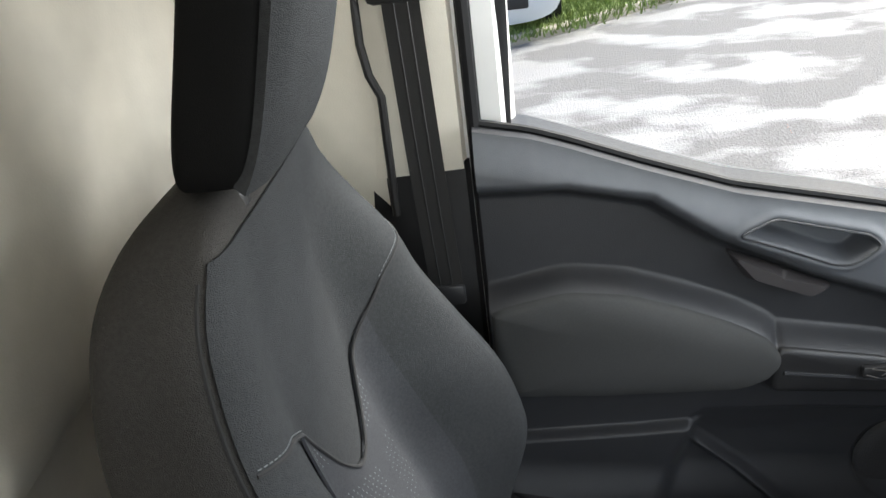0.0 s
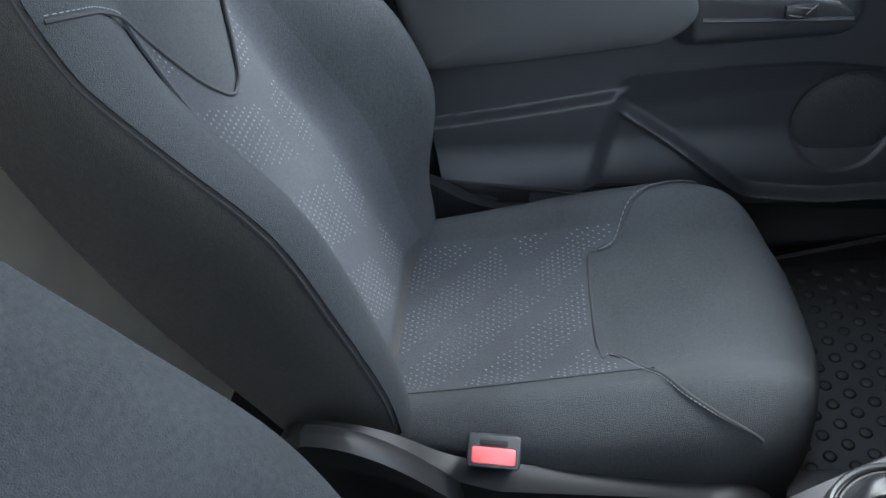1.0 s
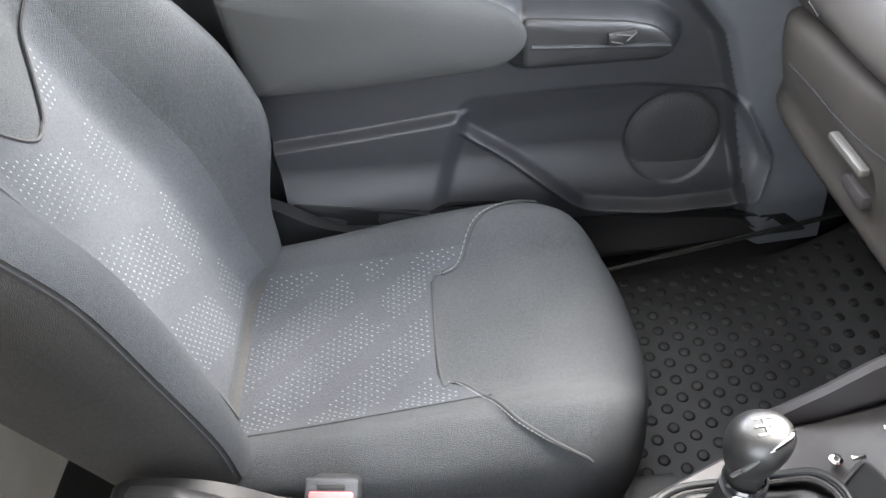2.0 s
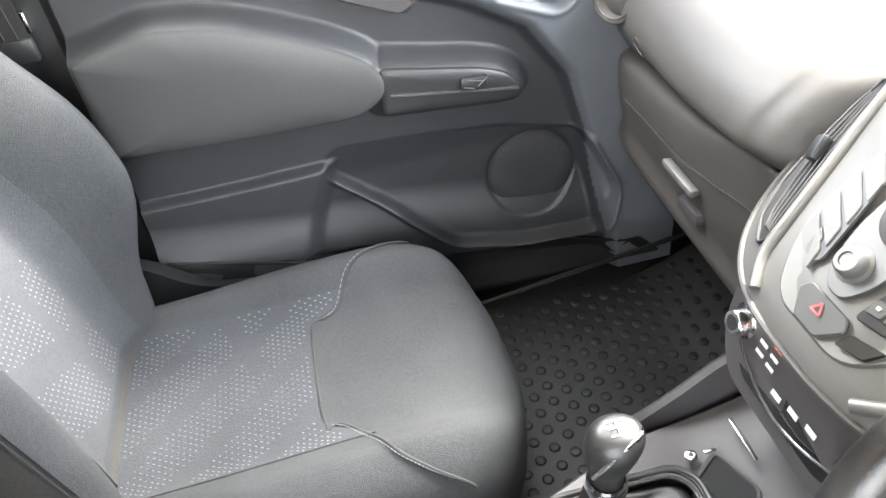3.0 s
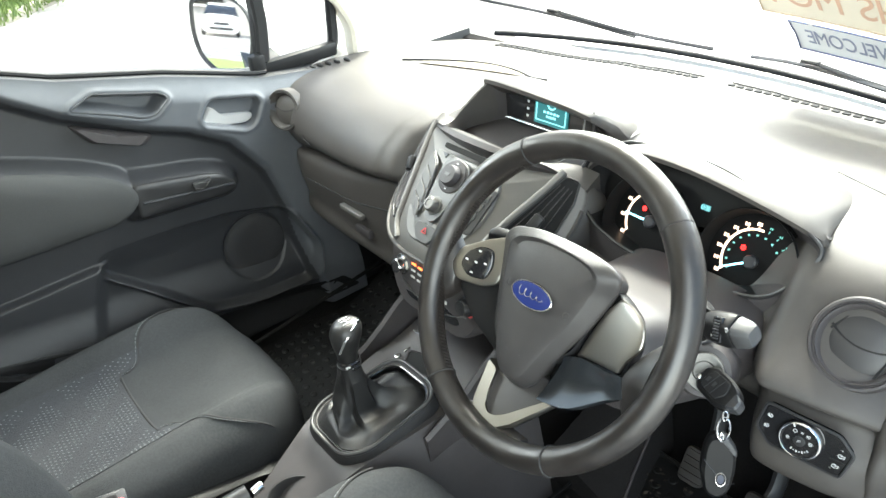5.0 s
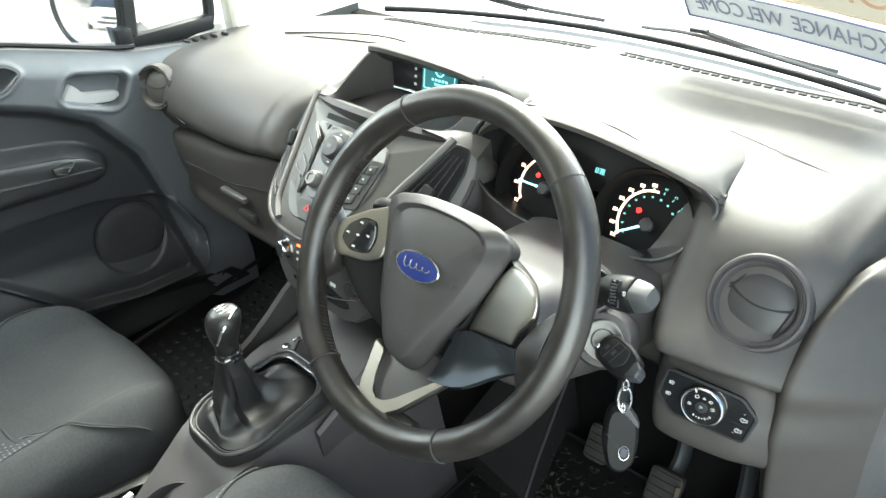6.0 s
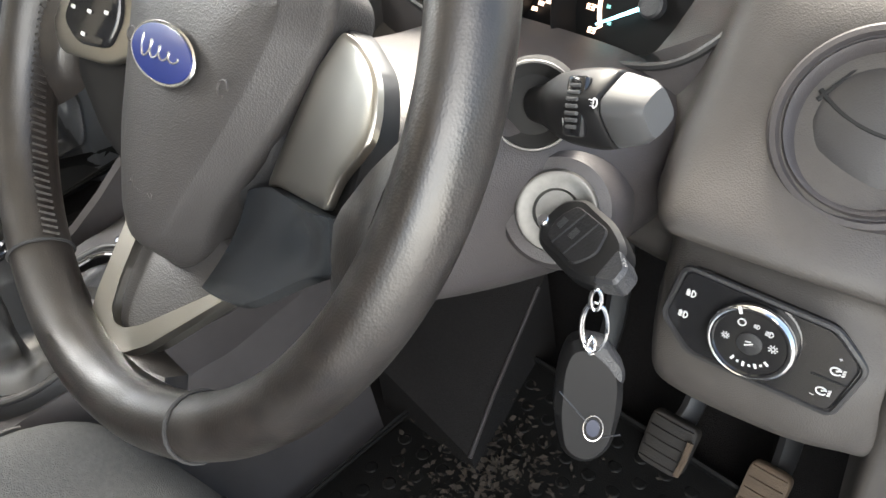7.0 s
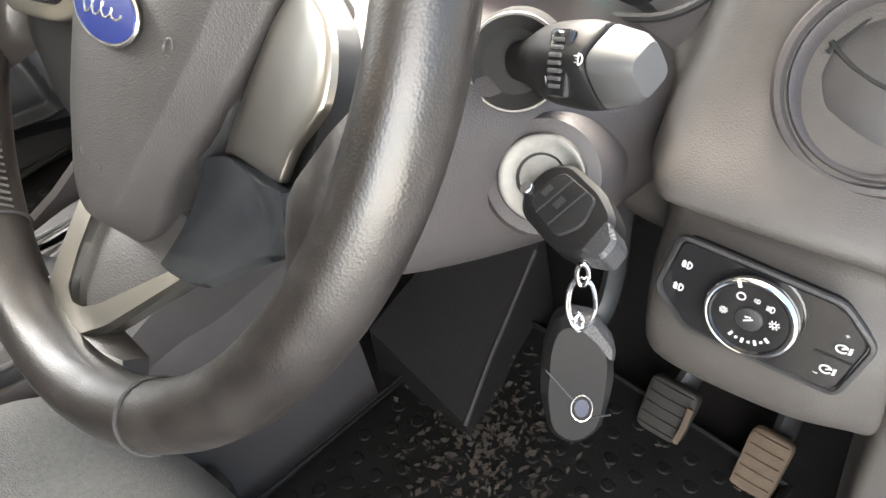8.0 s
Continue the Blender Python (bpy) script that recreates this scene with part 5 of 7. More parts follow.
for r in range(4):
    for q in range(3):
        a0, b0 = 0.040 + 0.015 * q - 0.004 * r, 0.022 - 0.017 * r + 0.003 * q
        kk = on_stack(r2([(a0, b0), (a0 + 0.0135, b0 + 0.003), (a0 + 0.0125, b0 - 0.011), (a0 - 0.001, b0 - 0.014)], 0.002), 0.004, 0.0066, KEY, "number_key", "grey number key", 0.001)
        part("mark", rbox((0, 0, 0), (0.0035, 0.003, 0.0006), 0.0, SM @ Matrix.Translation(bow(a0 + 0.006, b0 - 0.005, 0.0075))), WHITEPAINT, kk, smooth=False)
on_stack(r2([(0.034, -0.062), (0.062, -0.054), (0.055, -0.070), (0.030, -0.077)], 0.003), 0.004, 0.0064, PIANO, "side_key", "black key", 0.001)
on_stack(r2([(-0.024, -0.056), (0.024, -0.056), (0.030, -0.066), (0.014, -0.086), (-0.014, -0.086), (-0.030, -0.066)], 0.004), 0.004, 0.0062, KEY, "hazard_key", "grey hazard key", 0.0015)
hz = SM @ Matrix.Translation(bow(0, -0.068, 0.0071))
for a in range(3):
    t0, t1 = 2 * math.pi * a / 3 + math.pi / 2, 2 * math.pi * (a + 1) / 3 + math.pi / 2
    part("hazard_triangle", tube([hz @ Vector((0.006 * math.cos(t), 0.006 * math.sin(t), 0)) for t in (t0, t1)], 0.0009, 5), RED, stack, "red triangle mark")
on_stack(r2([(-0.062, -0.020), (-0.050, -0.026), (-0.045, -0.046), (-0.056, -0.044)], 0.003), 0.003, 0.0064, KEY, "eject_key", "", 0.001)
for a, b in ((-0.044, 0.062), (0.050, 0.052)):
    on_stack(r2([(a - 0.008, b), (a + 0.008, b), (a + 0.004, b - 0.009)], 0.002), 0.003, 0.0062, DARK, "arrow_key", "small dark arrow key", 0.0008)


def knob(a, b, prof, mat, name, lab, parent=stack, z=0.003, n=40):
    return part(name, lathe(prof, n, SM @ Matrix.Translation(bow(a, b, z))), mat, parent, lab)


wellk = on_stack(r2([(-0.036, 0.052), (-0.012, 0.062), (0.024, 0.055), (0.034, 0.03), (0.022, 0.0), (0.018, -0.03), (0.006, -0.052), (-0.016, -0.050), (-0.028, -0.03), (-0.036, 0.0)], 0.012), 0.003, 0.0056, KEY, "knob_plate", "grey plate round the knobs", 0.001)
k1 = knob(0.0, 0.030, [(0.028, 0.0), (0.028, 0.004), (0.026, 0.005), (0.018, 0.0055), (0.017, 0.013), (0.015, 0.016), (0.0, 0.0165)], PLASTIC, "menu_knob", "ridged grey menu knob")
for k in range(4):
    a = k * math.pi / 2
    part("arrow", rbox((0, 0, 0), (0.004, 0.002, 0.0008), 0, SM @ Matrix.Translation(bow(0.022 * math.cos(a), 0.030 + 0.022 * math.sin(a), 0.0086))), WHITEPAINT, k1, smooth=False)
part("ok_mark", rbox((0, 0, 0), (0.010, 0.005, 0.0006), 0, SM @ Matrix.Translation(bow(0, 0.030, 0.0200))), KEY, k1, smooth=False)
k2 = knob(-0.008, -0.024, [(0.016, 0.0), (0.016, 0.003), (0.0125, 0.004), (0.012, 0.014), (0.010, 0.0165), (0.0065, 0.0165), (0.006, 0.015), (0.0, 0.015)], SILVER, "volume_knob", "silver volume knob")

# air vents let into the fascia's flanks
VENT = [(0.114, -0.074), (0.144, -0.058), (0.170, -0.022), (0.184, 0.024), (0.187, 0.075), (0.181, 0.108), (0.162, 0.106), (0.146, 0.060), (0.128, 0.012), (0.112, -0.034), (0.105, -0.062)]
for sg in (-1, 1):
    vo = r2([(sg * p[0], p[1]) for p in VENT], 0.006)
    if sg > 0:
        vo = vo[::-1]
    band = cat([(sg * p[0], p[1]) for p in ((0.070, -0.100), (0.094, -0.074), (0.106, -0.036), (0.122, 0.012), (0.140, 0.060), (0.157, 0.112))], 8)
    part("vent_band", tube([SM @ Vector(bow(p[0], p[1], 0.0012)) for p in band], 0.0062, 10), SILVER, stack, "satin silver band beside the vent")
    vent = on_stack(vo, 0.006, 0.0015, BLACK, "centre_vent", "black louvred air vent", 0.0008)
    part("vent_frame", tube([SM @ Vector(bow(p[0], p[1], 0.002)) for p in vo], 0.0018, 8, True), DARK, vent, "black vent edge")
    for k in range(4):
        f0 = 0.20 + 0.20 * k
        pts = []
        for t in np.linspace(0.06, 0.94, 12):
            ao = np.interp(t, [0, 0.15, 0.55, 0.95, 1], [0.116, 0.144, 0.180, 0.184, 0.180])
            ai = np.interp(t, [0, 0.15, 0.55, 0.95, 1], [0.108, 0.110, 0.131, 0.156, 0.162])
            b0 = np.interp(t, [0, 1], [-0.068, 0.102])
            pts.append(SM @ Vector(bow(sg * (ai + (ao - ai) * f0), b0, 0.003)))
        part("louvre", tube(pts, 0.0016, 6, flat=0.6), PLASTIC, vent, "grey slat")
    tabp = bow(sg * 0.158, 0.024, 0.008)
    part("vent_tab", rbox((0, 0, 0), (0.017, 0.026, 0.012), 0.003, SM @ Matrix.Translation(tabp) @ pose(0, 0, 0, 0, sg * 28, -sg * 18)), DARK, vent, "black adjuster tab")

# tray, its flanks and the hooded display above the fascia
part("tray", sheet(lambda u, v: (-0.150 + 0.310 * u, 0.222 + 0.045 * (2 * u - 1) ** 2 + (0.165 - 0.045 * (2 * u - 1) ** 2) * v, 1.070 - 0.038 * sm(0.0, 0.14, v) - 0.022 * (2 * u - 1) ** 2 * (1 - v)), 28, 16, 0.01), PLASTIC, stack, "dark tray below the display", angle=70)
for sg in (-1, 1):
    mx = lambda p: Vector((0.008 + sg * p[0], p[1], p[2]))
    oe = cat([(0.192, 0.268, 1.026), (0.190, 0.305, 1.046), (0.178, 0.345, 1.062), (0.160, 0.378, 1.064), (0.138, 0.405, 1.040)], 6)
    ie = cat([(0.112, 0.240, 1.060), (0.128, 0.272, 1.052), (0.134, 0.305, 1.064), (0.124, 0.335, 1.088), (0.110, 0.352, 1.106)], 6)
    lo = cat([(0.108, 0.250, 1.030), (0.122, 0.280, 1.028), (0.126, 0.310, 1.028), (0.118, 0.345, 1.028), (0.106, 0.372, 1.028)], 6)
    rows = []
    for o, i2, l in zip(oe, ie, lo):
        o = (o[0], o[1], min(o[2], dash_z(0.008 + sg * o[0], o[1]) + 0.002) if o[1] > 0.30 else o[2])
        o, i2, l = mx(o), mx(i2), mx(l)
        rows.append([o + Vector((0, 0, -0.04)), o, o.lerp(i2, 0.35) + Vector((0, 0, 0.006)), o.lerp(i2, 0.7) + Vector((0, 0, 0.005)), i2 + Vector((sg * 0.004, 0, 0.001)), i2, i2.lerp(l, 0.3), l])
    part("flank", loft(rows, closed=False), PLASTIC_UP, stack, "smooth charcoal flank beside the tray", angle=50)
hoodpts = cat([(-0.128, 0.372, 1.086), (-0.120, 0.352, 1.103), (-0.100, 0.340, 1.113), (-0.05, 0.326, 1.122), (0.03, 0.318, 1.125), (0.10, 0.325, 1.118), (0.140, 0.334, 1.108), (0.152, 0.345, 1.098), (0.158, 0.365, 1.082)], 6)
rings = []
for p in hoodpts:
    p = Vector(p)
    q = max(0.0, 1 - abs((p.x - 0.015) / 0.150) ** 3)
    bx, by = p.x * (1.0 + 0.12 * q), p.y + 0.035 + 0.17 * q
    B = Vector((bx, by, dash_z(bx, by) - 0.004))
    up = max(0.0, p.z - B.z)
    rings.append([p + Vector((0, 0.012, -0.014)), p + Vector((0, 0.0, -0.007)), p, p + Vector((0, 0.008, 0.003)), p.lerp(B, 0.35) + Vector((0, 0, 0.25 * up)), p.lerp(B, 0.7) + Vector((0, 0, 0.14 * up)), B, B + Vector((0, 0, -0.012)), p.lerp(B, 0.4) + Vector((0, 0, -0.020))])
part("display_hood", loft(rings), PLASTIC_UP, stack, "moulded hood over the display", angle=55)
part("display_recess", sheet(lambda u, v: (-0.112 + 0.252 * u, 0.392 - 0.045 * abs(2 * u - 1) ** 5, 1.022 + 0.088 * v), 24, 4, 0.004), PLASTIC, stack, "dark back of the display recess")
SCR = facing((0.022, 0.372, 1.078), (0.02, -0.985, 0.17))
part("display_bezel", plate(r2([(-0.110, 0.018), (-0.085, 0.032), (0.080, 0.032), (0.105, 0.018), (0.098, -0.042), (-0.100, -0.042)], 0.010), 0.012, SCR, 0.002), PIANO, stack, "gloss black display surround")
disp = part("display", plate(r2([(-0.039, 0.031), (0.037, 0.031), (0.037, -0.028), (-0.039, -0.028)], 0.002), 0.002, SCR @ Matrix.Translation((0.008, 0, 0.003)), 0.0003), glow("lit_display_dark", (0.015, 0.09, 0.10), 0.4), stack, "lit teal screen")
CYAN = glow("lit_cyan", (0.30, 0.80, 0.86), 0.55)
ORANGE = glow("lit_orange", (1.0, 0.16, 0.04), 1.2)
for x0, y0, w, h in ((0.007, 0.028, 0.066, 0.0012), (0.007, -0.022, 0.066, 0.0012), (-0.026, 0.003, 0.0012, 0.050), (0.040, 0.003, 0.0012, 0.050)):
    part("frame_line", rbox((0, 0, 0), (w, h, 0.0006), 0, SCR @ Matrix.Translation((x0, y0, 0.0034))), CYAN, disp, smooth=False)
part("car_symbol", tube([SCR @ Vector((0.008 + 0.010 * math.cos(t), 0.012 + 0.011 * math.sin(t), 0.0036)) for t in np.linspace(0, 6.28, 24)], 0.0013, 5), CYAN, disp)
part("car_symbol", rbox((0, 0, 0), (0.010, 0.010, 0.0006), 0, SCR @ Matrix.Translation((0.008, 0.011, 0.0036))), CYAN, disp, smooth=False)
for w, y0 in ((0.030, -0.006), (0.018, -0.013)):
    for k in range(5):
        part("caption_bar", rbox((0, 0, 0), (w / 6.5, 0.0035, 0.0005), 0, SCR @ Matrix.Translation((0.008 + w * (k / 4 - 0.5), y0, 0.0036))), CYAN, disp, smooth=False)
for k, (mt) in enumerate((WHITEPAINT, ORANGE, WHITEPAINT, WHITEPAINT, WHITEPAINT)):
    part("lamp", rbox((0, 0, 0), (0.005, 0.004, 0.0006), 0, SCR @ Matrix.Translation((-0.048, 0.028 - 0.0125 * k, 0.0012))), mt, stack, "small indicator", smooth=False)
part("lamp", rbox((0, 0, 0), (0.010, 0.003, 0.0006), 0, SCR @ Matrix.Translation((0.068, -0.028, 0.0012))), ORANGE, stack, "orange indicator", smooth=False)
part("bezel_strip", tube([SCR @ Vector((-0.10 + 0.2 * t, -0.036, 0.002)) for t in np.linspace(0, 1, 8)], 0.0014, 5), BRIGHT, stack, "thin bright line")

# heater panel below
heat = thing("heater_panel", (0, 0.11, 0.80), "gloss black heater control panel with round knobs", "heater panel")
HM = facing((0.0, 0.105, 0.838), (0, -0.97, 0.24))
part("surround", loft([[HM @ Vector((p[0] * k, p[1] * k, z)) for p in r2([(-0.125, 0.060), (0.125, 0.060), (0.118, -0.02), (0.085, -0.062), (-0.085, -0.062), (-0.118, -0.02)], 0.03)] for k, z in ((1.06, -0.16), (1.04, -0.012), (1.0, -0.004), (0.2, -0.004))]), PLASTIC, heat, "charcoal surround")
part("panel", plate(r2([(-0.108, 0.032), (0.108, 0.032), (0.104, -0.012), (0.070, -0.045), (-0.070, -0.045), (-0.104, -0.012)], 0.014), 0.006, HM @ Matrix.Translation((0, 0, 0.001)), 0.002, lambda a, b, c: (a, b, c - 0.9 * a * a)), PIANO, heat, "gloss black panel")
for sg in (-1, 1):
    kn = part("heater_knob", lathe([(0.018, 0.0), (0.0175, 0.004), (0.014, 0.006), (0.0135, 0.017), (0.012, 0.019), (0.008, 0.0185), (0.0, 0.018)], 36, HM @ Matrix.Translation((sg * 0.090, 0.005, -0.006))), CHROME if sg < 0 else DARK, heat, "ridged knob with bright edge")
    part("knob_cap", lathe([(0, 0.0195), (0.008, 0.0192), (0.0085, 0.018)], 24, HM @ Matrix.Translation((sg * 0.090, 0.005, -0.006))), DARK, kn)
    part("knob_ring", tube([HM @ Vector((sg * 0.090 + 0.0185 * math.cos(a), 0.005 + 0.0185 * math.sin(a), -0.004)) for a in (np.linspace(-1.2, 1.4, 20) if sg > 0 else np.linspace(1.8, 4.4, 20))], 0.0018, 6), RED if sg > 0 else BRIGHT, kn, "coloured scale arc")
for k in range(6):
    a, b = -0.055 + 0.020 * (k % 2), 0.020 - 0.012 * (k // 2)
    part("heater_mark", rbox((0, 0, 0), (0.012, 0.004, 0.0006), 0, HM @ Matrix.Translation((a, b, 0.0005 - 0.9 * a * a + 0.001))), (ORANGE if k in (0, 1) else WHITEPAINT), heat, "small marking", smooth=False)
for k in range(3):
    part("heater_mark", rbox((0, 0, 0), (0.014, 0.006, 0.0006), 0, HM @ Matrix.Translation((-0.012 + 0.025 * k, -0.018 + 0.004 * k, 0.0015))), WHITEPAINT, heat, "small marking", smooth=False)
part("bright_line", tube([HM @ Vector((-0.098 + 0.196 * t, -0.014 - 0.024 * math.sin(math.pi * t), 0.002 - 0.9 * (-0.098 + 0.196 * t) ** 2)) for t in np.linspace(0.03, 0.97, 24)], 0.0014, 5), BRIGHT, heat, "thin bright arc")

# ---- instrument cluster ----
clu = thing("instrument_cluster", (0.378, 0.31, 0.95), "hooded instrument cluster with two lit dials", "instrument cluster")
CM = facing((0.376, 0.303, 1.012), (0.0, -0.90, 0.435))
oval = r2([(-0.205, 0.012), (-0.192, 0.050), (-0.140, 0.084), (-0.06, 0.094), (0.02, 0.089), (0.09, 0.072), (0.145, 0.051), (0.173, 0.036), (0.157, -0.008), (0.126, -0.044), (0.06, -0.059), (0.0, -0.062), (-0.09, -0.060), (-0.150, -0.045), (-0.190, -0.015)], 0.022, 6)


def inset(p, k):
    """The outline drawn in towards the dials: far at the right-hand side, little at the top."""
    cx = 0.74 if p[0] > 0 else 0.88
    return (p[0] * (1 + (cx - 1) * k), p[1] * (1 - 0.06 * k))


part("cluster_well", loft([[CM @ Vector((*inset(p, k), z)) for p in oval] for k, z in ((-0.06, 0.026), (-0.03, 0.031), (0.0, 0.031), (0.04, 0.028), (0.5, 0.012), (1.0, -0.006))] + [[CM @ Vector((p[0] * 0.05, p[1] * 0.05, -0.006)) for p in oval]], cap=False), STALK, clu, "black cluster well", angle=50)
sidep = [p for p in oval if p[0] > 0.118]
sidep = sorted(sidep, key=lambda p: p[1])
part("well_side", loft([[CM @ Vector((*inset(p, k), z + 0.0015)) for p in sidep] for k, z in ((0.05, 0.0275), (0.2, 0.022), (0.5, 0.012), (0.93, -0.003))], closed=False), PLASTIC, clu, "grey inner side wall", angle=60)
part("cluster_rim", tube([CM @ Vector((p[0] * 1.005, p[1] * 1.005, 0.0305)) for p in oval], 0.0030, 8, True), DARK, clu, "black rim")
fe = cat([(0.176, 0.292, 1.030), (0.188, 0.290, 1.062), (0.225, 0.288, 1.088), (0.285, 0.286, 1.106), (0.366, 0.286, 1.106), (0.447, 0.288, 1.094), (0.508, 0.293, 1.079), (0.538, 0.298, 1.067), (0.546, 0.304, 1.063)], 7)
be = cat([(0.180, 0.310), (0.196, 0.335), (0.228, 0.390), (0.285, 0.450), (0.366, 0.470), (0.447, 0.468), (0.508, 0.440), (0.535, 0.375), (0.546, 0.312)], 7)
be = [(q[0], q[1], dash_z(q[0], q[1]) - 0.003) for q in be]
rings = []
for p, b in zip(fe, be):
    p, b = Vector(p), Vector(b)
    b = p.lerp(b, 0.12 + 0.88 * sm(0.548, 0.525, p.x))
    m1, m2 = p.lerp(b, 0.30), p.lerp(b, 0.68)
    up = max(0.0, p.z - b.z)
    e = sm(0.548, 0.50, p.x) * sm(0.176, 0.22, p.x)
    rings.append([p + Vector((-0.004 * (1 - e), 0.008 + 0.047 * e, -0.012 - 0.018 * e)), p + Vector((0, 0.006, -0.010)), p + Vector((0, 0.0, -0.006)), p, p + Vector((0, 0.008, 0.0035)), m1 + Vector((0, 0, 0.30 * up + 0.004)), m2 + Vector((0, 0, 0.22 * up + 0.003)), b, b + Vector((-0.02 * (1 - e), -0.01, -0.02))])
part("cluster_hood", loft(rings), PLASTIC_UP, clu, "smooth charcoal hood", angle=55)
lowp = sorted([p for p in oval if p[1] < 0.0], key=lambda p: p[0])
part("cluster_panel", loft([[CM @ Vector((p[0] * kx, p[1] * 1.01 - dy, z)) for p in lowp] for kx, dy, z in ((1.01, 0.001, 0.029), (1.03, 0.010, 0.026), (1.05, 0.045, 0.010), (1.06, 0.10, -0.020))], closed=False), PLASTIC, clu, "charcoal panel under the dials", angle=60)
DIALFACE = material("dial_face", (0.004, 0.004, 0.0042), 0.6, spec=0.12)
WARM = glow("lit_warm_white", (1.0, 0.72, 0.55), 0.9)
TEAL = glow("lit_teal", (0.16, 0.42, 0.38), 0.35)
NEEDLE = glow("lit_blue_needle", (0.30, 0.80, 0.95), 1.6)
REDL = glow("lit_red", (1.0, 0.02, 0.02), 1.6)


def dial(cx, cy, R, a0, a1, nums, needle, lamp, name, lab, inner=True):
    d = part(name, lathe([(R * 1.16, 0.022), (R * 1.13, 0.024), (R * 1.10, 0.020), (R * 1.04, 0.0), (0, 0.0)], 56, CM @ Matrix.Translation((cx, cy, -0.003))), DIALFACE, clu, lab)
    at = lambda a, r, z=-0.0015: CM @ Vector((cx + r * math.cos(a), cy + r * math.sin(a), z))
    part("scale_arc", tube([at(a, R * 0.70) for a in np.linspace(a0, a0 + (a1 - a0) * nums[1], 30)], 0.0016, 5), WARM, d, "lit scale arc")
    for k in range(nums[0]):
        a = a0 + (a1 - a0) * k / (nums[0] - 1)
        lit = k / (nums[0] - 1) <= nums[1]
        if not (lit or inner):
            continue
        f = 1.0 if lit else 0.6
        for s in (-1, 1):
            p = Matrix.Translation((cx + R * 0.82 * math.cos(a) + s * R * 0.030 * f, cy + R * 0.82 * math.sin(a), -0.0015))
            part("numeral", join(*[rbox((0, yy * R, 0), (R * 0.042 * f, R * 0.014 * f, 0.0008), 0, CM @ p) for yy in (-0.028 * f, 0, 0.028 * f)], rbox((s * R * 0.015 * f, 0, 0), (R * 0.014 * f, R * 0.066 * f, 0.0008), 0, CM @ p)), WARM if lit else TEAL, d, "lit numeral bar", smooth=False)
        part("tick", tube([at(a, R * 0.70), at(a, R * 0.755)], 0.0008, 4), WARM if lit else TEAL, d)
        if not inner:
            continue
        p2 = Matrix.Translation((cx + R * 0.58 * math.cos(a), cy + R * 0.58 * math.sin(a), -0.0015))
        part("inner_numeral", rbox((0, 0, 0), (R * 0.045, R * 0.04, 0.0008), 0, CM @ p2), TEAL, d, smooth=False)
    part("needle", tube([at(needle, R * 0.14, 0.004), at(needle, R * 0.70, 0.004)], [0.0015, 0.0009], 6), NEEDLE, d, "lit blue needle")
    part("needle_hub", lathe([(R * 0.15, 0.0), (R * 0.15, 0.006), (R * 0.12, 0.008), (0, 0.008)], 28, CM @ Matrix.Translation((cx, cy, -0.002))), DOORPLASTIC, d, "grey needle hub")
    wr = at(lamp, R * 0.36)
    part("warning_lamp", lathe([(0.0034, 0), (0.0034, 0.0010), (0.0022, 0.0010), (0.0022, 0)], 18, axes(wr, CM.col[0].to_3d(), CM.col[1].to_3d(), CM.col[2].to_3d())), REDL, d, "lit red warning lamp")
    part("warning_symbol", rbox((0, 0, 0), (0.0016, 0.0026, 0.0008), 0, axes(wr, CM.col[0].to_3d(), CM.col[1].to_3d(), CM.col[2].to_3d())), REDL, d, smooth=False)
    return d


dial(-0.080, -0.0150, 0.060, 3.74, 0.10, (8, 0.42), 3.12, 2.40, "rev_counter", "black dial with lit rev scale", False)
dial(0.080, -0.0130, 0.060, 3.70, -0.62, (14, 0.50), 3.67, 2.46, "speedometer", "black dial with lit speed scale")
part("red_zone", tube([CM @ Vector((-0.080 + 0.042 * math.cos(a), -0.015 + 0.042 * math.sin(a), -0.0012)) for a in np.linspace(0.10, -0.35, 10)], 0.0014, 5), REDL, clu, "red end of the rev scale")
for k, x0 in enumerate((-0.016, -0.0095, -0.003)):
    D0 = CM @ Matrix.Translation((x0 * 0.8 + 0.001, 0.031, -0.004)) @ Matrix.Diagonal((0.75, 0.75, 1, 1))
    segs = [rbox((0, y0, 0), (0.0040, 0.0009, 0.0006), 0, D0) for y0 in ((-0.004, 0.004) if k == 0 else (-0.004, 0.0, 0.004))] + [rbox((s * 0.0022, 0, 0), (0.0009, 0.008, 0.0006), 0, D0) for s in ((-1, 1) if k == 0 else ((1,) if k == 1 else (-1,)))]
    part("trip_digit", join(*segs), CYAN, clu, "lit digit bars", smooth=False)
for a in np.linspace(0.4, 2.7, 6):
    part("fuel_bar", rbox((0, 0, 0), (0.005, 0.003, 0.0006), 0, CM @ Matrix.Translation((-0.002 + 0.016 * math.cos(a), -0.042 + 0.014 * math.sin(a), -0.003))), WARM, clu, "lit gauge bar", smooth=False)

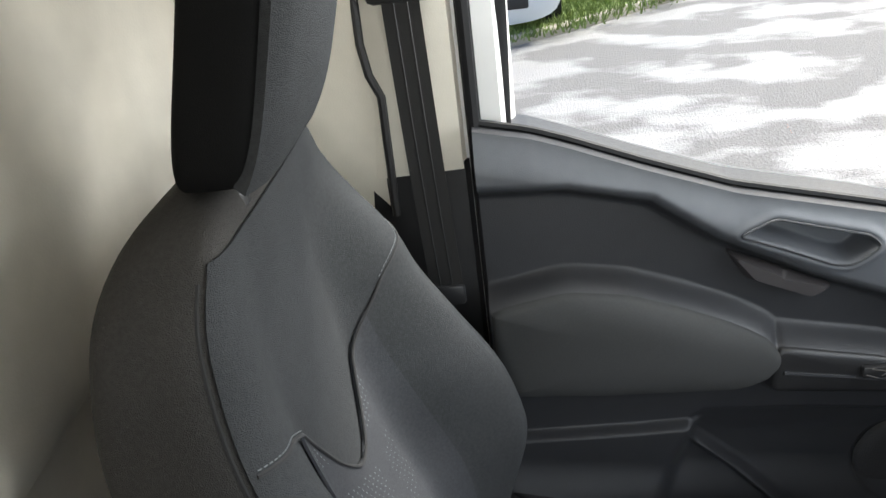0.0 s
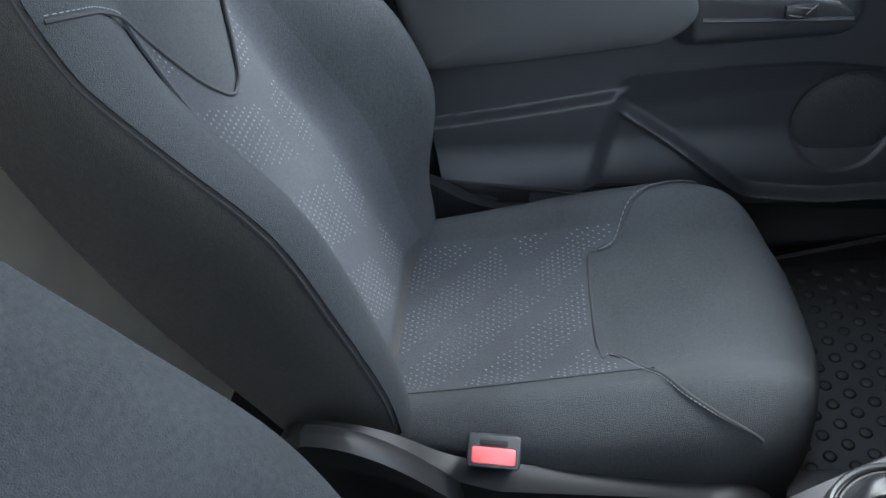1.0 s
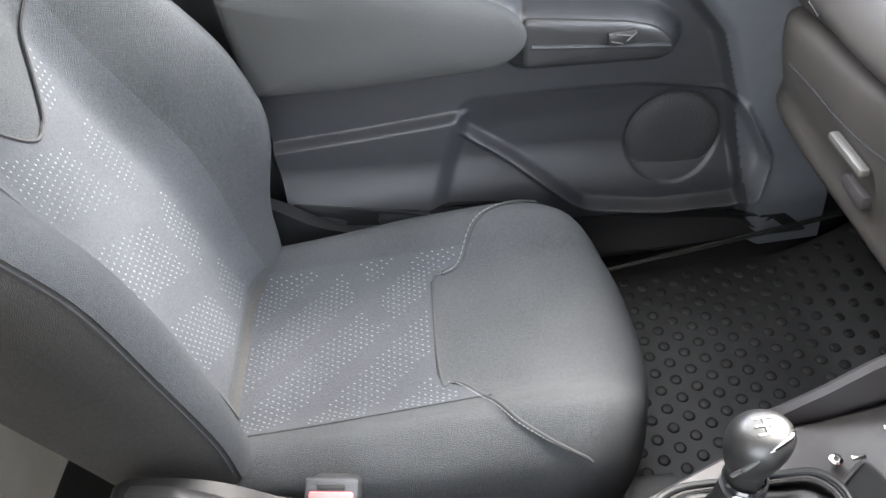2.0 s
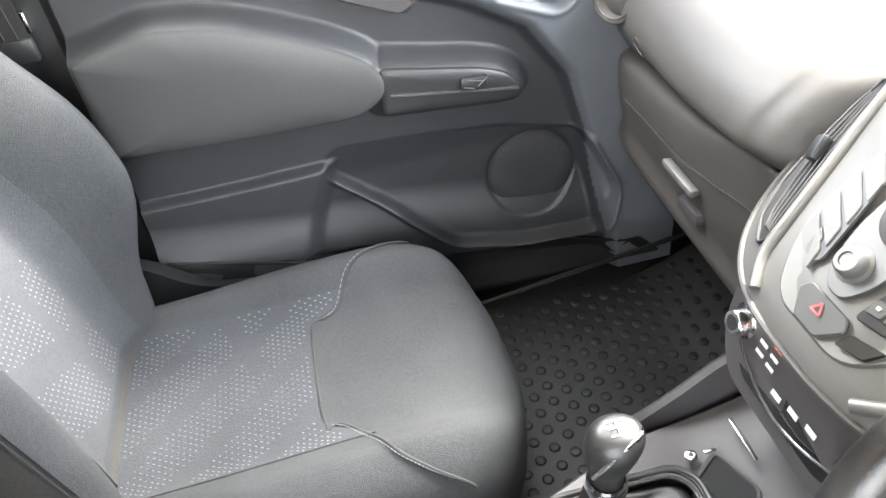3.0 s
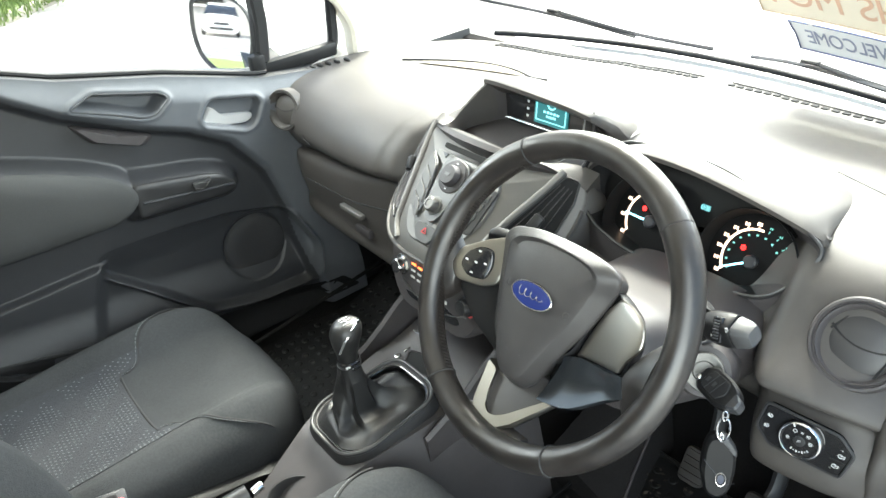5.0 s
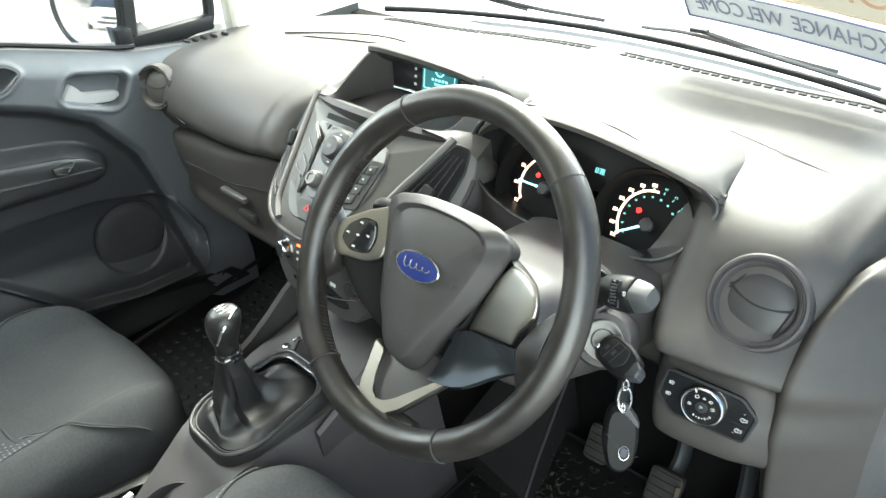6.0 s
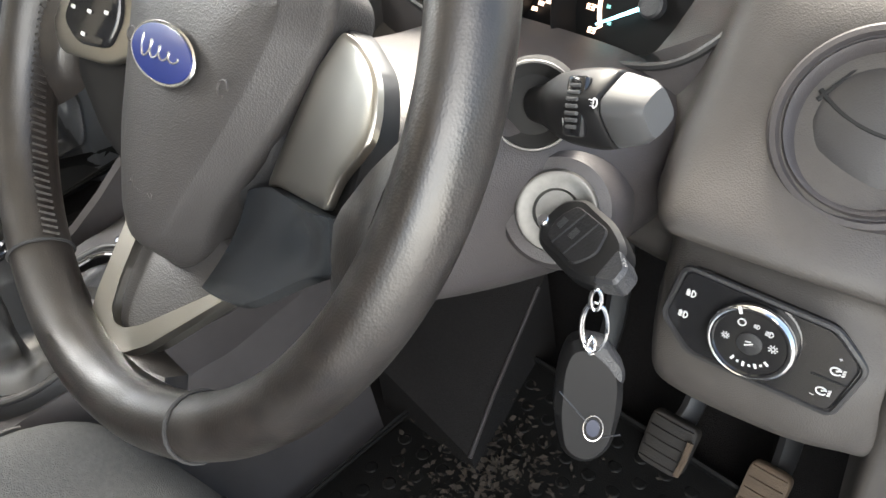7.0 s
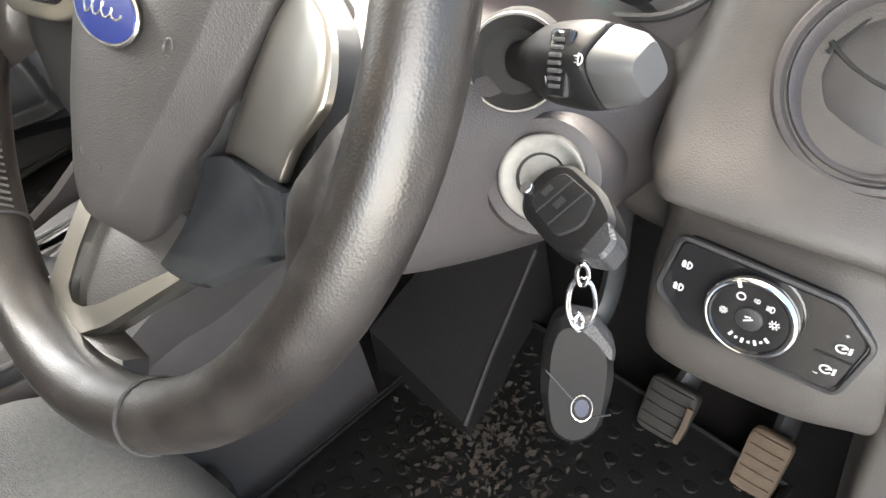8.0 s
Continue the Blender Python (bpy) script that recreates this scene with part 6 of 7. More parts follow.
# ---- light switch panel ----
lsw = thing("light_switch", (0.617, 0.18, 0.87), "gloss black light switch panel with bright-ringed rotary knob", "light switch")
LM = facing((0.6185, 0.164, 0.8985), (0.13, -0.95, 0.28)) @ pose(0, 0, 0, 0, 0, -2) @ Matrix.Diagonal((0.88, 0.82, 0.85, 1))
part("panel", plate(r2([(-0.050, 0.0285), (0.040, 0.0270), (0.060, 0.010), (0.053, -0.028), (-0.034, -0.0295), (-0.056, -0.010)], 0.006), 0.012, LM, 0.0015), PIANO, lsw, "gloss black panel")
part("panel_edge", tube([LM @ Vector((p[0], p[1], -0.001)) for p in r2([(-0.0515, 0.030), (0.041, 0.0285), (0.0625, 0.010), (0.0545, -0.0295), (-0.035, -0.031), (-0.0575, -0.010)], 0.006)], 0.0018, 6, True), DARK, lsw, "black edge")
rot = part("rotary_knob", lathe([(0.0262, 0.0), (0.0262, 0.006), (0.0255, 0.0085), (0.0245, 0.0095), (0.0225, 0.0095), (0.0215, 0.0085), (0.0, 0.0085)], 56, LM), PIANO, lsw, "black rotary knob")
part("bright_ring", lathe([(0.0264, 0.0040), (0.0268, 0.0065), (0.0258, 0.0088), (0.0245, 0.0098), (0.0236, 0.0096)], 64, LM), CHROME, rot, "chrome ring")
part("centre_cap", lathe([(0.0075, 0.0085), (0.0075, 0.0098), (0.006, 0.0102), (0.0, 0.0102)], 28, LM), DARK, rot)


def glyph(M, kind, s, parent, mat=WHITEPAINT):
    """Small printed lamp symbols."""
    T = lambda pts: tube([M @ Vector((a * s, b * s, 0)) for a, b in pts], s * 0.09, 4)
    arcD = [(0.5 * math.cos(t), 0.5 * math.sin(t)) for t in np.linspace(-1.57, 1.57, 9)]
    if kind == "fog":
        bms = [T(arcD + [(0, 0.5), (0, -0.5)])] + [T([(-0.75, y), (-0.2, y - 0.1)]) for y in (-0.3, 0.0, 0.3)] + [T([(-0.5, -0.5), (-0.45, 0.0), (-0.5, 0.5)])]
    elif kind == "sun":
        bms = [T([(0.3 * math.cos(t), 0.3 * math.sin(t)) for t in np.linspace(0, 6.28, 11)])] + [T([(0.45 * math.cos(t), 0.45 * math.sin(t)), (0.7 * math.cos(t), 0.7 * math.sin(t))]) for t in np.arange(8) * math.pi / 4]
    elif kind == "lamp":
        bms = [T(arcD + [(0, 0.5), (0, -0.5)])] + [T([(-0.7, y), (-0.15, y)]) for y in (-0.3, 0.0, 0.3)]
    elif kind == "dim":
        bms = [T([(0.55 * math.cos(t), 0.45 * math.sin(t)) for t in np.linspace(0.4, 5.9, 14)]), T([(0, 0), (0.5, 0.35)])] + [T([(0.65, y), (0.95, y + 0.15)]) for y in (-0.3, 0.0, 0.3)]
    elif kind == "ring":
        bms = [T([(0.5 * math.cos(t), 0.5 * math.sin(t)) for t in np.linspace(0, 6.28, 14)])]
    elif kind == "plus":
        bms = [T([(-0.5, 0), (0.5, 0)]), T([(0, -0.5), (0, 0.5)])]
    elif kind == "minus":
        bms = [T([(-0.5, 0), (0.5, 0)])]
    else:
        bms = [T([(-0.5, -0.3), (0.5, 0.3)]), T([(-0.5, 0.3), (0.2, 0.5)])]
    return part("symbol", join(*bms), mat, parent, "white printed symbol", smooth=False)


L = lambda a, b, z=0.0006: LM @ Matrix.Translation((a, b, z))
glyph(L(-0.043, 0.013), "fog", 0.0048, lsw)
glyph(L(-0.044, -0.004), "fog", 0.0048, lsw)
glyph(L(0.048, 0.002), "dim", 0.0055, lsw)
glyph(L(0.045, -0.015), "dim", 0.0055, lsw)
glyph(L(0.048, 0.011), "plus", 0.0022, lsw)
glyph(L(0.041, -0.020), "minus", 0.0025, lsw)
part("divider", tube([L(0.036, -0.006, 0.0004) @ Vector((0, 0, 0)), L(0.056, -0.0055, 0.0004) @ Vector((0, 0, 0))], 0.0006, 4), BLACK, lsw)
glyph(L(-0.008, 0.0125, 0.0089), "ring", 0.0046, rot)
glyph(L(0.001, 0.0135, 0.0089), "lamp", 0.0028, rot)
glyph(L(0.009, 0.0120, 0.0089), "lamp", 0.0038, rot)
glyph(L(0.0135, 0.003, 0.0089), "sun", 0.0042, rot)
glyph(L(-0.0145, -0.001, 0.0089), "sun", 0.0036, rot)
glyph(L(0.0, 0.0, 0.0104), "other", 0.0045, rot)
for k, a in enumerate(np.linspace(-2.0, -0.6, 7)):
    part("scale_mark", rbox((0, 0, 0), (0.0016, 0.0032 if k % 2 == 0 else 0.0014, 0.0005), 0, L(0.0155 * math.cos(a), 0.0155 * math.sin(a), 0.0090) @ pose(0, 0, 0, 0, 0, math.degrees(a) + 90)), WHITEPAINT, rot, "white scale mark", smooth=False)
part("pointer", rbox((0, 0, 0), (0.002, 0.005, 0.0006), 0, L(-0.011, 0.0205, 0.0098) @ pose(0, 0, 0, 0, 0, 28)), WHITEPAINT, rot, "white pointer", smooth=False)


# ---- steering wheel ----
WO = Vector((0.364, 0.003, 1.050))
WM = axes(WO, (1, 0, 0), (0, 0.560, 0.8285), (0, -0.8285, 0.560))
RO = Vector((0.008, 0.004, -0.004))
whl = thing("steering_wheel", (0.36, 0.05, 1.0), "worn black leather steering wheel with satin silver spokes", "steering wheel")
R0 = 0.180
def rim_bm():
    rings = []
    n, k = 120, 20
    for i in range(n):
        a = 2 * math.pi * i / n
        # thumb grips swell at ten and two
        sw = 0.0015 * (math.exp(-((a - 0.70) / 0.22) ** 2) + math.exp(-((a - 2.44) / 0.22) ** 2))
        ring = []
        for j in range(k):
            b = 2 * math.pi * j / k
            r, z = (0.0162 + sw) * math.cos(b), (0.0185 + sw) * math.sin(b)
            ring.append(WM @ (RO + Vector(((R0 + r) * math.cos(a), (R0 + r) * math.sin(a), 0.002 + z))))
        rings.append(ring)
    bm = bmesh.new()
    V = [[bm.verts.new(p) for p in r] for r in rings]
    for i in range(n):
        for j in range(k):
            bm.faces.new((V[i][j], V[(i + 1) % n][j], V[(i + 1) % n][(j + 1) % k], V[i][(j + 1) % k]))
    return bm
part("rim", rim_bm(), LEATHER, whl, "worn black leather rim")
for a in (47, 123, 237, 301.5):
    a = radians(a)
    part("rim_seam", tube([WM @ (RO + Vector(((R0 + 0.0166 * math.cos(b)) * math.cos(a), (R0 + 0.0166 * math.cos(b)) * math.sin(a), 0.002 + 0.0190 * math.sin(b)))) for b in np.linspace(0, 2 * math.pi, 25)], 0.0012, 5), SEAM, whl, "leather joint")
for i in range(70):
    a = radians(125 + 110 * i / 69)
    r = R0 - 0.0164
    part("rim_stitch", tube([WM @ (RO + Vector((r * math.cos(a), r * math.sin(a), 0.006))), WM @ (RO + Vector((r * math.cos(a + 0.012), r * math.sin(a + 0.012), -0.003)))], 0.0011, 4), LEATHER, whl, smooth=False)
padout = r2([(-0.094, 0.048), (-0.078, 0.066), (-0.040, 0.075), (0.0, 0.077), (0.045, 0.076), (0.078, 0.071), (0.093, 0.061), (0.087, 0.042), (0.070, -0.006), (0.044, -0.056), (0.022, -0.101), (0.008, -0.113), (-0.018, -0.113), (-0.036, -0.100), (-0.062, -0.056), (-0.080, 0.0)], 0.016, 6)
prings = []
for k, z in ((0.82, -0.060), (0.90, -0.034), (0.97, -0.026), (0.985, -0.0230), (0.982, -0.0208), (0.970, -0.0188), (0.94, -0.0166), (0.78, -0.0082), (0.765, -0.0068), (0.745, -0.0060), (0.66, -0.0040), (0.58, -0.0026), (0.45, -0.0010), (0.3, 0.0), (0.04, 0.0)):
    ky = 1 - 0.5 * (1 - k) if k > 0.6 else 0.8 - (0.6 - k) * 1.36
    prings.append([WM @ Vector((p[0] * k, -0.006 * (1 - ky) + p[1] * ky, z - 0.0015 + 0.02 * (p[1] * ky) + 0.010 * sm(0.03, 0.07, p[1] * ky) * (1 if k > 0.74 else 0) - 0.009 * sm(-0.055, -0.11, p[1]) * sm(0.78, 0.95, k))) for p in padout])
part("airbag_pad", loft(prings), PADPLASTIC, whl, "grained charcoal airbag pad", angle=34)
# emblem: a plain blue oval with a bright edge
EM = WM @ Matrix.Translation((-0.004, 0.0020, 0.0010)) @ Matrix.Diagonal((1.22, 1.22, 1.0, 1))
badge = part("emblem", lathe([(1.0, 0.0), (0.97, 0.9), (0.80, 1.0), (0.0, 1.15)], 48, EM @ Matrix.Diagonal((0.0250, 0.0115, 0.0028, 1))), BLUE, whl, "blue enamel oval emblem")
part("emblem_edge", tube([EM @ Vector((0.0252 * math.cos(t), 0.0118 * math.sin(t), 0.0012)) for t in np.linspace(0, 2 * math.pi, 60)[:-1]], 0.0011, 6, True), BRIGHT, badge, "bright oval edge")
part("emblem_mark", tube([EM @ Vector((0.0155 * t - 0.0018 * math.sin(13 * t), (0.0046 - 0.0018 * (t + 1)) * math.cos(13 * t), 0.0032 - 0.0004 * t * t)) for t in np.linspace(-1, 1, 80)], 0.0006, 5), BRIGHT, badge, "bright scroll mark")
for (ax, ay), s in (((-0.004, -0.066), "AIRBAG"),):
    text(s, 0.0075, WM @ Matrix.Translation((ax, ay - 0.003, -0.0032 + 0.02 * ay)), PLASTIC, whl, "lettering", 0.0006)
part("pad_line", tube([WM @ Vector((-0.018 + 0.028 * t, -0.074 , -0.0045 + 0.02 * -0.074)) for t in np.linspace(0, 1, 6)], 0.0006, 4), SILVER, whl)
for (ax, ay) in ((-0.045, 0.003), (0.048, 0.0)):
    part("horn_mark", tube([WM @ Vector((ax + 0.004 * math.cos(t), ay + 0.004 * math.sin(t), -0.0012)) for t in np.linspace(0, 5.2, 12)], 0.0006, 4), PLASTIC, whl, "moulded horn mark")
# spokes: they lie deep beside the pad and climb outwards to the rim
climb = lambda x: float(np.interp(abs(x), (0.050, 0.066, 0.078, 0.090, 0.104, 0.120, 0.138, 0.160), (-0.0340, -0.0300, -0.0265, -0.0225, -0.0175, -0.0120, -0.0075, -0.0050)))
for sg in (1, -1):
    fl = lambda pts: [(sg * p[0], p[1]) for p in pts][::sg]
    part("spoke_bed", domed(r2(fl([(0.040, 0.050), (0.084, 0.044), (0.118, 0.032), (0.132, 0.010), (0.136, -0.036), (0.100, -0.072), (0.045, -0.100), (0.030, -0.090)]), 0.01), 0.018, WM, 0.003, lambda a, b, c: (a, b, c + climb(a) - 0.009)), STALK, whl, "black spoke frame")
    sp = r2(fl([(0.093, 0.0435), (0.113, 0.0415), (0.130, 0.036), (0.139, 0.029), (0.1445, 0.018), (0.146, 0.008), (0.141, -0.002), (0.134, -0.013), (0.132, -0.022), (0.131, -0.027), (0.112, -0.030), (0.087, -0.034), (0.070, -0.037), (0.062, -0.041), (0.066, -0.022), (0.0725, 0.001), (0.0795, 0.024)]), 0.004)
    if sg < 0:
        sp = r2([(-0.150, -0.016), (-0.143, 0.010), (-0.113, 0.033), (-0.080, 0.052), (-0.062, 0.050), (-0.080, 0.018), (-0.080, -0.014), (-0.098, -0.026), (-0.136, -0.030)][::-1], 0.007)
    part("spoke_cover", domed(sp, 0.005, WM, 0.0014, lambda a, b, c: (a, b, c + climb(a) + 0.002 * math.cos(26 * (b - 0.004)))), SPOKESILVER, whl, "satin silver spoke cover")
    if sg > 0:
        up_e = cat([(0.048, -0.047), (0.070, -0.0380), (0.088, -0.0350), (0.112, -0.0310), (0.138, -0.0275)], 4)
        lo_e = cat([(0.036, -0.112), (0.060, -0.106), (0.090, -0.094), (0.126, -0.065), (0.152, -0.046)], 4)
        def web(u, v):
            """The hollow web under the cover, from its lower edge down to the V trim."""
            i = u * (len(up_e) - 1)
            j = min(int(i), len(up_e) - 2)
            p, q = (e[j] + (e[j + 1] - e[j]) * (i - j) for e in (up_e, lo_e))
            z0, z1 = climb(p[0]) - 0.0035, -0.036 + 0.026 * u
            x, y = p[0] + (q[0] - p[0]) * v, p[1] + (q[1] - p[1]) * v
            return WM @ Vector((x, y, z0 + (z1 - z0) * v - 0.005 * math.sin(math.pi * v) * sm(1.0, 0.75, u)))
        part("spoke_lower", sheet(web, 24, 14, 0.006), SPOKE, whl, "glossy blue-black lower spoke", angle=60)
    part("rim_bridge", loft([[WM @ Vector((sg * (0.138 + 0.034 * t), -0.030 + 0.004 * t + dy * (0.015 + 0.042 * t ** 0.7), -0.0185 + 0.0160 * t ** 0.8 + dz)) for dy, dz in ((-1, -0.012), (-0.98, -0.002), (-0.8, 0.004), (-0.4, 0.009), (0, 0.0105), (0.4, 0.009), (0.8, 0.004), (0.98, -0.002), (1, -0.012))] for t in np.linspace(0, 1, 16) ** 1.5]), LEATHER, whl, "black leather spoke root", angle=70)
VO = [(-0.054, -0.100), (-0.043, -0.148), (-0.035, -0.163), (-0.012, -0.1725), (0.012, -0.165), (0.028, -0.151), (0.066, -0.098), (0.052, -0.104), (0.014, -0.146), (0.003, -0.1545), (-0.010, -0.157), (-0.022, -0.151), (-0.030, -0.132), (-0.036, -0.104)]
part("lower_spoke_trim", plate(r2(VO, 0.0045), 0.012, WM @ Matrix.Translation((0, 0, -0.0085)), 0.0035, lambda a, b, c: (a, b, c - 0.32 * (b + 0.166))), SPOKESILVER, whl, "satin silver V-shaped trim")
part("lower_spoke", plate(r2([(-0.044, -0.085), (-0.034, -0.140), (-0.012, -0.162), (0.008, -0.158), (0.040, -0.124), (0.066, -0.085)], 0.01), 0.02, WM @ Matrix.Translation((0, 0, -0.0155)), 0.003, lambda a, b, c: (a, b, c - 0.34 * (b + 0.166))), PADPLASTIC, whl, "charcoal lower spoke")
part("rim_bridge", loft([[WM @ Vector((0.002 + dx * (0.046 + 0.030 * t), -0.168 - 0.012 * t + 0.012 * abs(dx) * (1 - t), -0.016 + 0.012 * t + dz)) for dx, dz in ((-1, -0.012), (-1, 0.002), (-0.5, 0.006), (0, 0.007), (0.5, 0.006), (1, 0.002), (1, -0.012))] for t in np.linspace(0, 1, 6)]), LEATHER, whl, "black leather spoke root")
bp2 = part("button_pad", plate(r2([(-0.098, 0.024), (-0.114, 0.023), (-0.131, 0.008), (-0.134, -0.010), (-0.118, -0.020), (-0.096, -0.016), (-0.092, 0.004)], 0.007), 0.006, WM, 0.0015, lambda a, b, c: (a, b, c + climb(a) + 0.0055)), PIANO, whl, "black button pad")
for a, b in ((-0.113, 0.016), (-0.114, -0.013), (-0.126, 0.000), (-0.101, 0.004), (-0.113, 0.001)):
    part("button_mark", rbox((0, 0, 0), (0.0045, 0.0022, 0.0006), 0, WM @ Matrix.Translation((a, b, climb(a) + 0.0060))), WHITEPAINT, bp2, "white symbol", smooth=False)
part("hub_back", lathe([(0.06, 0.0), (0.07, -0.03), (0.06, -0.07), (0.05, -0.09)], 36, WM @ Matrix.Translation((0, -0.01, -0.03))), DARK, whl, "black hub")

# ---- steering column ----
col = thing("steering_column", (0.37, 0.14, 0.90), "charcoal steering column shroud with stalks and ignition lock", "steering column")
crings = []
for y, w, zt, zb in ((0.050, 0.050, 1.005, 0.900), (0.065, 0.072, 1.018, 0.885), (0.11, 0.088, 1.018, 0.868), (0.155, 0.106, 1.003, 0.862), (0.20, 0.118, 0.99, 0.862), (0.27, 0.120, 0.98, 0.865)):
    crings.append([(0.400 + w * sup(math.cos(a), 3.2), y - 0.10 * (0.93 - ((zt + zb) / 2 + (zt - zb) / 2 * math.sin(a))) * 0, (zt + zb) / 2 + (zt - zb) / 2 * sup(math.sin(a), 3.2)) for a in (2 * math.pi * k / 48 for k in range(48))])
part("shroud", loft([[Vector(p) for p in r] for r in cat([np.array(c) for c in crings], 4)]), PLASTIC, col, "charcoal plastic shroud", angle=50)
IM = facing((0.510, 0.130, 0.952), (0.44, -0.72, 0.53))
part("lock_surround", lathe([(0.042, -0.055), (0.033, -0.006), (0.030, -0.001), (0.022, 0.0)], 40, IM), PLASTIC, col, "raised round boss")
part("lock_ring", lathe([(0.0235, -0.004), (0.0232, 0.002), (0.0222, 0.0040), (0.0208, 0.0043), (0.0190, 0.0036), (0.0130, 0.0036), (0.0115, 0.001), (0.0, 0.001)], 44, IM), LOCKMETAL, col, "worn silver lock ring")
SB, ST = Vector((0.488, 0.143, 1.005)), Vector((0.562, 0.138, 1.028))
d = (ST - SB).normalized()
KM = facing(SB, d, (0, -0.3, 1)) @ Matrix.Diagonal((0.95, 0.95, 0.90, 1))
BM = facing(SB - d * 0.006 + Vector((0.55, -0.72, 0.42)) * 0.009, (0.55, -0.72, 0.42))
part("stalk_boot", lathe([(0.026, -0.03), (0.0245, 0.0), (0.022, 0.003), (0.0205, 0.001), (0.016, -0.004), (0.0, -0.004)], 40, BM), BLACK, col, "black stalk boot")
part("boot_ring", tube([BM @ Vector((0.0232 * math.cos(t), 0.0232 * math.sin(t), 0.003)) for t in np.linspace(0, 2 * math.pi, 40)[:-1]], 0.0008, 5, True), SILVER, col, "pale boot edge")
stalk = part("wiper_stalk", loft([[KM @ Vector((w * sup(math.cos(a), n), h * sup(math.sin(a), n), z)) for a in (2 * math.pi * k / 32 for k in range(32))] for z, w, h, n in ((-0.004, 0.0095, 0.0105, 2), (0.006, 0.0108, 0.0120, 2), (0.014, 0.0138, 0.0155, 2), (0.022, 0.0168, 0.0188, 2.1), (0.030, 0.0180, 0.0202, 2.2), (0.042, 0.0182, 0.0204, 2.5), (0.052, 0.0176, 0.0196, 3.0), (0.060, 0.0164, 0.0178, 3.4), (0.0615, 0.0150, 0.0160, 3.4))]), STALK, col, "black wiper stalk", angle=40)
part("stalk_end", loft([[KM @ Vector((w * sup(math.cos(a), 4), h * sup(math.sin(a), 4), z)) for a in (2 * math.pi * k / 28 for k in range(28))] for z, w, h in ((0.0615, 0.0140, 0.0148), (0.064, 0.0154, 0.0164), (0.080, 0.0130, 0.0132), (0.0855, 0.0100, 0.0100))]), STALKGREY, stalk, "grey end button", angle=40)
# the thumb roller on the face towards the driver
face = Vector((0.30, -0.80, 0.50))
face = (face - d * face.dot(d)).normalized()
FM = axes(SB + d * 0.0410 + face * 0.0182, d, face.cross(d), face)
part("roller_frame", rbox((0, 0, -0.0025), (0.0125, 0.029, 0.006), 0.002, FM), PIANO, stalk, "black roller surround")
for k in range(7):
    part("roller_rib", rbox((0, -0.0099 + 0.0033 * k, 0.0008 - 18 * (-0.0099 + 0.0033 * k) ** 2), (0.0074, 0.0019, 0.004), 0.0006, FM), STALKGREY, stalk, "grey ribbed roller")
glyph(FM @ Matrix.Translation((0.0125, 0.002, 0.0004)), "lamp", 0.0046, stalk)
glyph(FM @ Matrix.Translation((-0.018, 0.005, -0.0045)), "dim", 0.0030, stalk)
glyph(FM @ Matrix.Translation((-0.018, -0.004, -0.0045)), "dim", 0.0030, stalk)
part("stalk_line", tube([FM @ Vector((-0.008, y, -0.0008 - 22 * y * y)) for y in np.linspace(-0.010, 0.010, 9)], 0.0004, 4), WHITEPAINT, stalk)
# left stalk, flat and grey, reaching to the centre
LB, LT = Vector((0.300, 0.130, 1.005)), Vector((0.200, 0.085, 1.030))
dl = (LT - LB).normalized()
QM = facing(LB, dl, (0, -0.3, 1))
ls = part("indicator_stalk", loft([[QM @ Vector((w * sup(math.cos(a), 3), h * sup(math.sin(a), 3), z)) for a in (2 * math.pi * k / 24 for k in range(24))] for z, w, h in ((0.0, 0.012, 0.014), (0.04, 0.014, 0.018), (0.08, 0.012, 0.020), (0.11, 0.010, 0.016), (0.118, 0.006, 0.010))]), STALK, col, "black indicator stalk", angle=50)

# ---- key in the ignition and its hanging fob ----
key = thing("ignition_key", (0.52, 0.12, 0.95), "black folding car key turned in the ignition lock", "car key")
k0, k1e = Vector((0.513, 0.124, 0.954)), Vector((0.569, 0.104, 0.955))
kd = (k1e - k0).normalized()
kf = Vector((0.42, -0.60, 0.68))
kf = (kf - kd * kf.dot(kd)).normalized()
KB = axes(k0, kd, kf.cross(kd), kf) @ Matrix.Diagonal((1.0, 1.02, 1.0, 1))
part("key_body", plate(r2([(0.000, 0.008), (0.010, 0.0175), (0.038, 0.018), (0.056, 0.012), (0.060, 0.0), (0.056, -0.012), (0.038, -0.017), (0.010, -0.0165), (0.000, -0.008)], 0.006), 0.014, KB @ Matrix.Translation((0, 0, 0.006)), 0.003), STALK, key, "black plastic key body")
part("key_panel", plate(r2([(0.013, 0.012), (0.040, 0.013), (0.046, 0.0), (0.040, -0.012), (0.013, -0.011), (0.009, 0.0)], 0.004), 0.003, KB @ Matrix.Translation((0, 0, 0.0072)), 0.0008), RUBBER, key, "rubber button panel")
for kx in (0.020, 0.031):
    part("button_line", tube([KB @ Vector((kx, -0.011, 0.0074)), KB @ Vector((kx + 0.002, 0.012, 0.0074))], 0.0006, 4), DOORPLASTIC, key)
    part("button_symbol", rbox((kx - 0.005, 0.0, 0.0074), (0.004, 0.006, 0.0005), 0.0, KB), DOORPLASTIC, key, "grey worn symbol", smooth=False)
part("key_end", plate(r2([(0.051, 0.011), (0.064, 0.006), (0.066, -0.004), (0.054, -0.011)], 0.003), 0.014, KB @ Matrix.Translation((0, 0, 0.0062)), 0.002), DOORPLASTIC, key, "worn grey key end")
part("release_stud", lathe([(0, 0.003), (0.003, 0.003), (0.0036, 0.002), (0.0036, 0)], 18, KB @ Matrix.Translation((0.005, -0.006, 0.0065))), CHROME, key, "bright stud")
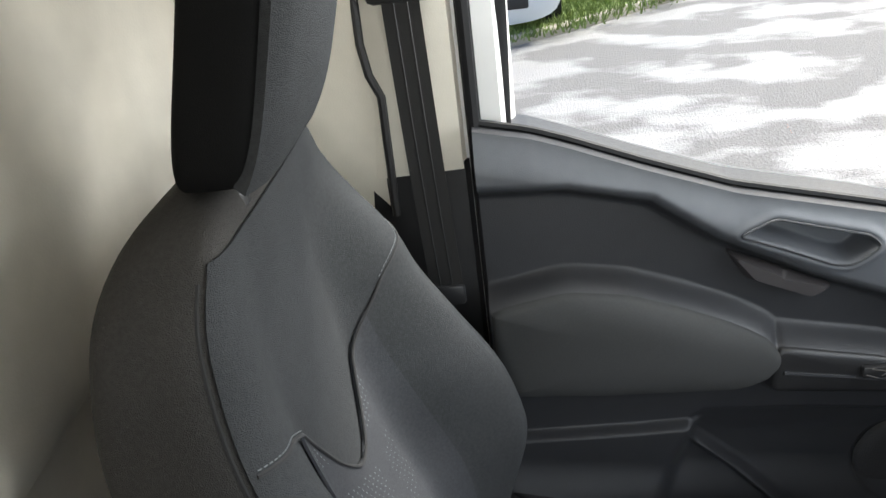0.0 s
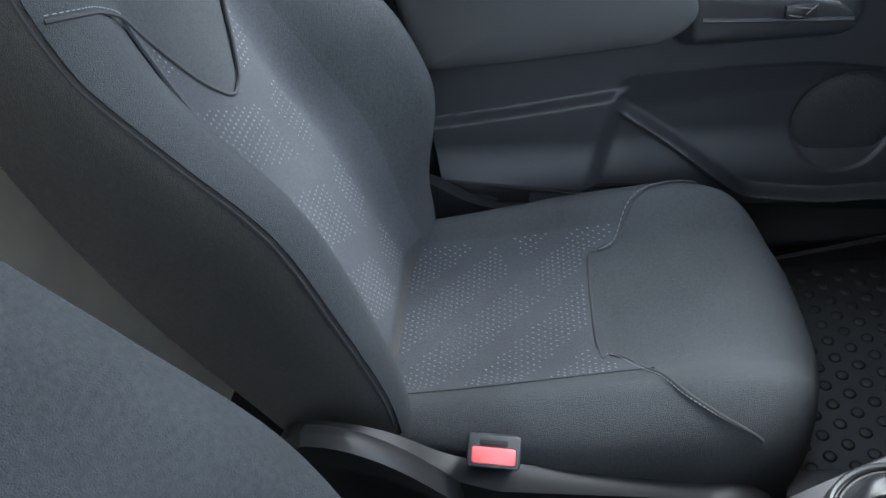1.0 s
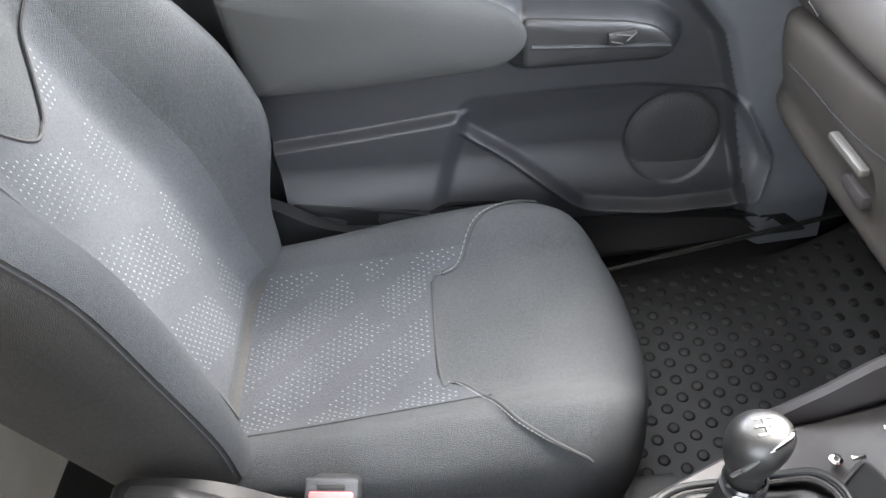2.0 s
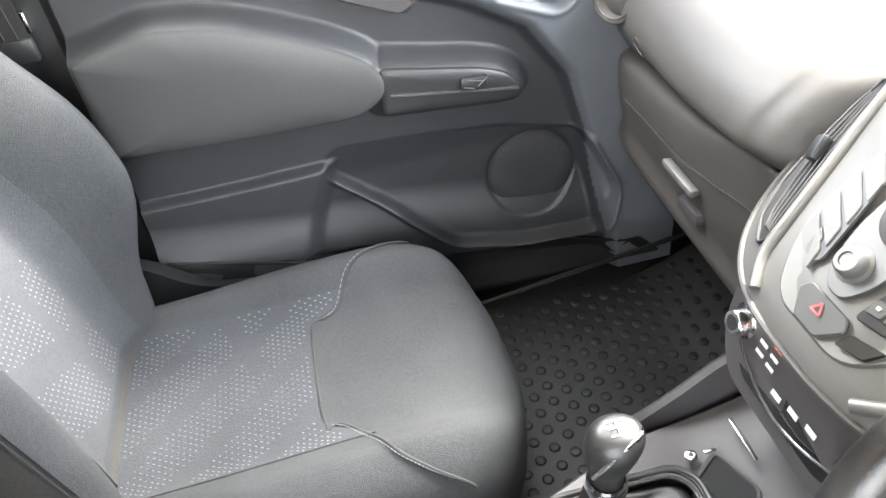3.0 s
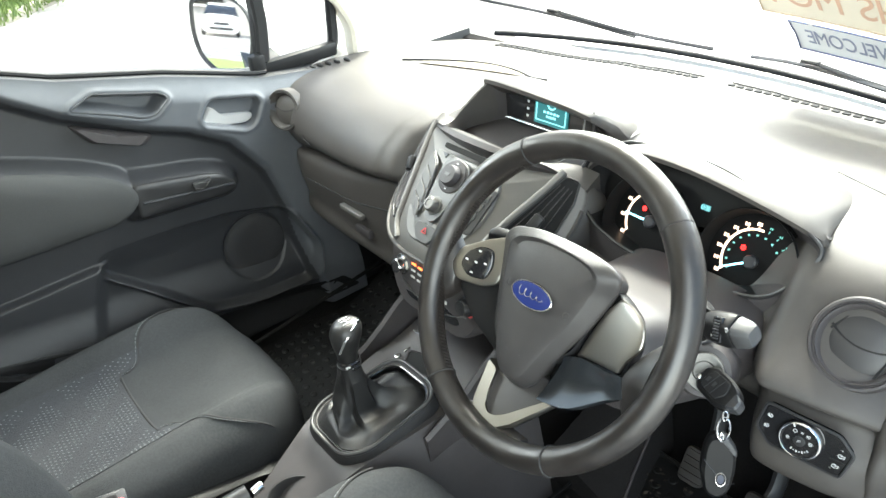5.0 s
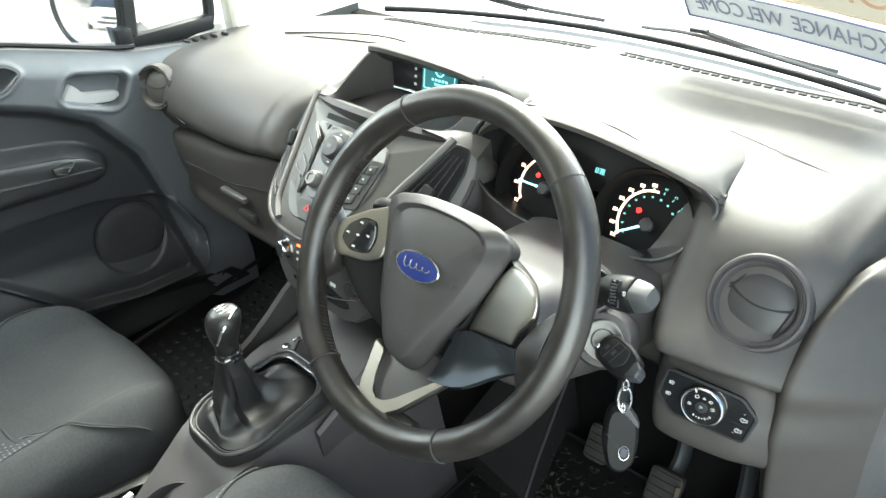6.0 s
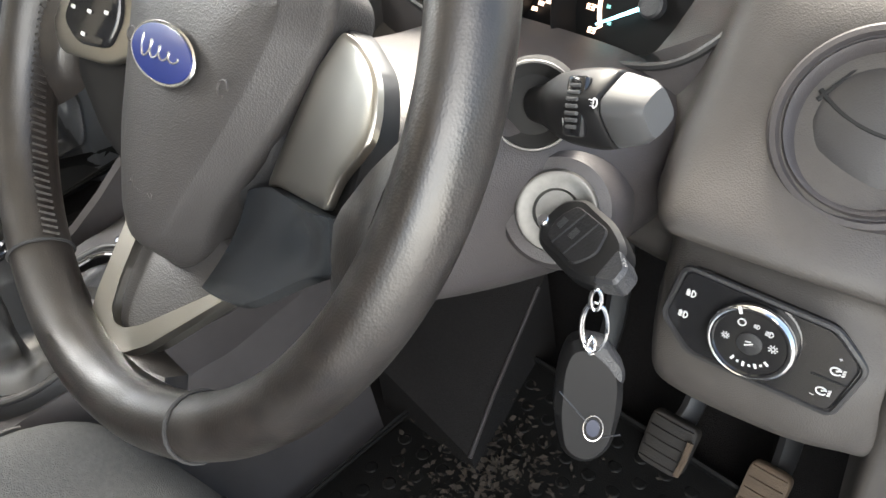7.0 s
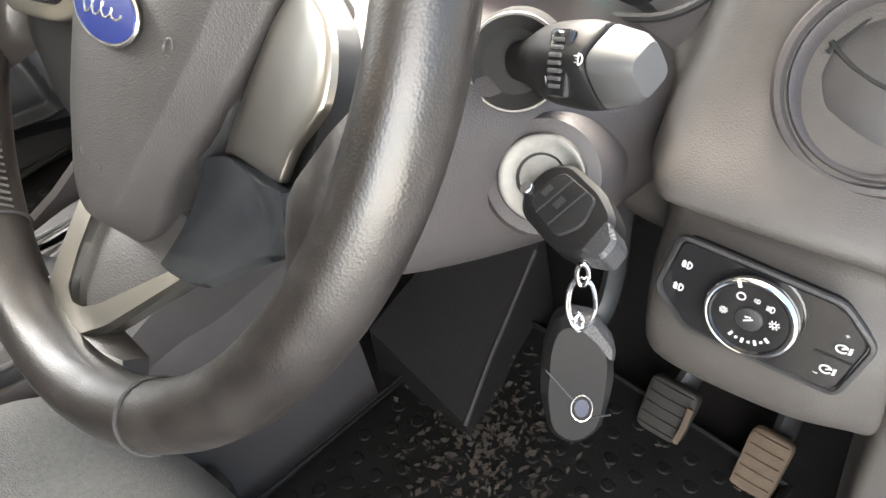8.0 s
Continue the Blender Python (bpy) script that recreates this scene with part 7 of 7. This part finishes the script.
kr = thing("key_ring", (0.562, 0.098, 0.905), "thin bright steel key ring linking the two fobs", "key ring")


def hoop(c, r, axis, th):
    M = facing(c, axis)
    return tube([M @ Vector((r * 0.42 * math.cos(t), r * math.sin(t), 0)) for t in np.linspace(0, 2 * math.pi, 40)[:-1]], th, 8, True)


part("ring", hoop((0.562, 0.0965, 0.9205), 0.0165, (0.35, -0.9, 0.1), 0.0008), CHROME, kr)
part("ring", hoop((0.5625, 0.0975, 0.9205), 0.0160, (0.25, -0.95, 0.1), 0.0008), CHROME, kr)
part("small_ring", hoop((0.562, 0.097, 0.940), 0.0065, (0.4, -0.9, 0.1), 0.0012), CHROME, kr)
part("small_ring", hoop((0.561, 0.097, 0.906), 0.0055, (0.9, -0.3, 0.1), 0.0012), CHROME, kr)
fob = thing("key_fob", (0.563, 0.097, 0.82), "black plastic key fob hanging from the key ring", "key fob")
OM = facing((0.5645, 0.092, 0.860), (0.62, -0.70, 0.34)) @ Matrix.Diagonal((0.86, 1.0, 1.0, 1))
part("fob_body", plate(r2([(-0.010, 0.043), (0.010, 0.040), (0.023, 0.024), (0.024, 0.0), (0.016, -0.030), (0.0, -0.040), (-0.016, -0.032), (-0.022, -0.004), (-0.018, 0.026)], 0.010), 0.016, OM, 0.005), STALK, fob, "black plastic body")
part("fob_side", plate(r2([(-0.006, 0.0445), (0.012, 0.041), (0.0245, 0.024), (0.0235, 0.014), (0.016, 0.022), (0.004, 0.034)], 0.004), 0.014, OM @ Matrix.Translation((0, 0, 0.0006)), 0.003), DOORPLASTIC, fob, "grey plastic shoulder")
part("fob_badge", lathe([(1.0, 0.0), (0.95, 0.8), (0.0, 1.0)], 36, OM @ Matrix.Translation((0.004, -0.012, -0.0005)) @ Matrix.Diagonal((0.0046, 0.0060, 0.0010, 1))), material("dark_blue_badge", (0.025, 0.03, 0.05), 0.3), fob, "small blue oval badge")
part("badge_edge", tube([OM @ Vector((0.004 + 0.0066 * math.cos(t), -0.012 + 0.0082 * math.sin(t), 0.0002)) for t in np.linspace(0, 2 * math.pi, 36)[:-1]], 0.0004, 5, True), BRIGHT, fob)
part("fob_seam", tube([OM @ Vector((-0.018, 0.012, 0.0003)), OM @ Vector((0.0, -0.008, 0.0003))], 0.0005, 4), DOORPLASTIC, fob)
part("fob_seam", tube([OM @ Vector((0.009, -0.018, 0.0003)), OM @ Vector((0.022, -0.016, 0.0003))], 0.0005, 4), DOORPLASTIC, fob)

# ---- centre console and gear lever ----
con = thing("centre_console", (0.0, -0.2, FLOOR_Z), "charcoal plastic centre console between the seats", "console")
crs = []
for y, xc, w, zt in ((-0.62, 0.04, 0.050, 0.50), (-0.45, 0.045, 0.055, 0.52), (-0.30, 0.045, 0.065, 0.600), (-0.20, 0.035, 0.075, 0.650), (-0.14, 0.032, 0.086, 0.675), (0.0, 0.010, 0.116, 0.680), (0.06, 0.005, 0.120, 0.682), (0.12, 0.005, 0.118, 0.70), (0.20, 0.005, 0.115, 0.73)):
    crs.append([(xc + w * sx * k, y, z) for sx, k, z in ((-1, 1.15, FLOOR_Z), (-1, 1.06, zt - 0.06), (-1, 0.98, zt - 0.012), (-1, 0.90, zt), (1, 0.90, zt), (1, 0.98, zt - 0.012), (1, 1.10, zt - 0.06), (1, 1.5, FLOOR_Z))])
part("tunnel", loft([[Vector(p) for p in r] for r in cat([np.array(c) for c in crs], 4)]), PLASTIC, con, "charcoal plastic tunnel cover", angle=40)
GO = Vector((0.028, -0.062, 0.694))
gouter = r2([(-0.066, 0.082), (-0.045, 0.100), (0.042, 0.100), (0.070, 0.075), (0.077, -0.06), (0.052, -0.096), (-0.046, -0.096), (-0.074, -0.06)], 0.03, 6)
GM = Matrix.Translation(GO) @ pose(0, 0, 0, 6, 0, 0)
part("gear_surround", loft([[GM @ Vector((p[0] * k, p[1] * k, z)) for p in gouter] for k, z in ((1.08, -0.05), (1.06, -0.006), (1.0, 0.004), (0.95, 0.003), (0.93, -0.004))], cap=False), DARK, con, "black plastic gear surround")
part("surround_edge", tube([GM @ Vector((p[0] * 0.99, p[1] * 0.99, 0.004)) for p in gouter], 0.0035, 8, True), DARK, con, "black edge")
part("surround_edge", tube([GM @ Vector((p[0] * 0.92, p[1] * 0.92, 0.002)) for p in gouter], 0.0016, 8, True), PLASTIC, con, "grey inner edge")
part("surround_edge", tube([GM @ Vector((p[0] * 0.90, p[1] * 0.90, 0.0)) for p in gouter], 0.0025, 8, True), PIANO, con, "black edge")
gear = thing("gear_lever", (0.012, -0.075, 0.69), "gear lever with glossy knob and black leather gaiter", "gear lever")
grs = []
rg = random.Random(3)
for t in np.linspace(0, 1, 30):
    # spreads over the ring first, then rises as a slim creased sleeve
    rad = float(np.interp(t, [0, 0.12, 0.28, 0.42, 0.6, 0.8, 1.0], [0.90, 0.78, 0.56, 0.40, 0.29, 0.23, 0.205]))
    zz = float(np.interp(t, [0, 0.12, 0.28, 0.42, 0.6, 0.8, 1.0], [-0.004, 0.008, 0.008, 0.018, 0.045, 0.075, 0.1]))
    cen = GO.lerp(Vector((0.016, -0.082, GO.z)), sm(0.0, 0.5, t))
    ring = []
    for i, p in enumerate(gouter):
        a = math.atan2(p[1], p[0])
        amp = math.sin(math.pi * min(1, t * 1.05))
        fold = 1 + (0.22 * math.sin(4 * a + 0.7 + 2.5 * t) + 0.15 * math.sin(7 * a - 5 * t) + 0.06 * math.sin(12 * a + 9 * t)) * amp * (1 - 0.45 * t)
        rx = rad * fold
        q = Vector((cen.x + (p[0] * (1 - t) + 0.088 * math.cos(a) * t) * rx, cen.y + (p[1] * (1 - t) + 0.088 * math.sin(a) * t) * rx, GO.z + zz + 0.016 * math.sin(4 * a + 2.2) * amp * (1 - t)))
        ring.append(q)
    grs.append(ring)
part("gaiter", loft(grs), material("gaiter_leather", (0.009, 0.009, 0.0095), 0.42, var=0.3, scale=60, bump=0.3, bscale=900), gear, "creased black leather gaiter", angle=60)
kb = [(0.784, 0.0170, 0.0170, -0.079), (0.800, 0.0165, 0.0165, -0.078), (0.812, 0.0170, 0.0175, -0.077), (0.824, 0.0205, 0.0215, -0.076), (0.838, 0.0238, 0.0250, -0.074), (0.849, 0.0246, 0.0265, -0.072), (0.859, 0.0222, 0.0245, -0.070), (0.866, 0.0150, 0.0170, -0.069), (0.868, 0.004, 0.005, -0.069)]
KX = 0.010
part("knob", loft([[Vector((KX + w * math.cos(a), yc + h * math.sin(a), z)) for a in (2 * math.pi * k / 36 for k in range(36))] for z, w, h, yc in [tuple(map(float, q)) for q in cat(kb, 4)]]), KNOBSKIN, gear, "glossy black knob")
part("knob_trim", tube(cat([(KX - 0.006, -0.046, 0.855), (KX + 0.010, -0.052, 0.864), (KX + 0.0185, -0.070, 0.861), (KX + 0.0205, -0.087, 0.846), (KX + 0.0150, -0.0965, 0.826)], 6), 0.0022, 6), CHROME, gear, "chrome arc")
part("collar", lathe([(0.018, 0.0), (0.0192, 0.002), (0.0192, 0.006), (0.0175, 0.008), (0.0190, 0.010), (0.0190, 0.014), (0.017, 0.016)], 32, Matrix.Translation((0.0135, -0.0785, 0.786))), PIANO, gear, "black collar")
part("collar_mark", rbox((0.030, -0.090, 0.797), (0.003, 0.008, 0.002), 0.0, Matrix()), WHITEPAINT, gear, smooth=False)
for x in (-0.0075, 0.0, 0.0075):
    part("gate_mark", rbox((KX + x, -0.0695, 0.8685 - 16 * x * x), (0.0012, 0.016, 0.0014), 0.0), WHITEPAINT, gear, "white gear gate mark", smooth=False)
part("gate_mark", rbox((KX, -0.0695, 0.8687), (0.015, 0.0012, 0.0014), 0.0), WHITEPAINT, gear, "white gear gate mark", smooth=False)
for x, y in ((-0.0075, 0.011), (0, 0.012), (0.0075, 0.011), (-0.0075, -0.011), (0, -0.012)):
    part("gate_numeral", rbox((KX + x, -0.0695 + y, 0.8655 - 10 * x * x), (0.0028, 0.0034, 0.0024), 0.0), WHITEPAINT, gear, "white numeral bar", smooth=False)
# bin and socket ahead of the lever, side wings of the console
part("bin", plate(r2([(-0.048, 0.072), (0.008, 0.092), (0.042, 0.056), (-0.016, 0.034)], 0.010), 0.03, Matrix.Translation((0, 0, 0.6925)), 0.0), BLACK, con, "black open bin")
part("bin_edge", tube([(p[0], p[1], 0.693) for p in r2([(-0.050, 0.073), (0.008, 0.095), (0.046, 0.056), (-0.016, 0.031)], 0.012)], 0.0026, 6, True), PLASTIC, con)
part("socket", lathe([(0.011, -0.006), (0.011, 0.006), (0.009, 0.010), (0.0, 0.011)], 24, Matrix.Translation((0.062, 0.060, 0.690))), DARK, con, "round black socket cap")
part("socket", lathe([(0.0065, 0.0), (0.0065, 0.003), (0.005, 0.0035), (0.003, 0.0035), (0.003, 0.0)], 24, Matrix.Translation((-0.053, 0.048, 0.689))), CHROME, con, "small round bright socket")
part("usb_port", rbox((-0.050, 0.068, 0.695), (0.004, 0.014, 0.003), 0.001), BRIGHT, con, "small port")
for sg in (-1, 1):
    part("wing", loft([[(0.005 + sg * (0.118 + o), y, z) for o, z in ((0.0, z0), (0.012, z0), (0.012, z1), (0.006, z1 + 0.006), (0.0, z1))] for y, z0, z1 in ((-0.03, 0.60, 0.668), (0.02, 0.60, 0.69), (0.06, 0.60, 0.715), (0.10, 0.60, 0.745), (0.16, 0.60, 0.78))]), PLASTIC, con, "charcoal console wing")
part("slot_bar", rbox((-0.046, 0.102, 0.708), (0.056, 0.004, 0.002), 0.0008), BRIGHT, con, "thin bright line")
# handbrake between the seats
hb = thing("handbrake", (0.045, -0.45, 0.62), "black handbrake lever with bright push button", "handbrake")
part("lever", tube(cat([(0.035, -0.66, 0.63), (0.038, -0.54, 0.668), (0.043, -0.40, 0.685), (0.048, -0.30, 0.690)], 5), [0.020] * 6 + [0.0175] * 6 + [0.016] * 4, 16), DARK, hb, "black grip")
part("button", lathe([(0.008, -0.01), (0.008, 0.006), (0.0065, 0.008), (0, 0.008)], 24, facing((0.0485, -0.283, 0.6915), (0, 0.97, 0.22))), CHROME, hb, "bright push button")

part("cup_holder", lathe([(0.045, 0.004), (0.041, 0.006), (0.038, 0.0), (0.036, -0.05), (0.0, -0.05)], 40, Matrix.Translation((0.062, -0.240, 0.642))), DARK, con, "black cup holder")

# ---- footwells ----
def mat_thing(x0, x1, y0, y1, z, rise, name, lab, high=1.0):
    t = thing(name, ((x0 + x1) / 2, (y0 + y1) / 2, z), lab, "floor mat", "rubber mats")
    zz = lambda y: z + rise * sm(0.22, 0.5, y)
    part("sheet", sheet(lambda u, v: (x0 + (x1 - x0) * u, y0 + (y1 - y0) * v, zz(y0 + (y1 - y0) * v)), 6, 30, 0.006), MAT, t)
    stud = lathe([(0.0092, -0.0005), (0.0086, 0.0018 * high), (0.0055, 0.0028 * high), (0, 0.003 * high)], 10)
    me = bpy.data.meshes.new("stud")
    stud.to_mesh(me)
    stud.free()
    for p in me.polygons:
        p.use_smooth = True
    bmx = bmesh.new()
    for j, y in enumerate(np.arange(y0 + 0.02, y1 - 0.01, 0.028)):
        for x in np.arange(x0 + 0.02, x1 - 0.01, 0.034):
            b0 = len(bmx.verts)
            bmx.from_mesh(me)
            bmx.verts.ensure_lookup_table()
            off = Vector((x + (0.017 if j % 2 else 0), y, zz(y)))
            for v in bmx.verts[b0:]:
                v.co = v.co + off
    me2 = bpy.data.meshes.new("studs")
    bmx.to_mesh(me2)
    bmx.free()
    me2.materials.append(MAT)
    ob = new("studs", me2)
    ob.parent = t
    ob.matrix_parent_inverse = Matrix.Translation(t.location).inverted()
    tagged(ob, "round raised studs", kind="stuff")
    part("border", tube([(x0, y0, z + 0.004), (x1, y0, z + 0.004), (x1, y1, zz(y1) + 0.004), (x0, y1, zz(y1) + 0.004)], 0.006, 6, True), MAT, t, "raised rubber border")


mat_thing(-0.62, -0.13, -0.16, 0.42, FLOOR_Z + 0.012, 0.10, "floor_mat", "black studded rubber mat in the passenger footwell")
mat_thing(0.20, 0.62, -0.10, 0.40, FLOOR_Z + 0.012, 0.02, "floor_mat", "dirty black studded rubber mat under the pedals", 0.22)
PEDAL = material("worn_pedal_rubber", (0.022, 0.019, 0.017), 0.7, var=0.5, scale=40, bump=0.4)
DUSTY = material("dusty_tan_rubber", (0.105, 0.075, 0.052), 0.85, var=0.35, scale=70, bump=0.4)


def pedal(x, y, z, w, h, lab, mat):
    """A rubber-faced pad with a crowned face, cross ribs and a bent steel arm going up behind it."""
    p = thing("pedal", (x, y, z - 0.04), lab, "pedal", "pedals")
    P = facing((x, y, z), (0.05, -0.82, 0.57))
    out = r2([(-w / 2, h / 2), (w / 2, h / 2), (w * 0.46, -h / 2), (-w * 0.46, -h / 2)], 0.012)
    part("pad", domed(out, 0.014, P, 0.004, lambda a, b, c: (a, b, c + 0.004 - 4.0 * a * a)), mat, p, "worn rubber pad")
    n = int(h / 0.013)
    for k in range(n):
        b0 = -h / 2 + h * (k + 0.5) / n
        part("rib", tube([P @ Vector((w * 0.40 * t, b0, 0.0048 - 4.0 * (w * 0.40 * t) ** 2)) for t in np.linspace(-1, 1, 7)], 0.0018, 5), mat, p)
    part("arm", tube(cat([P @ Vector((0, 0, -0.012)), (x, y + 0.06, z + 0.03), (x - 0.01, y + 0.09, z + 0.14), (x - 0.01, y + 0.08, z + 0.30)], 5), 0.009, 8, flat=1.6), DARK, p, "black steel arm")


pedal(0.352, 0.385, 0.470, 0.052, 0.066, "worn dusty black rubber clutch pedal on a steel arm", PEDAL)
pedal(0.478, 0.385, 0.452, 0.060, 0.066, "worn black rubber brake pedal with a pale edge", PEDAL)
part("worn_edge", tube([(0.5055, 0.362, 0.440), (0.5065, 0.374, 0.456), (0.5045, 0.388, 0.474)], 0.004, 6), DUSTY, bpy.data.objects["pedal.001"], "pale worn pad edge")
pedal(0.590, 0.380, 0.430, 0.046, 0.120, "tan dusty accelerator pedal", DUSTY)
rest = thing("footrest", (0.24, 0.35, FLOOR_Z), "dark carpeted footrest with a pale moulded edge", "footrest")
part("wedge", loft([[(0.150, y, FLOOR_Z), (0.150, y, z + 0.05), (x - 0.012, y, z + 0.006), (x, y, z), (x + 0.02, y, FLOOR_Z)] for x, y, z in ((0.313, 0.225, 0.432), (0.285, 0.30, 0.462), (0.259, 0.38, 0.492), (0.245, 0.45, 0.545))]), CARPET, rest, "black carpet wedge", angle=40)
part("edge", tube([(0.313, 0.225, 0.434), (0.285, 0.30, 0.464), (0.259, 0.38, 0.494), (0.248, 0.43, 0.53)], 0.0028, 6), PLASTIC, rest, "pale moulded edge")
rg = random.Random(8)
lm = bmesh.new()
for _ in range(620):
    x, y = rg.gauss(0.345, 0.050), rg.gauss(0.225, 0.055)
    z = FLOOR_Z + 0.016 + 0.02 * sm(0.22, 0.5, y)
    a, s = rg.uniform(0, 6.28), rg.uniform(0.0012, 0.0065)
    u, w = Vector((math.cos(a), math.sin(a), rg.uniform(-0.2, 0.4))) * s, Vector((-math.sin(a), math.cos(a), rg.uniform(-0.2, 0.4))) * s * rg.uniform(0.3, 0.7)
    c = Vector((x, y, z + 0.003))
    lm.faces.new([lm.verts.new(c + q) for q in (-u, w * 0.8, u, -w)])
tagged(part("leaf_litter", lm, material("dry_leaf_bits", (0.030, 0.024, 0.019), 0.9, var=0.6, scale=60), smooth=False), "scraps of dry leaf and dirt on the mat", "debris", kind="stuff")
